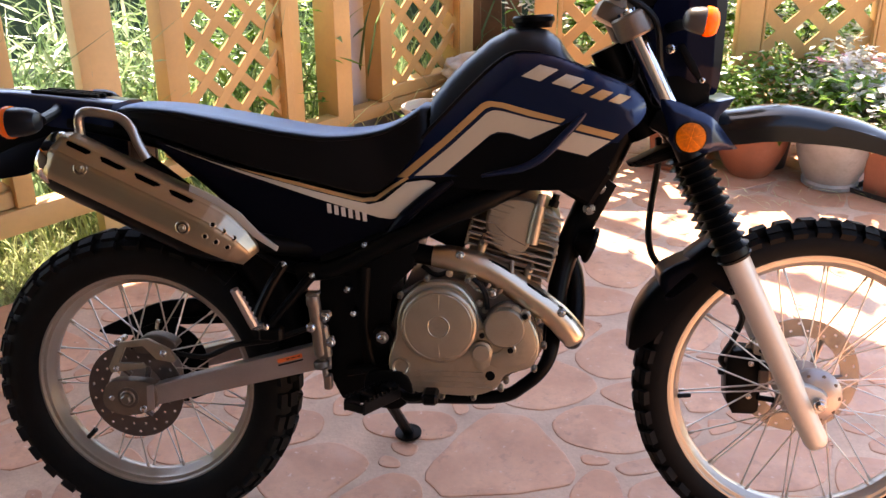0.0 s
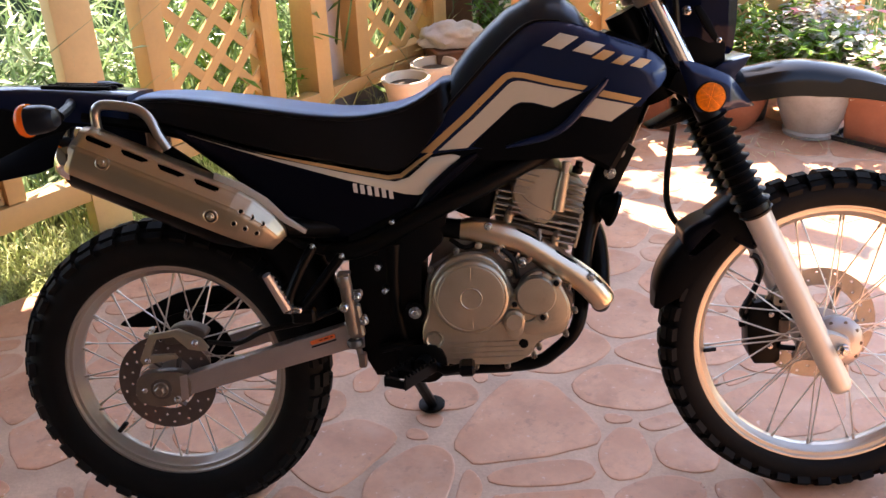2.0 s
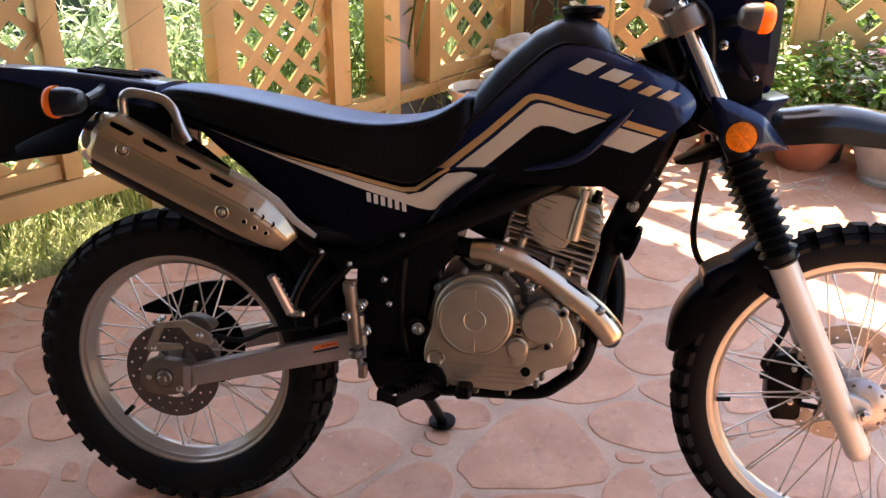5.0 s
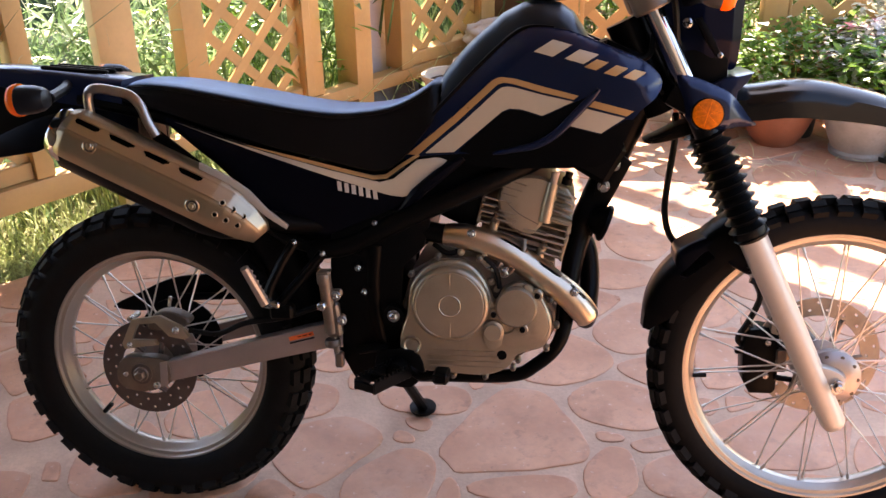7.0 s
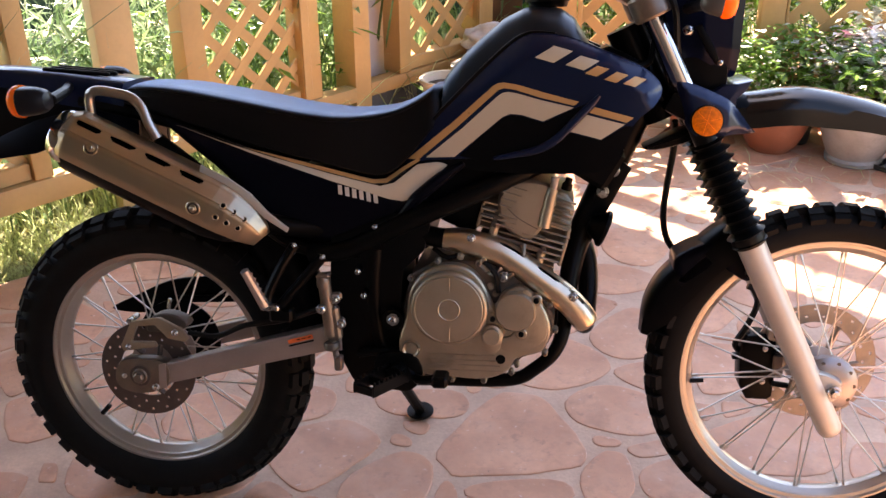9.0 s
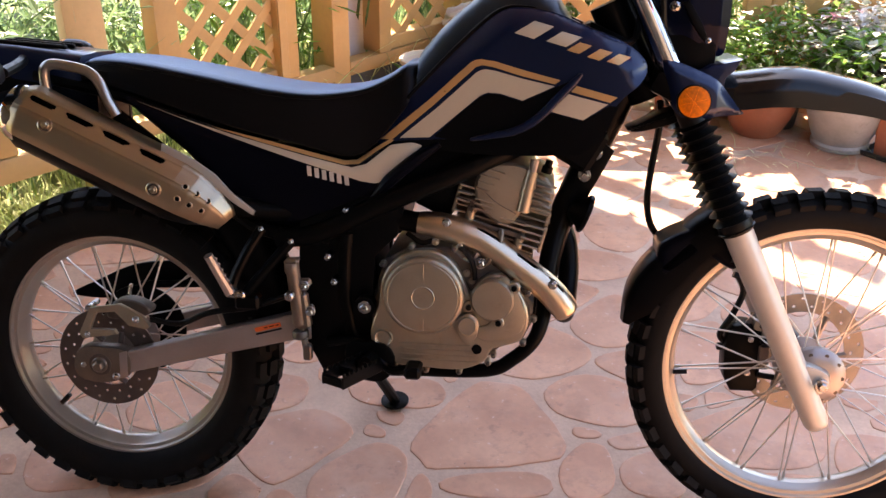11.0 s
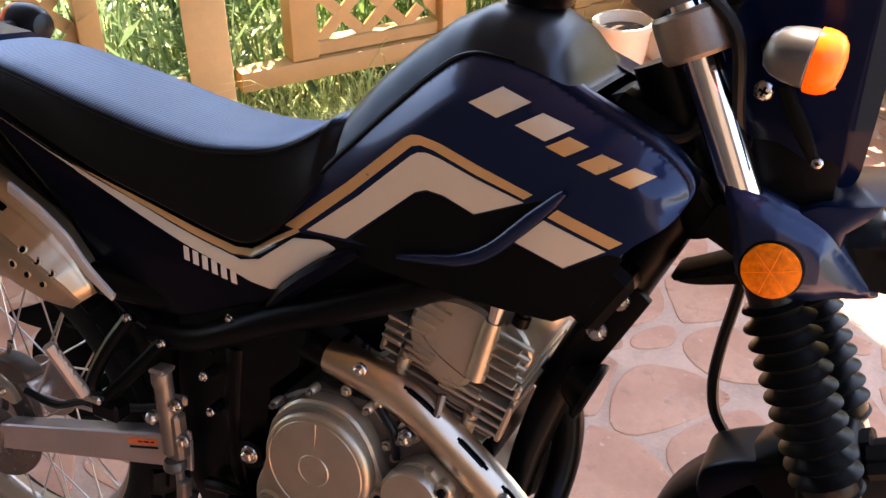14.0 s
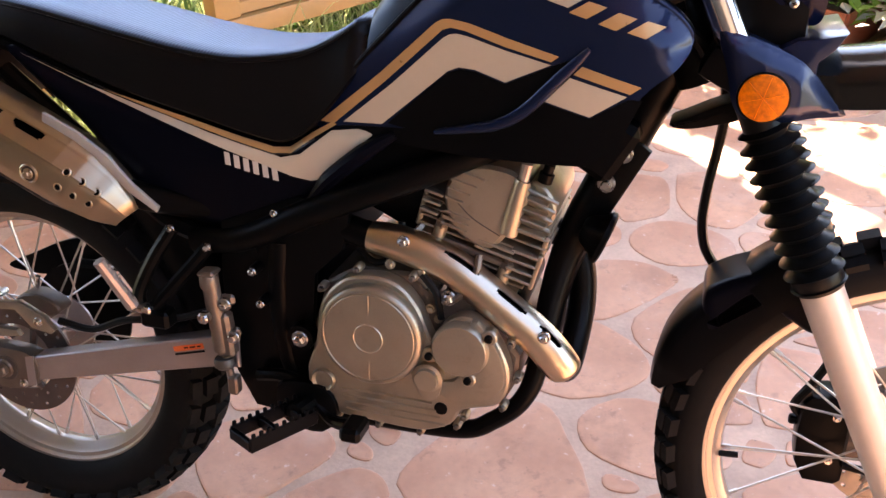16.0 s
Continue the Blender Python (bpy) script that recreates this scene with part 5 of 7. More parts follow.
# flat dark film; the depth of the intake is only painted
part("intake_patch", film([(0.650, 0.782), (0.692, 0.821), (0.730, 0.854), (0.746, 0.860), (0.765, 0.859), (0.803, 0.8485), (0.857, 0.875), (0.884, 0.887), (0.884, 0.868), (0.852, 0.833), (0.82, 0.808), (0.76, 0.788), (0.70, 0.774)], 0.0006), PLASTIC, tank, "flat dark patch for the air intake recess")
part("lower_shroud", film([(0.585, 0.772), (0.655, 0.777), (0.76, 0.784), (0.82, 0.806), (0.852, 0.832), (0.906, 0.8205), (0.948, 0.847), (0.9635, 0.8465), (0.937, 0.786), (0.902, 0.7625), (0.844, 0.7575), (0.76, 0.7535), (0.70, 0.755), (0.61, 0.7605), (0.575, 0.7635)], 0.0005), PLASTIC, tank, "black lower tank shroud")
fin_rings = []
for k in range(17):
    f = k / 16
    p = curve_points([(x, tank_y(x, z) - 0.006, z) for x, z in ((0.900, 0.899), (0.887, 0.884), (0.862, 0.857), (0.830, 0.822), (0.796, 0.800), (0.755, 0.789), (0.715, 0.780))], 6)
    c = p[round(f * (len(p) - 1))]
    q = p[min(round(f * (len(p) - 1)) + 1, len(p) - 1)] - p[max(round(f * (len(p) - 1)) - 1, 0)]
    q.y = 0
    q.normalize()
    s_ = Vector((-q.z, 0, q.x))
    w = 0.0065 * math.sin(math.pi * min(1, f * 0.9 + 0.06)) ** 0.7 + 0.001
    fin_rings.append([c + s_ * w * math.cos(a) + Vector((0, 1, 0)) * (0.010 * (math.sin(a) > 0) * math.sin(a) + 0.003 * math.sin(a)) for a in (2 * math.pi * j / 12 for j in range(12))])
part("tank_fin", rings_mesh(bmesh.new(), fin_rings), NAVY, tank, "navy blade of the tank shroud", 60)


def slant(cx, cz, w, h, lean, tilt):
    """A slanting bar that stands for one character of the model badge."""
    t = radians(tilt)
    quad = [(k * w / 2 + lean * z, z) for k, z in ((-1, -h / 2), (1, -h / 2), (1, h / 2), (-1, h / 2))]
    return [(cx + a * math.cos(t) - b * math.sin(t), cz + a * math.sin(t) + b * math.cos(t)) for a, b in quad]


for cx, cz, w, h, mt in ((0.819, 0.9680, 0.034, 0.028, SILVER), (0.869, 0.9540, 0.034, 0.022, SILVER), (0.8945, 0.9405, 0.021, 0.0182, GOLD), (0.928, 0.9305, 0.021, 0.0182, GOLD), (0.960, 0.9235, 0.021, 0.0172, GOLD)):
    part("badge_bar", film(slant(cx, cz, w, h, 0.95, -15), 0.0012, step=0.004), mt, tank, "slanted badge bar")
# black cover over the tank's middle, with the filler cap
CT = np.array([(0.617, 0.9195), (0.624, 0.929), (0.652, 0.962), (0.681, 0.990), (0.724, 1.026), (0.762, 1.045), (0.798, 1.050), (0.830, 1.044), (0.855, 1.027), (0.873, 1.000), (0.886, 0.977), (0.893, 0.962)])
BZ = ((0.545, 0.60, 0.645, 0.69, 0.735, 0.765, 0.795, 0.85, 0.906, 0.93), (0.768, 0.842, 0.890, 0.936, 0.978, 0.998, 1.003, 0.996, 0.974, 0.964))
rings = []
for i in range(len(CT) * 4 - 3):
    f = i / 4
    x, zt = (float(np.interp(f, range(len(CT)), CT[:, c])) for c in (0, 1))
    ze = float(np.interp(x, *BZ)) - 0.006
    hw = float(np.interp(x, (0.54, 0.62, 0.73, 0.80, 0.90), (0.092, 0.096, 0.094, 0.100, 0.120)))
    zt = max(zt, ze + 0.004)
    square = float(np.interp(x, (0.617, 0.72), (4.2, 2.8)))
    rings.append([Vector((x, y * hw, zt - (zt - ze) * abs(y) ** square)) for y in np.linspace(-1, 1, 33)])
cover = part("tank_cover", rings_mesh(bmesh.new(), rings, False, False), TANK_TOP, bike, "satin black cover over the tank", 60)
cap = part("filler_cap", lathe([(0.034, -0.006), (0.036, 0.002), (0.040, 0.006), (0.040, 0.014), (0.036, 0.018), (0.001, 0.019)], (0.806, 0, 1.052), (-0.05, 0, 1), 32), PLASTIC, cover, "round black filler cap")
part("ignition_box", box((0.905, 0.0, 0.765), (0.085, 0.10, 0.085), Matrix.Rotation(radians(30), 3, "Y"), 0.010), PLASTIC, bike, "black plastic box under the tank")
part("tank_neck", box((0.94, 0, 0.93), (0.10, 0.10, 0.07), Matrix.Rotation(radians(24), 3, "Y"), 0.01), BLACK, bike)
part("cable", tube([(0.90, -0.05, 0.965), (0.95, -0.055, 0.945), (0.99, -0.05, 0.95), (1.0, -0.03, 0.99)], 0.006, 8), HOSE, bike, "black control cable")
part("cable", tube([(0.92, -0.03, 0.955), (0.97, -0.04, 0.925), (1.01, -0.04, 0.90), (1.03, -0.03, 0.87)], 0.008, 8), HOSE, bike, "black control cable")

# ---- side panel ----
SIDE = smooth_poly([(0.0845, 0.8380), (0.1595, 0.8100), (0.2245, 0.7890), (0.3335, 0.7640), (0.4425, 0.7440), (0.5045, 0.7340), (0.5405, 0.7560), (0.5775, 0.7720), (0.6395, 0.7780), (0.6545, 0.7740), (0.6155, 0.7360), (0.5745, 0.6900), (0.5395, 0.6600), (0.4955, 0.6360),
                    (0.4395, 0.6090), (0.3895, 0.6050), (0.3345, 0.6160), (0.2845, 0.6440), (0.2395, 0.6960), (0.1945, 0.7440), (0.1395, 0.7880)], 4)


def side_y(x, z):
    w = float(np.interp(x, (0.08, 0.2, 0.43, 0.55, 0.66), (0.113, 0.117, 0.118, 0.112, 0.104)))
    w -= float(np.interp(z, (0.60, 0.70), (0.012, 0.0)))
    d = max(0.0, edge_distance(SIDE, x, z)[0])
    return -(w - 0.012 * (1 - min(d / 0.02, 1)) ** 2)


side = sheen(part("side_panel", panel(SIDE, side_y, 0.007, 0.03), NAVY_DARK, bike, "dark navy side panel with silver and gold stripes", 50), side_y)
part("side_panel_far", panel(SIDE, side_y, 0.012, 0.03, True), NAVY_DARK, side)
part("silver_stripe", film([(0.1095, 0.8310), (0.1995, 0.8005), (0.2825, 0.7760), (0.3995, 0.7465), (0.5025, 0.7230), (0.5295, 0.7300), (0.5725, 0.7645), (0.6395, 0.7735), (0.5935, 0.7315), (0.5595, 0.6990), (0.5445, 0.6955), (0.5195, 0.6990), (0.4195, 0.7295), (0.2495, 0.7815)], 0.0010, side_y), SILVER, side, "silver stripe")
part("gold_stripe", film([(0.2395, 0.7910), (0.3595, 0.7645), (0.4495, 0.7430), (0.4895, 0.7340), (0.5125, 0.7360), (0.5445, 0.7585), (0.5715, 0.7745), (0.5775, 0.7715), (0.5485, 0.7535), (0.5155, 0.7295), (0.4895, 0.7275), (0.4395, 0.7390), (0.3395, 0.7625)], 0.0014, side_y), GOLD, side, "gold stripe")
part("stripe_line", film([(0.1295, 0.8270), (0.2995, 0.7750), (0.4495, 0.7385), (0.4895, 0.7295), (0.5135, 0.7315), (0.5475, 0.7545), (0.5515, 0.7515), (0.5155, 0.7275), (0.4895, 0.7257), (0.4495, 0.7350), (0.2995, 0.7720)], 0.0012, side_y), LINE, side)
for k in range(6):
    x = 0.4270 + k * 0.0134
    z = 0.7155 - k * 0.0032
    part("letter_bar", film([(x - 0.0034, z - 0.0082), (x + 0.0044, z - 0.0094), (x + 0.0034, z + 0.0082), (x - 0.0044, z + 0.0094)], 0.0010, side_y, step=0.003), WHITE, side, "small white lettering bar")
part("panel_fold", tube([(0.53, -0.105, 0.655), (0.57, -0.112, 0.700), (0.62, -0.110, 0.742), (0.66, -0.106, 0.768)], [0.004, 0.012, 0.012, 0.006], 10, 6), NAVY_DARK, side)
bolt((0.495, -0.118, 0.640), 0.006, side)

# ---- tail ----
TL = [(-0.005, 0.906, 0.862, 0.078), (-0.06, 0.912, 0.852, 0.074), (-0.14, 0.920, 0.862, 0.066), (-0.22, 0.926, 0.885, 0.060), (-0.32, 0.930, 0.905, 0.056), (-0.46, 0.931, 0.918, 0.050), (-0.54, 0.929, 0.920, 0.044)]
rings = []
for x, zt, zb, hw in TL:
    rings.append([Vector((x, y * hw, z)) for y, z in ((-1, zb), (-1.0, zt - 0.008), (-0.90, zt), (0, zt + 0.003), (0.90, zt), (1.0, zt - 0.008), (1, zb), (0.5, zb - 0.004), (-0.5, zb - 0.004))])
tail = part("tail_rack", rings_mesh(bmesh.new(), rings), NAVY, bike, "dark navy tail cover and rack", 50)
for y in (-0.032, 0.0, 0.032):
    part("rack_bar", box((-0.12, y, 0.923), (0.14, 0.012, 0.008), Matrix.Rotation(radians(4), 3, "Y"), 0.003), PLASTIC, tail)
RF = [(0.02, 0.868, 0.72), (-0.05, 0.862, 0.785), (-0.12, 0.855, 0.795), (-0.20, 0.835, 0.765), (-0.28, 0.805, 0.752), (-0.36, 0.770, 0.737), (-0.43, 0.735, 0.722)]
rings = []
for x, zt, zb in RF:
    hw = float(np.interp(x, (-0.43, -0.2, 0.02), (0.055, 0.070, 0.072)))
    rings.append([Vector((x, y * hw, z)) for y, z in ((-1, zb), (-1.0, zt - 0.012), (-0.8, zt), (0.8, zt), (1.0, zt - 0.012), (1, zb), (0.86, zb), (0.86, zt - 0.014), (-0.86, zt - 0.014), (-0.86, zb))])
rfend = part("rear_fender", rings_mesh(bmesh.new(), rings), NAVY_DARK, bike, "black plastic rear mudguard", 50)
part("side_valance", prism([(0.02, 0.868), (-0.06, 0.856), (-0.14, 0.864), (-0.30, 0.902), (-0.50, 0.918), (-0.49, 0.84), (-0.43, 0.745), (-0.36, 0.745), (-0.20, 0.775), (-0.05, 0.79), (0.02, 0.74)], -0.062, 0.062, 0.006), PLASTIC, rfend, "black filler under the tail")
part("tail_light", box((-0.40, 0, 0.80), (0.05, 0.10, 0.06), None, 0.012, None, 2), RED_GLASS, bike, "red tail light lens")
part("under_fender", tube([(0.16, 0.0, 0.685), (0.23, 0, 0.62), (0.285, 0, 0.53), (0.315, 0, 0.45), (0.345, 0, 0.40)], 0.055, 12, 6), PLASTIC, bike, "black inner mudguard")


def signal(name, centre, way, label, size=1.0, grey=False, deep=1.0, boxy=False):
    """Turn signal: black pod with an amber ribbed lens that faces along way, on a rubber stalk."""
    c, d = Vector(centre), Vector(way).normalized()
    s = size
    pod = part(name, lathe([(0.008, -0.054 * s * deep), (0.022 * s, -0.050 * s * deep), (0.030 * s, -0.040 * s * deep), (0.0350 * s, -0.024 * s * deep), (0.037 * s, -0.005), (0.037 * s, 0.0), (0.036 * s, 0.001)], c, d, 24), SIGNAL_GREY if grey else TANK_TOP, bike, label)
    if boxy:
        for v in pod.data.vertices:
            k = v.co - c
            along = k.dot(d)
            k = k - d * along
            if k.length > 0.004:
                q = max(abs(k.y), abs(k.z)) / k.length
                k = k * (0.80 + 0.20 / max(q, 0.72) - 0.10)
            v.co = c + d * along + Vector((k.x, k.y, k.z * 0.86))
    s = s * 0.88 if boxy else s
    part("lens", lathe([(0.036 * s, 0.0015), (0.0365 * s, 0.006), (0.0355 * s, 0.012), (0.032 * s, 0.018), (0.024 * s, 0.0225), (0.012 * s, 0.0248), (0.001, 0.0252)], c, d, 24), LENS, pod, "amber ribbed lens")
    for k in range(5):
        y = -0.024 * s + k * 0.012 * s
        rr = math.sqrt(max(0, (0.034 * s) ** 2 - y * y))
        part("lens_rib", tube([c + d * 0.007 + Vector((0, -rr * 0.98, 0)) + Vector((0, 0, y)), c + d * (0.0245 - abs(y) * 0.22) + Vector((0, 0, y)), c + d * 0.007 + Vector((0, rr * 0.98, 0)) + Vector((0, 0, y))], 0.0014, 6), LENS, pod)
    return pod


rs = signal("turn_signal", (-0.140, -0.195, 0.882), (-1, 0, -0.05), "black rear turn signal with amber lens", 0.95, False, 1.0, True)
part("stalk", tube([(-0.095, -0.180, 0.884), (-0.110, -0.10, 0.892), (-0.125, -0.05, 0.90)], 0.010, 10), HOSE, rs)
ls = signal("turn_signal", (-0.165, 0.195, 0.882), (-1, 0, -0.05), "black rear turn signal with amber lens")
part("stalk", tube([(-0.150, 0.165, 0.884), (-0.130, 0.10, 0.892), (-0.125, 0.05, 0.90)], 0.010, 10), HOSE, ls)
part("grab_rail", tube([(-0.055, -0.112, 0.845), (-0.054, -0.116, 0.882), (-0.038, -0.118, 0.895), (0.000, -0.118, 0.891), (0.030, -0.118, 0.883), (0.052, -0.124, 0.864), (0.066, -0.128, 0.835), (0.080, -0.126, 0.808)], 0.0095, 12, 6),
     RAIL, bike, "bent steel grab rail, satin finish")

# ---- front end ----
for s in (-1, 1):
    y = s * 0.082
    leg = part("fork_leg", tube([fork_at(0.632, y), fork_at(0.60, y), fork_at(0.30, y), fork_at(0.262, y), fork_at(0.252, y)], [0.0265, 0.0262, 0.0235, 0.0225, 0.016], 24, 3, smooth_path=True), FORK, bike, "silver painted fork slider")
    part("stanchion", tube([fork_at(1.075, y), fork_at(0.80, y)], 0.0185, 24, smooth_path=False), CHROME, leg, "chromed fork tube")
    prof = []
    n_r = 12
    top, end = fork_at(0.818, y), fork_at(0.620, y)
    ln = (end - top).length
    for k in range(n_r * 8 + 1):
        f = k / (n_r * 8)
        ph = (f * n_r) % 1
        rr = float(np.interp(f, (0, 0.1, 0.9, 1), (0.029, 0.0352, 0.0362, 0.032)))
        prof.append((rr - 0.0122 * abs(2 * ph - 1) ** 0.72, f * ln))
    part("fork_boot", lathe(prof, top, FORK_DIR, 28), BOOT, leg, "ribbed black rubber fork boot", 48)
    part("boot_neck", tube([fork_at(0.848, y), fork_at(0.812, y)], 0.0235, 20, smooth_path=False), BOOT, leg)
    part("boot_collar", lathe([(0.030, 0), (0.031, 0.004), (0.031, 0.024), (0.029, 0.028)], fork_at(0.648, y), FORK_DIR, 28), BOOT, leg)
    part("axle_lug", prism(smooth_poly([(1.318, 0.375), (1.345, 0.376), (1.372, 0.362), (1.376, 0.338), (1.358, 0.322), (1.33, 0.325)], 4), y - 0.014, y + 0.014, 0.004), FORK, leg)
    part("upper_clamp", lathe([(0.031, 0), (0.034, 0.004), (0.034, 0.040), (0.031, 0.044)], fork_at(1.070, y), FORK_DIR, 28), BROWN_CAST, leg, "alloy fork clamp")
bolt((1.36, -0.104, 0.345), 0.013, front, name="axle_bolt")
part("speed_housing", lathe([(0.052, 0), (0.055, 0.004), (0.055, 0.018), (0.046, 0.026), (0.024, 0.030), (0.02, 0.045)], (1.360, -0.042, 0.345), (0, -1, 0), 32), ALLOY, front, "round alloy hub housing")
for k in range(10):
    a = 2 * math.pi * k / 10
    # dark disc on the face gives the shade of a hole
    part("housing_hole_disc", lathe([(0.004, 0), (0.004, 0.0008), (0.001, 0.0009)], (1.360 + 0.046 * math.cos(a), -0.0675, 0.345 + 0.046 * math.sin(a)), (0, -1, 0), 8), CAST_DARK, front)
part("top_yoke", box((0.955, 0, 1.066), (0.075, 0.150, 0.034), Matrix.Rotation(radians(26), 3, "Y"), 0.010, None, 2), BROWN_CAST, bike, "alloy top fork yoke")
part("lower_yoke", box((1.062, 0, 0.868), (0.085, 0.190, 0.040), Matrix.Rotation(radians(26), 3, "Y"), 0.010, None, 2), BLACK, bike, "black lower fork yoke")
hb = part("handlebar", tube([(0.90, -0.39, 1.165), (0.93, -0.25, 1.150), (0.955, -0.14, 1.108), (0.955, 0, 1.105), (0.955, 0.14, 1.108), (0.93, 0.25, 1.150), (0.90, 0.39, 1.165)], 0.011, 12, 8), BLACK, bike, "black handlebar")
for s in (-1, 1):
    part("grip", tube([(0.905, s * 0.37, 1.164), (0.885, s * 0.27, 1.150)][::-1], 0.017, 14, smooth_path=False), RUBBER, hb)
    part("bar_clamp", box((0.955, s * 0.045, 1.098), (0.038, 0.030, 0.045), None, 0.006), ALLOY, hb)
part("instrument", box((1.02, 0.0, 1.115), (0.09, 0.13, 0.06), Matrix.Rotation(radians(-30), 3, "Y"), 0.015, None, 2), PLASTIC, bike, "black instrument housing")
part("brake_hose", tube([(0.97, -0.10, 1.10), (1.02, -0.10, 1.06), (1.035, -0.085, 0.98), (1.05, -0.05, 0.90)], 0.006, 8), HOSE, bike, "black hose")
# headlight cowl
COWL = smooth_poly([(1.010, 1.040), (1.03, 1.10), (1.09, 1.15), (1.13, 1.16), (1.158, 1.15), (1.152, 1.085), (1.149, 1.02), (1.147, 0.965), (1.143, 0.930), (1.125, 0.926), (1.100, 0.945), (1.070, 0.960), (1.045, 0.960), (1.028, 0.985)], 4)


def cowl_y(x, z):
    w = float(np.interp(x, (1.01, 1.08, 1.13, 1.152), (0.068, 0.080, 0.076, 0.060))) * float(np.interp(z, (0.90, 0.98, 1.15), (0.62, 0.92, 1.0)))
    return -w


cowl = part("headlight_cowl", panel(COWL, cowl_y, 0.007, 0.02), COWL_NAVY, bike, "dark navy headlight cowl", 50)
part("cowl_side", panel(COWL, cowl_y, 0.010, 0.02, True), COWL_NAVY, cowl, "", 50)
rings = []
for z, x in ((0.926, 1.130), (0.955, 1.147), (1.02, 1.151), (1.09, 1.154), (1.155, 1.158)):
    w = abs(cowl_y(x, z)) + 0.002
    rings.append([Vector((x - 0.02 * abs(q) ** 3, q * w, z)) for q in np.linspace(-1, 1, 15)] + [Vector((x - 0.012 - 0.02 * abs(q) ** 3, q * w, z)) for q in np.linspace(1, -1, 15)])
part("cowl_front", rings_mesh(bmesh.new(), rings), NAVY_DARK, cowl, "navy front of the cowl", 50)
part("headlight_bucket", box((1.088, 0, 0.945), (0.085, 0.125, 0.090), None, 0.012, None, 2), PLASTIC, cowl, "black plastic headlight bucket")
part("headlight_glass", lathe([(0.062, 0), (0.060, 0.006), (0.04, 0.016), (0.001, 0.021)], (1.126, 0, 1.045), (1, 0, 0), 32), HEADGLASS, cowl, "clear headlight glass")
part("cowl_strut", prism([(1.062, 1.015), (1.074, 1.018), (1.096, 0.984), (1.110, 0.953), (1.103, 0.949), (1.082, 0.978)], -0.092, -0.080, 0.003), PLASTIC, cowl, "dark grey plastic strut")
screw((1.052, -0.084, 1.008), 0.0092, cowl)
screw((1.109, -0.092, 0.953), 0.0052, cowl)
fs = signal("turn_signal", (1.091, -0.184, 1.056), (1, -0.05, -0.12), "grey front turn signal with amber lens", 0.8, True, 0.8, True)
part("stalk", tube([(1.068, -0.170, 1.052), (1.06, -0.12, 1.05), (1.05, -0.07, 1.045)], 0.010, 10), HOSE, fs)
fl = signal("turn_signal", (1.091, 0.184, 1.056), (1, 0.05, -0.12), "grey front turn signal with amber lens", 0.8, True, 0.8, True)
part("stalk", tube([(1.068, 0.170, 1.052), (1.06, 0.12, 1.05), (1.05, 0.07, 1.045)], 0.010, 10), HOSE, fl)
# fork shroud with reflector
WING = smooth_poly([(1.036, 0.920), (1.064, 0.916), (1.098, 0.903), (1.130, 0.888), (1.153, 0.864), (1.172, 0.841), (1.186, 0.827), (1.165, 0.826), (1.145, 0.826), (1.110, 0.822), (1.080, 0.822), (1.060, 0.838), (1.050, 0.875)], 3)


def wing_y(x, z):
    d = max(0.0, edge_distance(WING, x, z)[0])
    return -(float(np.interp(x, (1.03, 1.09, 1.13, 1.185), (0.110, 0.112, 0.103, 0.066))) - 0.012 * (1 - min(d / 0.02, 1)) ** 2)


wing = sheen(part("fork_shroud", panel(WING, wing_y, 0.005, 0.05), NAVY, bike, "navy fork shroud with a round amber reflector", 50), wing_y)
part("far_shroud", panel(WING, wing_y, 0.008, 0.05, True), NAVY, wing, "", 50)
refl = part("reflector", lathe([(0.029, -0.006), (0.029, 0.003), (0.0268, 0.004)], (1.091, -0.109, 0.853), (0, -1, 0), 36), BLACK, wing, "round amber reflector in a black ring")
part("reflector_lens", lathe([(0.0268, 0.002), (0.0265, 0.0055), (0.024, 0.0065), (0.001, 0.0072)], (1.091, -0.109, 0.853), (0, -1, 0), 36), REFLEX, refl, "amber reflector")
for k in range(3):
    u_ = Vector((math.cos(radians(75 + 60 * k)), 0, math.sin(radians(75 + 60 * k)))) * 0.0245
    c_ = Vector((1.091, -0.1158, 0.853))
    part("reflector_rib", tube([c_ - u_ + Vector((0, 0.0008, 0)), c_, c_ + u_ + Vector((0, 0.0008, 0))], 0.0007, 6, 4), LENS, refl)
# high front mudguard
HF = [(1.10, 0.888, 0.052), (1.176, 0.892, 0.060), (1.24, 0.901, 0.066), (1.30, 0.900, 0.068), (1.394, 0.880, 0.069), (1.465, 0.853, 0.068), (1.55, 0.812, 0.062), (1.63, 0.765, 0.050), (1.68, 0.730, 0.034)]
rings = []
for x, zt, hw in curve_points(HF, 5):
    skirt = float(np.interp(x, (1.1, 1.18, 1.30, 1.45, 1.68), (0.045, 0.058, 0.062, 0.045, 0.012)))
    prof = [(-1.02, -skirt), (-1.0, -skirt * 0.62), (-0.975, -skirt * 0.36), (-0.93, -0.0165), (-0.86, -0.0115), (-0.55, -0.0005), (0, 0.004), (0.55, -0.0005), (0.86, -0.0115), (0.93, -0.0165), (0.975, -skirt * 0.36), (1.0, -skirt * 0.62), (1.02, -skirt),
            (0.95, -skirt), (0.94, -skirt * 0.4), (0.84, -0.014), (0, -0.004), (-0.84, -0.014), (-0.94, -skirt * 0.4), (-0.95, -skirt)]
    rings.append([Vector((x, q * hw, zt + dz)) for q, dz in prof])
part("front_fender", rings_mesh(bmesh.new(), rings), GLOSS_BLACK, bike, "long glossy black front mudguard", 28)
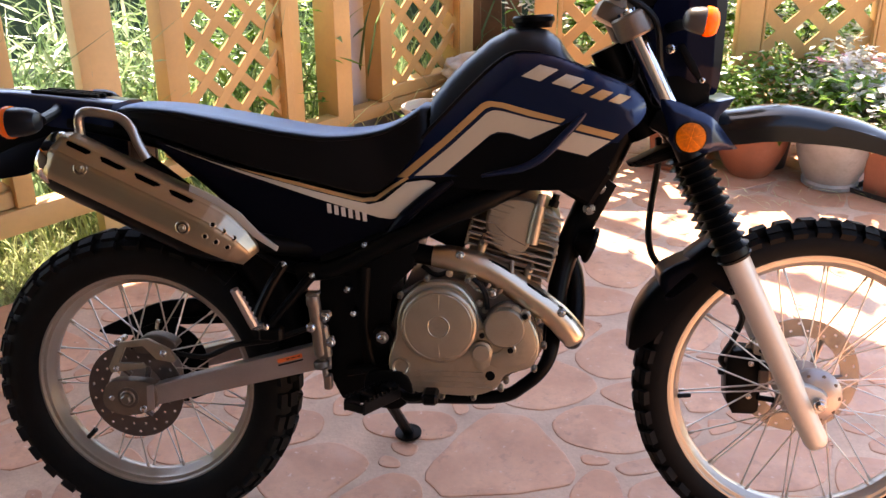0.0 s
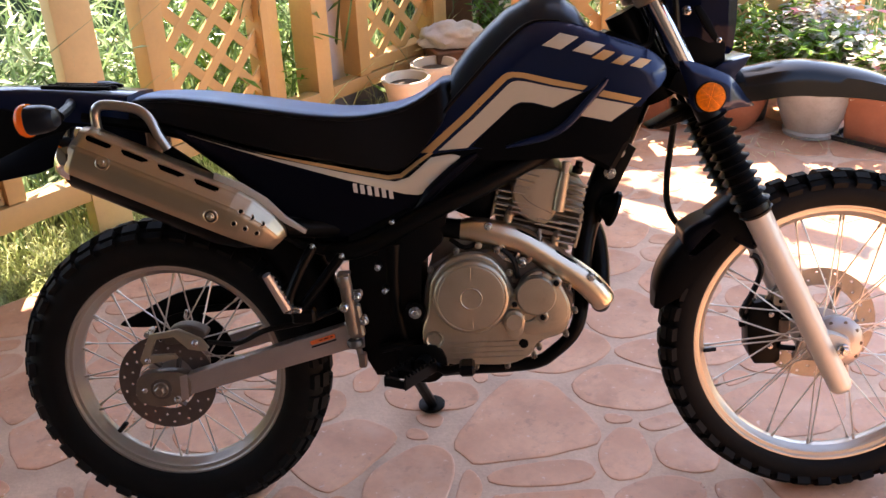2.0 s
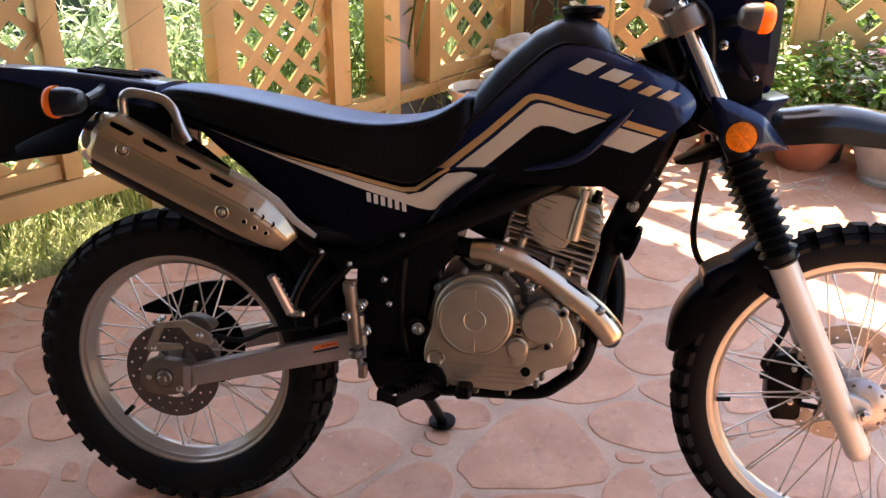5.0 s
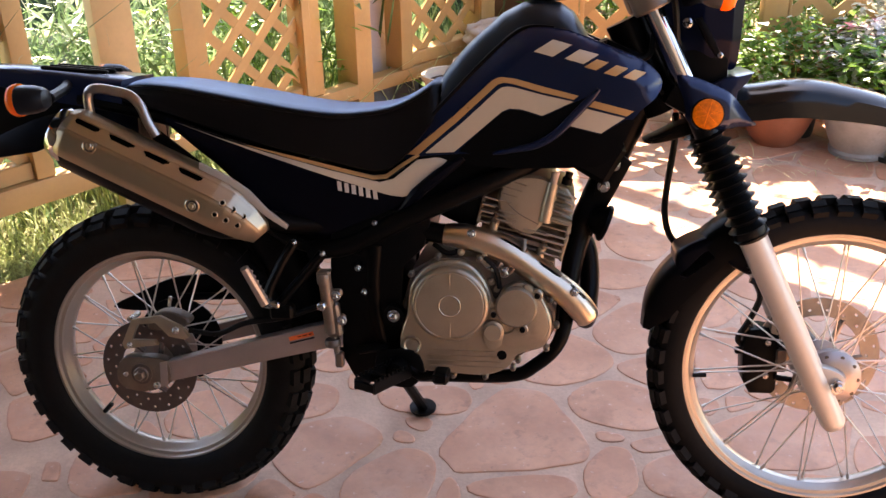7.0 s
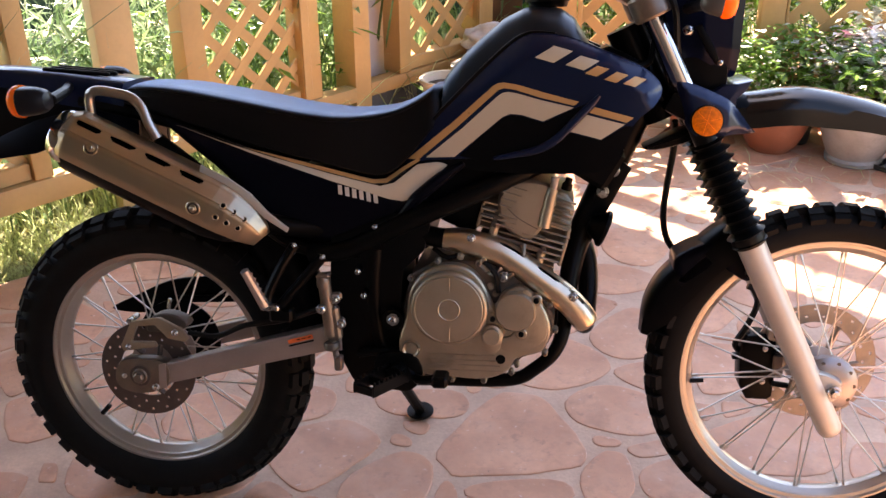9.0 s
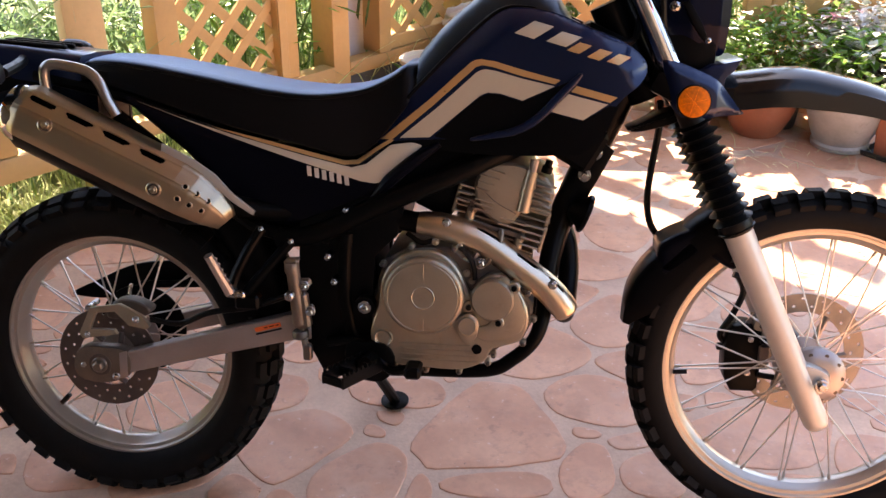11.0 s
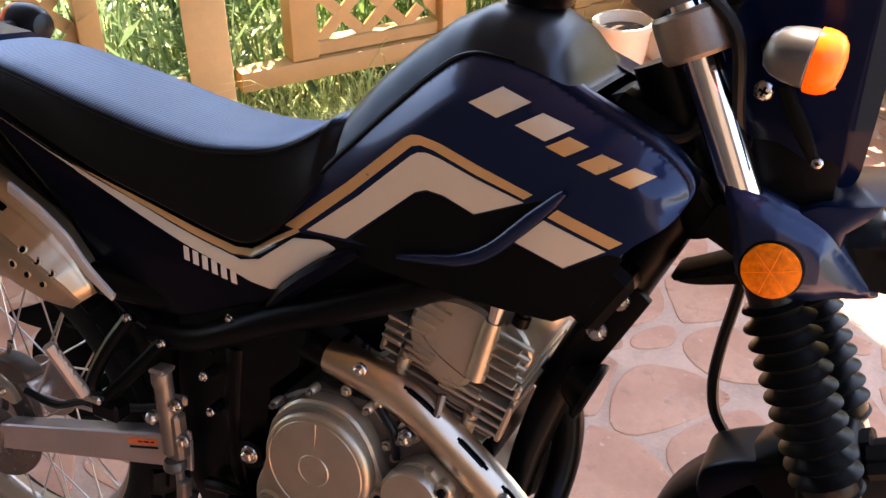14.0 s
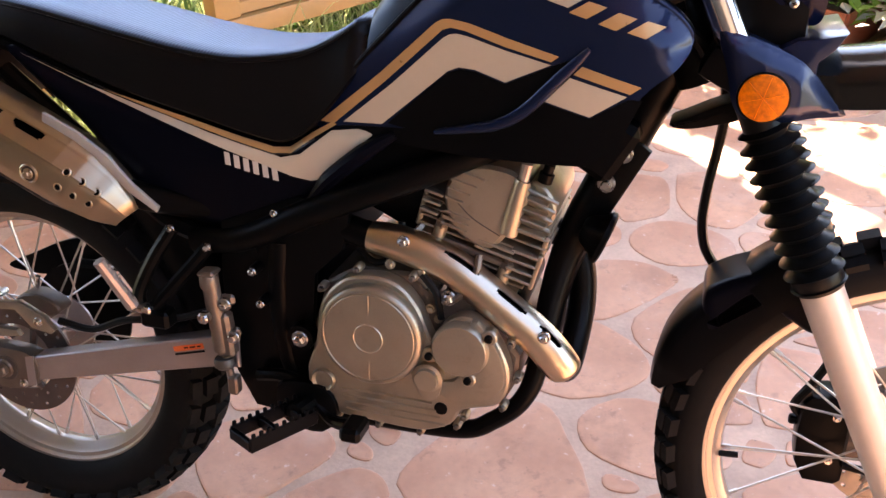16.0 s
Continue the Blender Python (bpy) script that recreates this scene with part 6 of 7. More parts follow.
part("fender_trim", prism([(1.100, 0.900), (1.120, 0.912), (1.145, 0.916), (1.172, 0.922), (1.162, 0.904), (1.146, 0.888), (1.144, 0.864), (1.115, 0.862)], -0.078, 0.078, 0.006), NAVY, bike, "navy flared trim under the headlight")
# lower mudguard that hugs the front tyre
rings = []
for k in range(25):
    a = radians(168 - 2.0 * k)
    ro = 0.366 + 0.012 * math.sin(math.pi * min(1, k / 14))
    ri = float(np.interp(k, (0, 3, 10, 24), (0.352, 0.325, 0.305, 0.300)))
    hw = float(np.interp(k, (0, 4, 24), (0.030, 0.048, 0.052)))
    c, s_ = math.cos(a), math.sin(a)
    prof = [(-1, ri), (-1, ro - 0.016), (-0.8, ro - 0.003), (0, ro), (0.8, ro - 0.003), (1, ro - 0.016), (1, ri), (0.92, ri), (0.92, ro - 0.018), (0, ro - 0.006), (-0.92, ro - 0.018), (-0.92, ri)]
    rings.append([Vector((1.36 + r * c, q * hw, 0.345 + r * s_)) for q, r in prof])
lf = part("fork_fender", rings_mesh(bmesh.new(), rings), PLASTIC, bike, "black plastic mudguard hugging the front tyre", 50)
part("fender_mount", prism(smooth_poly([(1.058, 0.574), (1.080, 0.596), (1.130, 0.619), (1.180, 0.645), (1.212, 0.644), (1.215, 0.58), (1.20, 0.54), (1.165, 0.555), (1.13, 0.575), (1.085, 0.530), (1.066, 0.525)], 6), -0.0505, 0.0505, 0.018, 6), NAVY_DARK, lf)
# front brake: caliper, hose
fc2 = part("front_caliper", prism([(1.216, 0.385), (1.226, 0.398), (1.250, 0.402), (1.283, 0.396), (1.287, 0.33), (1.284, 0.268), (1.275, 0.260), (1.232, 0.260), (1.216, 0.290), (1.213, 0.34)], 0.045, 0.100, 0.006), BLACK, bike, "black front brake caliper")
part("caliper_bracket", prism([(1.262, 0.42), (1.300, 0.43), (1.322, 0.36), (1.300, 0.30), (1.282, 0.34), (1.262, 0.385)], 0.066, 0.078, 0.003), CAST, fc2)
for x, z in ((1.279, 0.402), (1.296, 0.410)):
    # black disc painted in for the shaded bore of the ear
    part("bracket_hole_disc", lathe([(0.0042, 0), (0.0042, 0.0012), (0.001, 0.0013)], (x, 0.0395, z), (0, -1, 0), 10), BLACK, fc2)
part("bracket_ear", prism(smooth_poly([(1.266, 0.394), (1.270, 0.422), (1.292, 0.430), (1.306, 0.414), (1.304, 0.392)], 3), 0.040, 0.062, 0.003), CAST, fc2, "pale alloy caliper ear")
for z in (0.372, 0.300):
    part("caliper_pin", tube([(1.280, 0.040, z), (1.312, 0.040, z - 0.004)], 0.006, 10, smooth_path=False), BLACK, fc2)
    bolt((1.262, 0.044, z), 0.006, fc2)
part("pad_window", box((1.290, 0.052, 0.335), (0.022, 0.020, 0.050), None, 0.003), CAST_DARK, fc2)
part("caliper_port", lathe([(0.008, 0), (0.008, 0.010), (0.005, 0.012)], (1.214, 0.07, 0.345), (-1, 0, 0), 10), BLACK, fc2)
part("bleed_screw", tube([(1.235, 0.07, 0.392), (1.230, 0.07, 0.408)], 0.005, 8, smooth_path=False), STEEL, fc2)
part("brake_hose", tube([(1.220, 0.06, 0.500), (1.233, 0.06, 0.492), (1.242, 0.06, 0.462), (1.225, 0.06, 0.415), (1.205, 0.06, 0.375), (1.222, 0.07, 0.352)], 0.0065, 8), HOSE, fc2)
part("brake_hose", tube([(1.052, 0.03, 0.835), (1.056, 0.050, 0.785), (1.052, 0.060, 0.735), (1.047, 0.062, 0.690), (1.045, 0.064, 0.640), (1.052, 0.066, 0.600), (1.068, 0.068, 0.573), (1.088, 0.068, 0.556)], 0.0068, 8), HOSE, bike, "black hose looping to the mudguard")
part("horn_guard", prism(smooth_poly([(0.990, 0.790), (1.010, 0.802), (1.060, 0.826), (1.082, 0.822), (1.078, 0.806), (1.045, 0.794), (1.010, 0.786)], 4), -0.030, 0.030, 0.006), PLASTIC, bike, "small black plastic deflector")

# ---- garden ----
def blades(count, place, height, width, bend, seed, stiff=0.5):
    """Many single grass blades: tapered, bent strips of three segments."""
    rng = np.random.default_rng(seed)
    verts, faces = [], []
    for _ in range(count):
        x, y, z = place(rng)
        h = height[0] + (height[1] - height[0]) * rng.random()
        w = width * (0.6 + 0.8 * rng.random())
        a = rng.random() * 2 * math.pi
        lean = bend * (0.2 + rng.random()) * h
        dx, dy = math.cos(a), math.sin(a)
        b = rng.random() * math.pi
        px, py = math.cos(b) * w, math.sin(b) * w
        k = len(verts)
        for f, ww in ((0, 0.7), (0.4, 1.0), (0.75, 0.7)):
            q = lean * f * f
            zz = z + h * (f - 0.35 * bend * f * f)
            verts += [(x + dx * q - px * ww, y + dy * q - py * ww, zz), (x + dx * q + px * ww, y + dy * q + py * ww, zz)]
        verts.append((x + dx * lean, y + dy * lean, z + h * (1 - 0.35 * bend)))
        faces += [(k, k + 1, k + 3, k + 2), (k + 2, k + 3, k + 5, k + 4), (k + 4, k + 5, k + 6)]
    me = bpy.data.meshes.new("blades")
    me.from_pydata(verts, [], faces)
    return me


FU, FN = Vector((math.cos(radians(FENCE_TURN)), math.sin(radians(FENCE_TURN)))), Vector((-math.sin(radians(FENCE_TURN)), math.cos(radians(FENCE_TURN))))


def along_fence(s, d):
    p = Vector((FENCE_A.x, FENCE_A.y)) + FU * s + FN * d
    return p.x, p.y


def strip(s0, s1, d0, d1):
    def f(rng):
        x, y = along_fence(s0 + (s1 - s0) * rng.random(), d0 + (d1 - d0) * rng.random())
        return x, y, -0.04
    return f


def near_grass(rng):
    while True:
        x, y = along_fence(-1.6 + 3.1 * rng.random(), -0.62 + 0.75 * rng.random())
        if edge_distance(EDGE, x, y)[0] < 0.0:
            return x, y, -0.045


def stuff(name, me, material, label):
    me.materials.append(material)
    return tagged(new(name, me), label, "grass", kind="stuff")


stuff("lawn_grass", blades(9000, near_grass, (0.03, 0.11), 0.0022, 0.9, 1), GRASS, "short bright lawn grass at the edge of the paving")
stuff("lawn_grass", blades(14000, strip(-2.6, 3.0, 0.05, 1.6), (0.06, 0.26), 0.003, 0.8, 2), GRASS, "long sunlit grass behind the fence")
stuff("weeds", blades(1700, strip(-2.6, 2.2, 0.12, 1.3), (0.30, 1.10), 0.0055, 0.55, 3), WEEDS, "tall bright weeds behind the lattice fence")
stuff("weeds", blades(60, strip(-0.1, 1.6, -0.16, 0.06), (0.25, 0.55), 0.0022, 1.2, 4), GRASS, "thin grass stems leaning through the fence")
stuff("straw", blades(60, lambda r: (1.45 + 0.8 * r.random(), 1.75 + 0.3 * r.random(), 0.0), (0.03, 0.12), 0.0011, 2.4, 6), GRASS, "dry grass stems strewn on the paving before the pots")
stuff("weeds", blades(1500, lambda r: (0.8 + 3.0 * r.random(), 2.9 + 1.2 * r.random(), -0.04), (0.2, 0.9), 0.006, 0.6, 5), WEEDS, "weeds behind the far lattice fence")


def leaves(count, centre, spread, size, seed, droop=0.3, shape=0.5):
    """Many separate folded leaves in an uneven clump."""
    rng = np.random.default_rng(seed)
    verts, faces = [], []
    lumps = [(rng.normal(0, 0.45, 3)) for _ in range(7)]
    for _ in range(count):
        l_ = lumps[rng.integers(7)]
        d = rng.normal(0, 0.33, 3) + l_
        c = Vector((centre[0] + d[0] * spread[0], centre[1] + d[1] * spread[1], max(centre[2] - spread[2] * 0.9, centre[2] + d[2] * spread[2])))
        a, t = rng.random() * 2 * math.pi, (rng.random() - 0.35) * 1.2
        f = Vector((math.cos(a) * math.cos(t), math.sin(a) * math.cos(t), math.sin(t) - droop))
        f.normalize()
        s_ = f.cross(Vector((0, 0, 1))).normalized()
        up = s_.cross(f)
        L = size * (0.6 + 0.8 * rng.random())
        w = L * shape
        k = len(verts)
        verts += [tuple(c), tuple(c + f * L * 0.5 + s_ * w * 0.5 + up * w * 0.15), tuple(c + f * L), tuple(c + f * L * 0.5 - s_ * w * 0.5 + up * w * 0.15), tuple(c + f * L * 0.5 - up * w * 0.05)]
        faces += [(k, k + 1, k + 4), (k + 1, k + 2, k + 4), (k + 2, k + 3, k + 4), (k + 3, k, k + 4)]
    me = bpy.data.meshes.new("leaves")
    me.from_pydata(verts, [], faces)
    return me


def plant(name, centre, spread, label, kinds, stems=5, seed=0, base=None):
    """A plant of stems, leaves and flowers; kinds: (part name, material, count, size, seed)."""
    ob = new(name)
    b = Vector(base or (centre[0], centre[1], centre[2] - spread[2]))
    ob.location = b
    tagged(ob, label, "plant", "garden plants")
    rng = np.random.default_rng(seed + 50)
    bm = bmesh.new()
    for _ in range(stems):
        e = Vector((centre[0] + rng.normal(0, 0.5) * spread[0], centre[1] + rng.normal(0, 0.5) * spread[1], centre[2] + rng.random() * spread[2] * 0.6)) - b
        tube([(rng.normal(0, 0.01), rng.normal(0, 0.01), 0), e * 0.5 + Vector((rng.normal(0, 0.02), rng.normal(0, 0.02), 0)), e], [0.004, 0.003, 0.002], 5, 3, bm)
    part("stem", bm, LEAF, ob)
    for nm, mt, cnt, size, sd, shp in kinds:
        me = leaves(cnt, Vector(centre) - b, spread, size, sd, shape=shp)
        me.materials.append(mt)
        o = tagged(new(nm, me), kind="stuff")
        o.parent = ob
    return ob


def round_pot(name, x, y, z, r_base, r_top, h, material, label, lip=0.012, belly=0.0):
    prof = [(r_base * 0.96, 0), (r_base, 0.008)]
    for k in range(1, 9):
        f = k / 9
        prof.append((r_base + (r_top - r_base) * f + belly * math.sin(math.pi * f), h * f))
    prof += [(r_top + lip, h * 0.90), (r_top + lip, h), (r_top - 0.004, h), (r_top - 0.014, h * 0.78)]
    prof = sorted(prof[:-4], key=lambda p: p[1]) + prof[-4:]
    ob = link(name, lathe(prof, (0, 0, 0), (0, 0, 1), 40), material)
    ob.location = (x, y, z)
    tagged(ob, label, "flower pot", "flower pots")
    part("soil", lathe([(r_top - 0.012, h * 0.80), (r_top * 0.8, h * 0.815), (r_top * 0.5, h * 0.81), (r_top * 0.25, h * 0.825), (0.001, h * 0.82)], (0, 0, 0), (0, 0, 1), 24), SOIL, ob, "dark potting soil")
    return ob


def trough(name, x, y, w, d, h, turn, material, label):
    bm = bmesh.new()
    lo, hi = 0.86, 1.0
    rings = [[(sx * w / 2 * k, sy * d / 2 * k, z) for sx, sy in ((-1, -1), (1, -1), (1, 1), (-1, 1))] for k, z in
             ((lo, 0), (lo + 0.02, 0.004), (0.965, h * 0.80), (1.03, h * 0.80), (1.04, h), (0.97, h), (0.93, h * 0.85))]
    rings_mesh(bm, rings)
    bmesh.ops.bevel(bm, geom=[e for e in bm.edges if abs(e.verts[0].co.z - e.verts[1].co.z) > h * 0.1], offset=0.010, segments=2, affect="EDGES")
    ob = link(name, bm, material)
    ob.matrix_world = pose(x, y, 0.005, 0, 0, turn)
    tagged(ob, label, "planter", "flower pots")
    part("soil", box((0, 0, h * 0.86), (w * 0.93, d * 0.93, 0.01)), SOIL, ob, "dark potting soil")
    return ob


# broad-leaved weeds among the tall grass behind the fence
for k, (sf, df, zc, n_l, sz, mt) in enumerate(((-0.7, 0.5, 0.35, 900, 0.10, WEEDS), (0.15, 0.55, 0.45, 1100, 0.10, WEEDS), (0.75, 0.45, 0.30, 900, 0.11, LEAF), (1.3, 0.6, 0.45, 800, 0.10, WEEDS), (-1.5, 0.7, 0.5, 900, 0.11, LEAF))):
    stuff("weeds", leaves(n_l, (*along_fence(sf, df), zc), (0.45, 0.40, 0.35), sz, 300 + k, 0.35, 0.22), mt, "broad-leaved green weeds behind the lattice fence")

# pots in front of the far lattice
wp = round_pot("flower_pot", 1.962, 2.005, 0, 0.088, 0.146, 0.275, GLAZE, "round white glazed flower pot with grey stains", 0.014, 0.022)
part("foot_ring", lathe([(0.085, 0.0), (0.105, 0.004), (0.108, 0.020), (0.100, 0.034), (0.092, 0.036)], (0, 0, 0), (0, 0, 1), 40), GLAZE, wp)
round_pot("flower_pot", 1.675, 2.125, 0, 0.085, 0.142, 0.20, TERRA, "round terracotta bowl with a green plant", 0.010, 0.018)
round_pot("flower_pot", 1.78, 2.20, 0, 0.055, 0.070, 0.14, DARK_POT, "small black plastic flower pot", 0.006)
trough("planter_box", 2.185, 1.905, 0.215, 0.20, 0.20, -46, PALE_TERRA, "square terracotta planter box")
trough("planter_box", 1.435, 2.325, 0.40, 0.17, 0.17, 62, TERRA, "long terracotta planter trough on the paving")
pk = round_pot("flower_pot", 2.02, 2.255, 0, 0.10, 0.165, 0.33, PINK_POT, "wide pink flower pot with a fluted rim behind the white pot", 0.010)
for k in range(18):
    a = 2 * math.pi * k / 18
    part("rim_flute", lathe([(0.012, 0), (0.022, 0.012), (0.026, 0.030), (0.022, 0.034), (0.012, 0.030)], (0.166 * math.cos(a), 0.166 * math.sin(a), 0.300), (0, 0, 1), 12), PINK_POT, pk)
plant("flowering_plant", (1.962, 2.005, 0.33), (0.16, 0.13, 0.09), "pale silver-leaved plant with white flowers in a white pot",
      [("foliage", PALE_LEAF, 420, 0.045, 11, 0.6), ("foliage", LEAF, 520, 0.06, 12, 0.5), ("blossom", PETAL, 330, 0.034, 13, 0.8)], 7, 1, (1.962, 2.005, 0.24))
plant("flowering_plant", (1.675, 2.135, 0.31), (0.15, 0.13, 0.13), "bushy green plant in a terracotta bowl",
      [("foliage", LEAF, 900, 0.045, 21, 0.45), ("blossom", PETAL, 130, 0.028, 22, 0.8)], 7, 2, (1.675, 2.125, 0.17))
plant("flowering_plant", (2.185, 1.915, 0.27), (0.15, 0.13, 0.10), "green and white leaved plant in a square planter",
      [("foliage", PALE_LEAF, 320, 0.05, 31, 0.6), ("foliage", LEAF, 420, 0.05, 32, 0.5), ("blossom", PETAL, 160, 0.032, 34, 0.8), ("blossom", PINK_PETAL, 60, 0.035, 33, 0.8)], 7, 3, (2.185, 1.905, 0.17))
plant("flowering_plant", (1.435, 2.325, 0.25), (0.13, 0.17, 0.10), "green leafy plant in a terracotta trough",
      [("foliage", LEAF, 700, 0.06, 41, 0.5), ("foliage", PALE_LEAF, 160, 0.05, 42, 0.6)], 6, 4, (1.435, 2.325, 0.14))
plant("flowering_plant", (2.02, 2.255, 0.37), (0.17, 0.12, 0.08), "white-flowering plant in a wide pink pot",
      [("foliage", LEAF, 620, 0.05, 51, 0.5), ("foliage", PALE_LEAF, 300, 0.045, 52, 0.6), ("blossom", PETAL, 330, 0.034, 53, 0.8), ("blossom", PINK_PETAL, 36, 0.045, 54, 0.8)], 9, 5, (2.02, 2.255, 0.28))
plant("garden_shrub", (1.42, 2.78, 0.52), (0.30, 0.25, 0.32), "pale leafy shrub behind the far fence",
      [("foliage", LEAF, 900, 0.06, 61, 0.5), ("foliage", PALE_LEAF, 500, 0.05, 62, 0.6)], 9, 6, (1.42, 2.78, -0.04))
plant("garden_shrub", (2.05, 2.92, 0.55), (0.55, 0.25, 0.35), "pale leafy shrub behind the far lattice",
      [("foliage", LEAF, 900, 0.06, 71, 0.5), ("foliage", PALE_LEAF, 900, 0.055, 72, 0.6), ("blossom", PETAL, 200, 0.03, 73, 0.8)], 9, 7, (2.05, 2.92, -0.04))
plant("garden_shrub", (0.98, 2.82, 0.5), (0.22, 0.2, 0.3), "leafy shrub behind the corner of the fence",
      [("foliage", LEAF, 600, 0.06, 81, 0.5), ("foliage", PALE_LEAF, 400, 0.05, 82, 0.6), ("blossom", PINK_PETAL, 40, 0.035, 83, 0.8)], 7, 8, (0.98, 2.82, -0.04))
for w_, d_, x_, y_, t_ in ((0.26, 0.245, 2.185, 1.905, -46), (0.46, 0.22, 1.435, 2.325, 62)):
    tray = bmesh.new()
    rings_mesh(tray, [[(sx * w_ / 2 * k, sy * d_ / 2 * k, z) for sx, sy in ((-1, -1), (1, -1), (1, 1), (-1, 1))] for k, z in ((0.94, 0.0), (1.0, 0.022), (0.97, 0.022), (0.91, 0.004))])
    tray = tagged(link("plant_tray", tray, DARK_POT if w_ < 0.3 else TERRA), "shallow plastic tray under a planter box", "tray", "planter trays")
    tray.matrix_world = pose(x_, y_, 0.001, 0, 0, t_)
# pots under the corner panel
round_pot("flower_pot", 0.325, 2.415, 0, 0.075, 0.100, 0.185, CREAM_POT, "round cream plastic flower pot with dark soil", 0.008)
round_pot("flower_pot", 0.44, 2.61, 0, 0.075, 0.100, 0.185, CREAM_POT, "round cream plastic flower pot in the corner", 0.008)
rng_ = np.random.default_rng(9)
bm = bmesh.new()
bmesh.ops.create_icosphere(bm, subdivisions=4, radius=1)
for v in bm.verts:
    k = 1 + 0.30 * noise.noise(v.co * 2.3) + 0.14 * noise.noise(v.co * 6.0)
    v.co = Vector((v.co.x * 0.15 * k, v.co.y * 0.11 * k, max(-0.03, v.co.z * 0.07 * k)))
cl = tagged(link("cloth", bm, CLOTH, smooth=80), "crumpled white cloth on a brown box", "cloth")
cl.location = (0.52, 2.84, 0.235)
bx = tagged(link("wooden_box", box((0, 0, 0.10), (0.42, 0.30, 0.20), None, 0.006), WOOD_RED), "low reddish brown wooden box in the corner", "box")
bx.matrix_world = pose(0.60, 2.90, 0, 0, 0, 20)
round_pot("flower_pot", 0.72, 3.20, 0, 0.08, 0.12, 0.17, TERRA, "terracotta flower pot in the corner", 0.010)
plant("flowering_plant", (0.72, 3.20, 0.24), (0.12, 0.1, 0.10), "small green plant in a terracotta pot", [("foliage", LEAF, 260, 0.05, 91, 0.5)], 4, 9, (0.72, 3.20, 0.14))

# an unseen tree, added beyond the fence to break up sunlight on the paving
tree = new("dapple_tree")
tagged(tree, "unseen leafy tree added beyond the far fence to dapple sunlight", "tree")
tb = Vector((2.6, 5.4, -0.04))
tree.location = tb
bm = tube([(0, 0, 0), (0.05, -0.05, 1.2), (-0.15, -0.2, 2.4), (-0.35, -0.5, 3.6)], [0.12, 0.10, 0.08, 0.04], 12, 6)
for e in ((-1.2, -1.0, 3.7), (-0.5, -1.6, 3.6), (0.9, -0.6, 3.9), (0.2, 0.6, 4.2), (-1.6, -0.1, 3.9)):
    tube([(-0.15, -0.2, 2.4), (e[0] * 0.5, e[1] * 0.5, 3.1), e], [0.05, 0.035, 0.012], 8, 5, bm)
part("trunk", bm, BARK, tree)
me = leaves(290, Vector((-1.3, -1.3, 3.8)), (1.0, 0.75, 0.40), 0.085, 101, shape=0.55)
me.materials.append(LEAF)
o = tagged(new("crown", me), kind="stuff")
o.parent = tree

# ---- paving stones: rounded irregular slabs, each its own piece ----
# (x, y, half length, half width) of the slabs that stand out
BIG_SLABS = [(0.748, 0.225, 0.187, 0.14), (0.522, 0.353, 0.216, 0.075), (0.991, 0.362, 0.147, 0.101), (0.866, 0.559, 0.128, 0.098), (1.032, 0.703, 0.118, 0.14), (0.777, 0.057, 0.111, 0.05), (0.335, 0.154, 0.131, 0.117),
             (0.455, 0.052, 0.113, 0.14), (1.02, -0.042, 0.084, 0.078), (1.097, 0.122, 0.069, 0.063), (0.782, -0.056, 0.1, 0.061), (0.966, 0.109, 0.06, 0.089), (0.263, 0.504, 0.07, 0.053), (0.239, 0.326, 0.059, 0.065)]
FAR_SLABS = [(1.005, 1.012, 0.137, 0.084), (0.895, 1.201, 0.083, 0.089), (1.08, 1.229, 0.105, 0.103), (0.891, 0.816, 0.098, 0.112), (1.296, 0.566, 0.128, 0.093), (1.353, 0.267, 0.147, 0.121), (1.249, 0.856, 0.108, 0.112), (-0.395, 0.25, 0.128, 0.103),
             (-0.2, 0.072, 0.108, 0.112), (-0.002, 0.238, 0.098, 0.093), (-0.177, 0.464, 0.128, 0.093), (-0.59, 0.429, 0.118, 0.103), (0.065, 0.042, 0.098, 0.093), (0.629, 0.608, 0.128, 0.093)]
CHIPS = [(0.508, 0.433, 0.038, 0.017), (0.963, 0.243, 0.04, 0.024), (1.061, 0.219, 0.049, 0.032), (0.606, 0.019, 0.029, 0.061), (0.518, 0.261, 0.034, 0.03), (0.262, 0.424, 0.034, 0.019), (1.068, 0.894, 0.026, 0.026)]
rng_ = np.random.default_rng(4)
slabs = [np.array(s) for s in BIG_SLABS + FAR_SLABS + CHIPS]


def reach(s, n_):
    """How far a slab reaches from its middle along n_."""
    return 1 / math.sqrt((n_[0] / s[2]) ** 2 + (n_[1] / s[3]) ** 2)


for tries in range(9500):
    chip = tries > 6000
    a_ = rng_.uniform(0.03, 0.055) if chip else rng_.uniform(0.10, 0.18)
    s = np.array((rng_.uniform(-2.4, 4.0), rng_.uniform(-2.85, 4.1), a_, a_ * rng_.uniform(0.65, 0.95)))
    if edge_distance(EDGE, s[0], s[1])[0] < 0.06:
        continue
    ok = True
    for o in slabs:
        d = o[:2] - s[:2]
        if abs(d[0]) > 0.45 or abs(d[1]) > 0.45:
            continue
        g = float(np.hypot(*d))
        if g < 0.45 and g < (reach(s, d / g) + reach(o, d / g)) * (0.86 if chip else 0.90):
            ok = False
            break
    if ok:
        slabs.append(s)
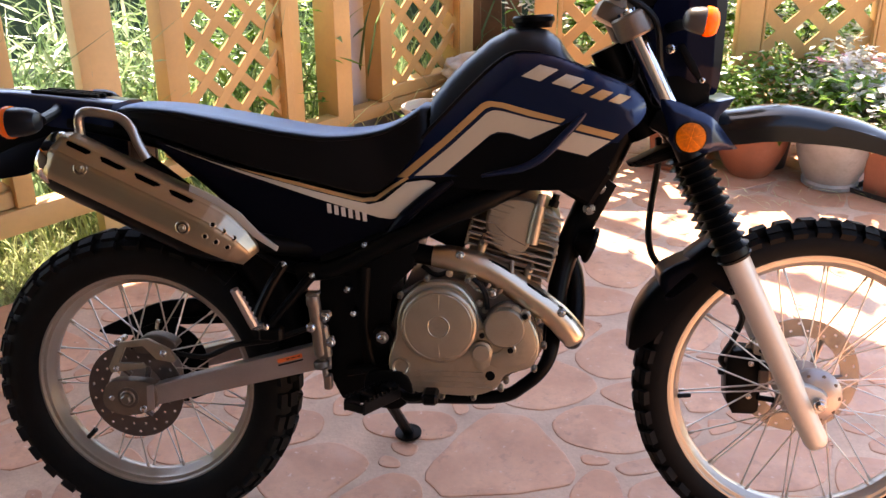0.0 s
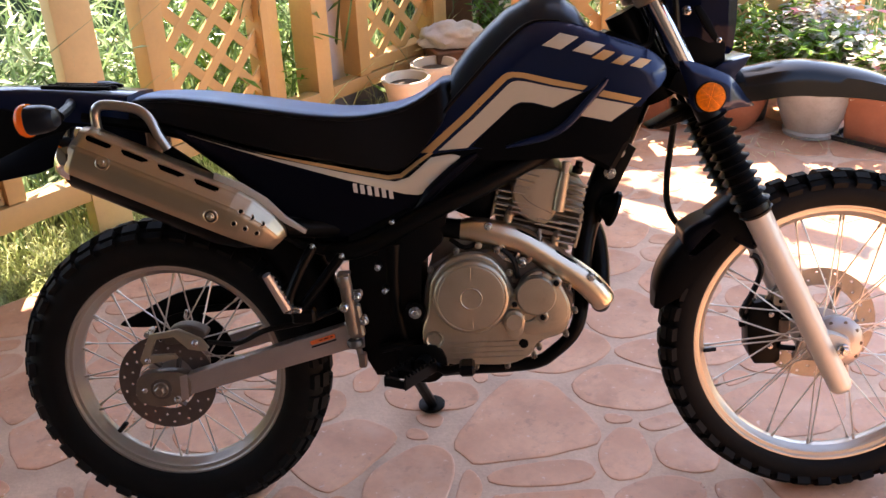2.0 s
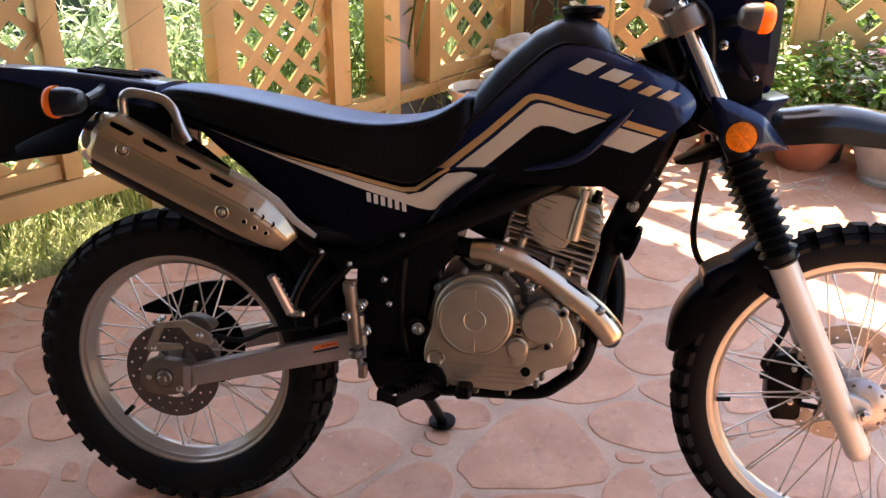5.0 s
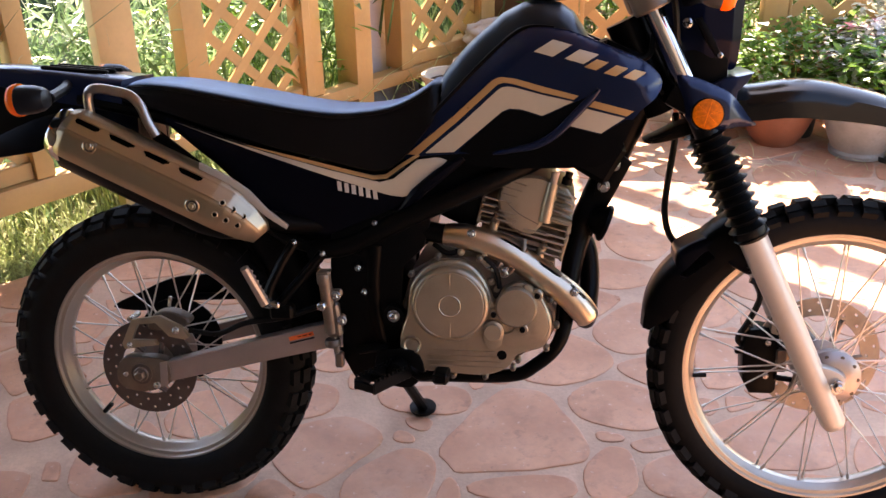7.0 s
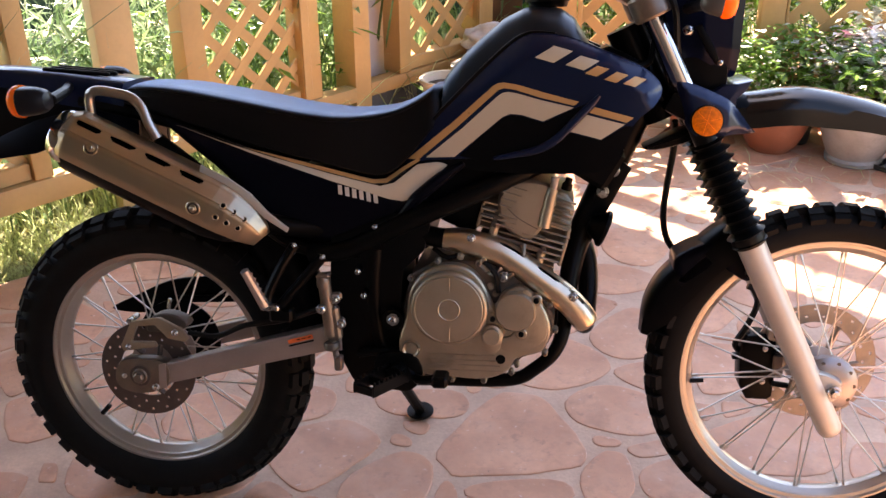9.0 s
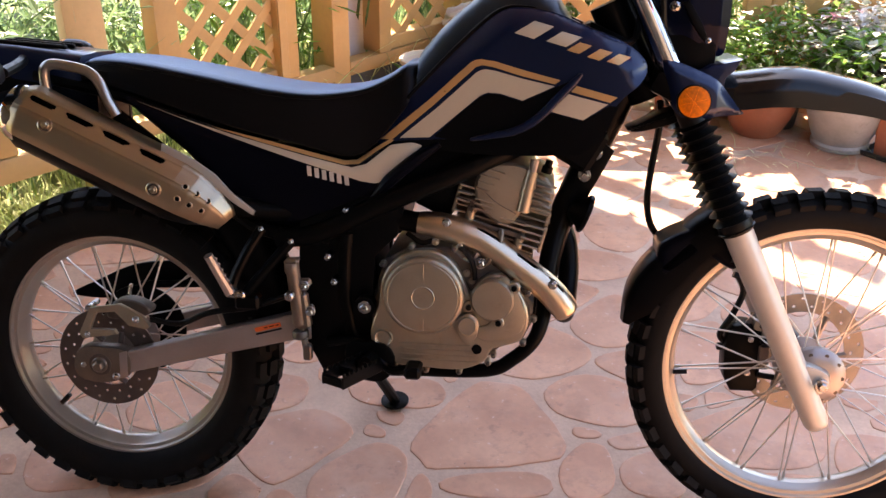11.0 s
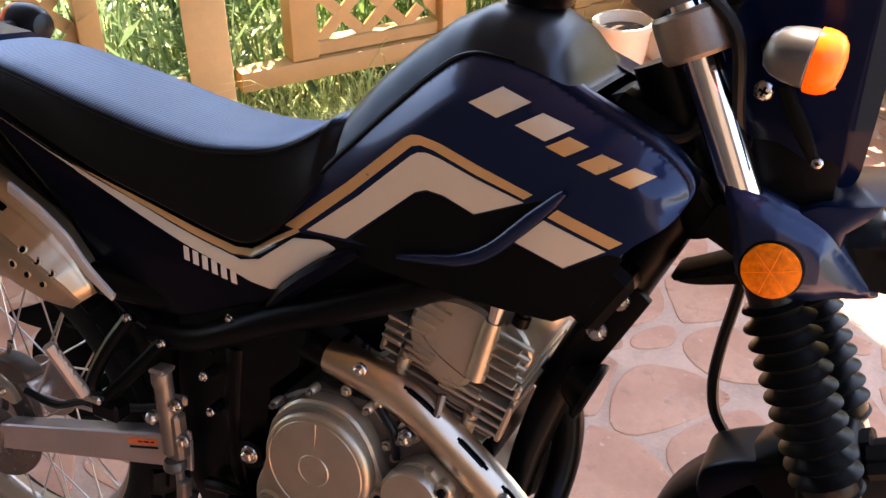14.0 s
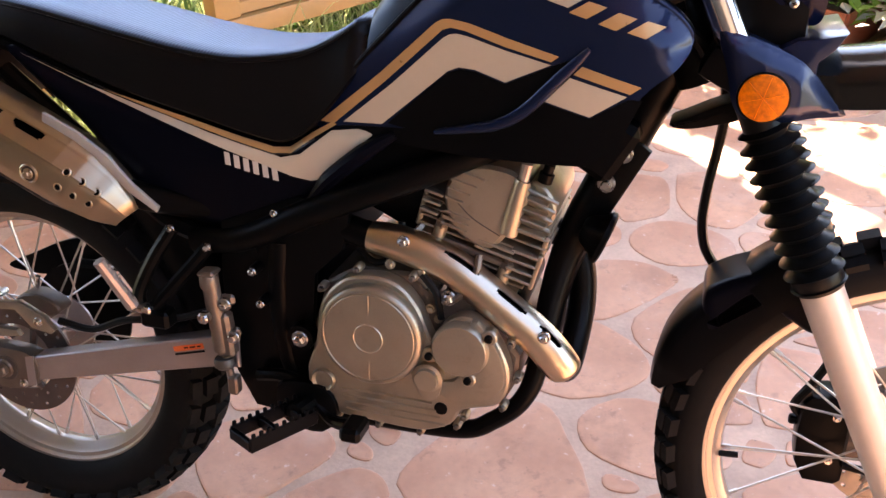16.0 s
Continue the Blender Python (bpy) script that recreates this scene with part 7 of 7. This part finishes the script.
# the slabs nearest to the motorcycle are pieces of their own, the rest is one joined sheet of slabs
slabs.sort(key=lambda s: float(np.hypot(s[0] - 0.6, s[1] - 0.55)))
rest = bmesh.new()
made = 0
for i, s in enumerate(slabs):
    c = s[:2]
    cell = [c + np.array((s[2] * math.copysign(abs(math.cos(a)) ** 0.72, math.cos(a)), s[3] * math.copysign(abs(math.sin(a)) ** 0.72, math.sin(a)))) * 1.34
            for a in (2 * math.pi * k / 20 for k in range(24))]
    cuts = []
    for j, o in enumerate(slabs):
        d = o[:2] - c
        if abs(d[0]) > 1.1 or abs(d[1]) > 1.1:
            continue
        g = float(np.hypot(*d))
        if j != i and g < 1.1:
            ri, rj = reach(s, d / g), reach(o, d / g)
            cuts.append((c + d * ri / (ri + rj), d / g))
    ed, near = edge_distance(EDGE, c[0], c[1])
    if ed < 0.4:
        cuts.append((near, (near - c) / max(1e-6, np.hypot(*(near - c)))))
    joint = 0.0062 + 0.0026 * math.sin(i * 3.7)
    for mid, n_ in cuts:
        out = []
        for k in range(len(cell)):
            a, b = cell[k], cell[(k + 1) % len(cell)]
            da, db = (a - mid) @ n_ + joint, (b - mid) @ n_ + joint
            if da <= 0:
                out.append(a)
            if (da <= 0) != (db <= 0):
                out.append(a + (b - a) * (da / (da - db)))
        cell = out
        if len(cell) < 3:
            break
    if len(cell) < 3:
        continue
    clean = [q for k, q in enumerate(cell) if np.hypot(*(q - cell[k - 1])) > 0.012]
    if len(clean) < 3:
        continue
    for f in (0.25, 0.25) if made < 220 else (0.25,):
        clean = [q for k in range(len(clean)) for q in (clean[k] * (1 - f) + clean[(k + 1) % len(clean)] * f, clean[k] * f + clean[(k + 1) % len(clean)] * (1 - f))]
    c0 = sum(clean) / len(clean)
    if min(np.hypot(*(q - c0)) for q in clean) < 0.016:
        continue
    wob = [q + (q - c0) * 0.07 * noise.noise(Vector((q[0] * 11, q[1] * 11, i))) for q in clean]
    wob.sort(key=lambda q: math.atan2(q[1] - c0[1], q[0] - c0[0]))
    tilt = rng_.normal(0, 0.0015, 2)
    single = made < 300
    made += 1
    bm = bmesh.new() if single else rest
    rows = []
    for inset, z in ((0.0, -0.012), (0.0008, -0.0022), (0.0022, -0.0006), (0.006, 0.0)):
        row = []
        for q in wob:
            d = q - c0
            r = q - d / max(1e-6, np.hypot(*d)) * inset
            row.append((r[0] - (c0[0] if single else 0), r[1] - (c0[1] if single else 0), z + (tilt @ d if z > -0.01 else 0)))
        rows.append(row)
    rings_mesh(bm, rows)
    if single:
        ob = link("paving_stone", bm, STONE, terrace, smooth=5)
        ob.location = (c0[0], c0[1], 0)
tagged(link("paving", rest, STONE_REST, terrace, smooth=5), "further pink stone slabs of the terrace floor", kind="stuff")
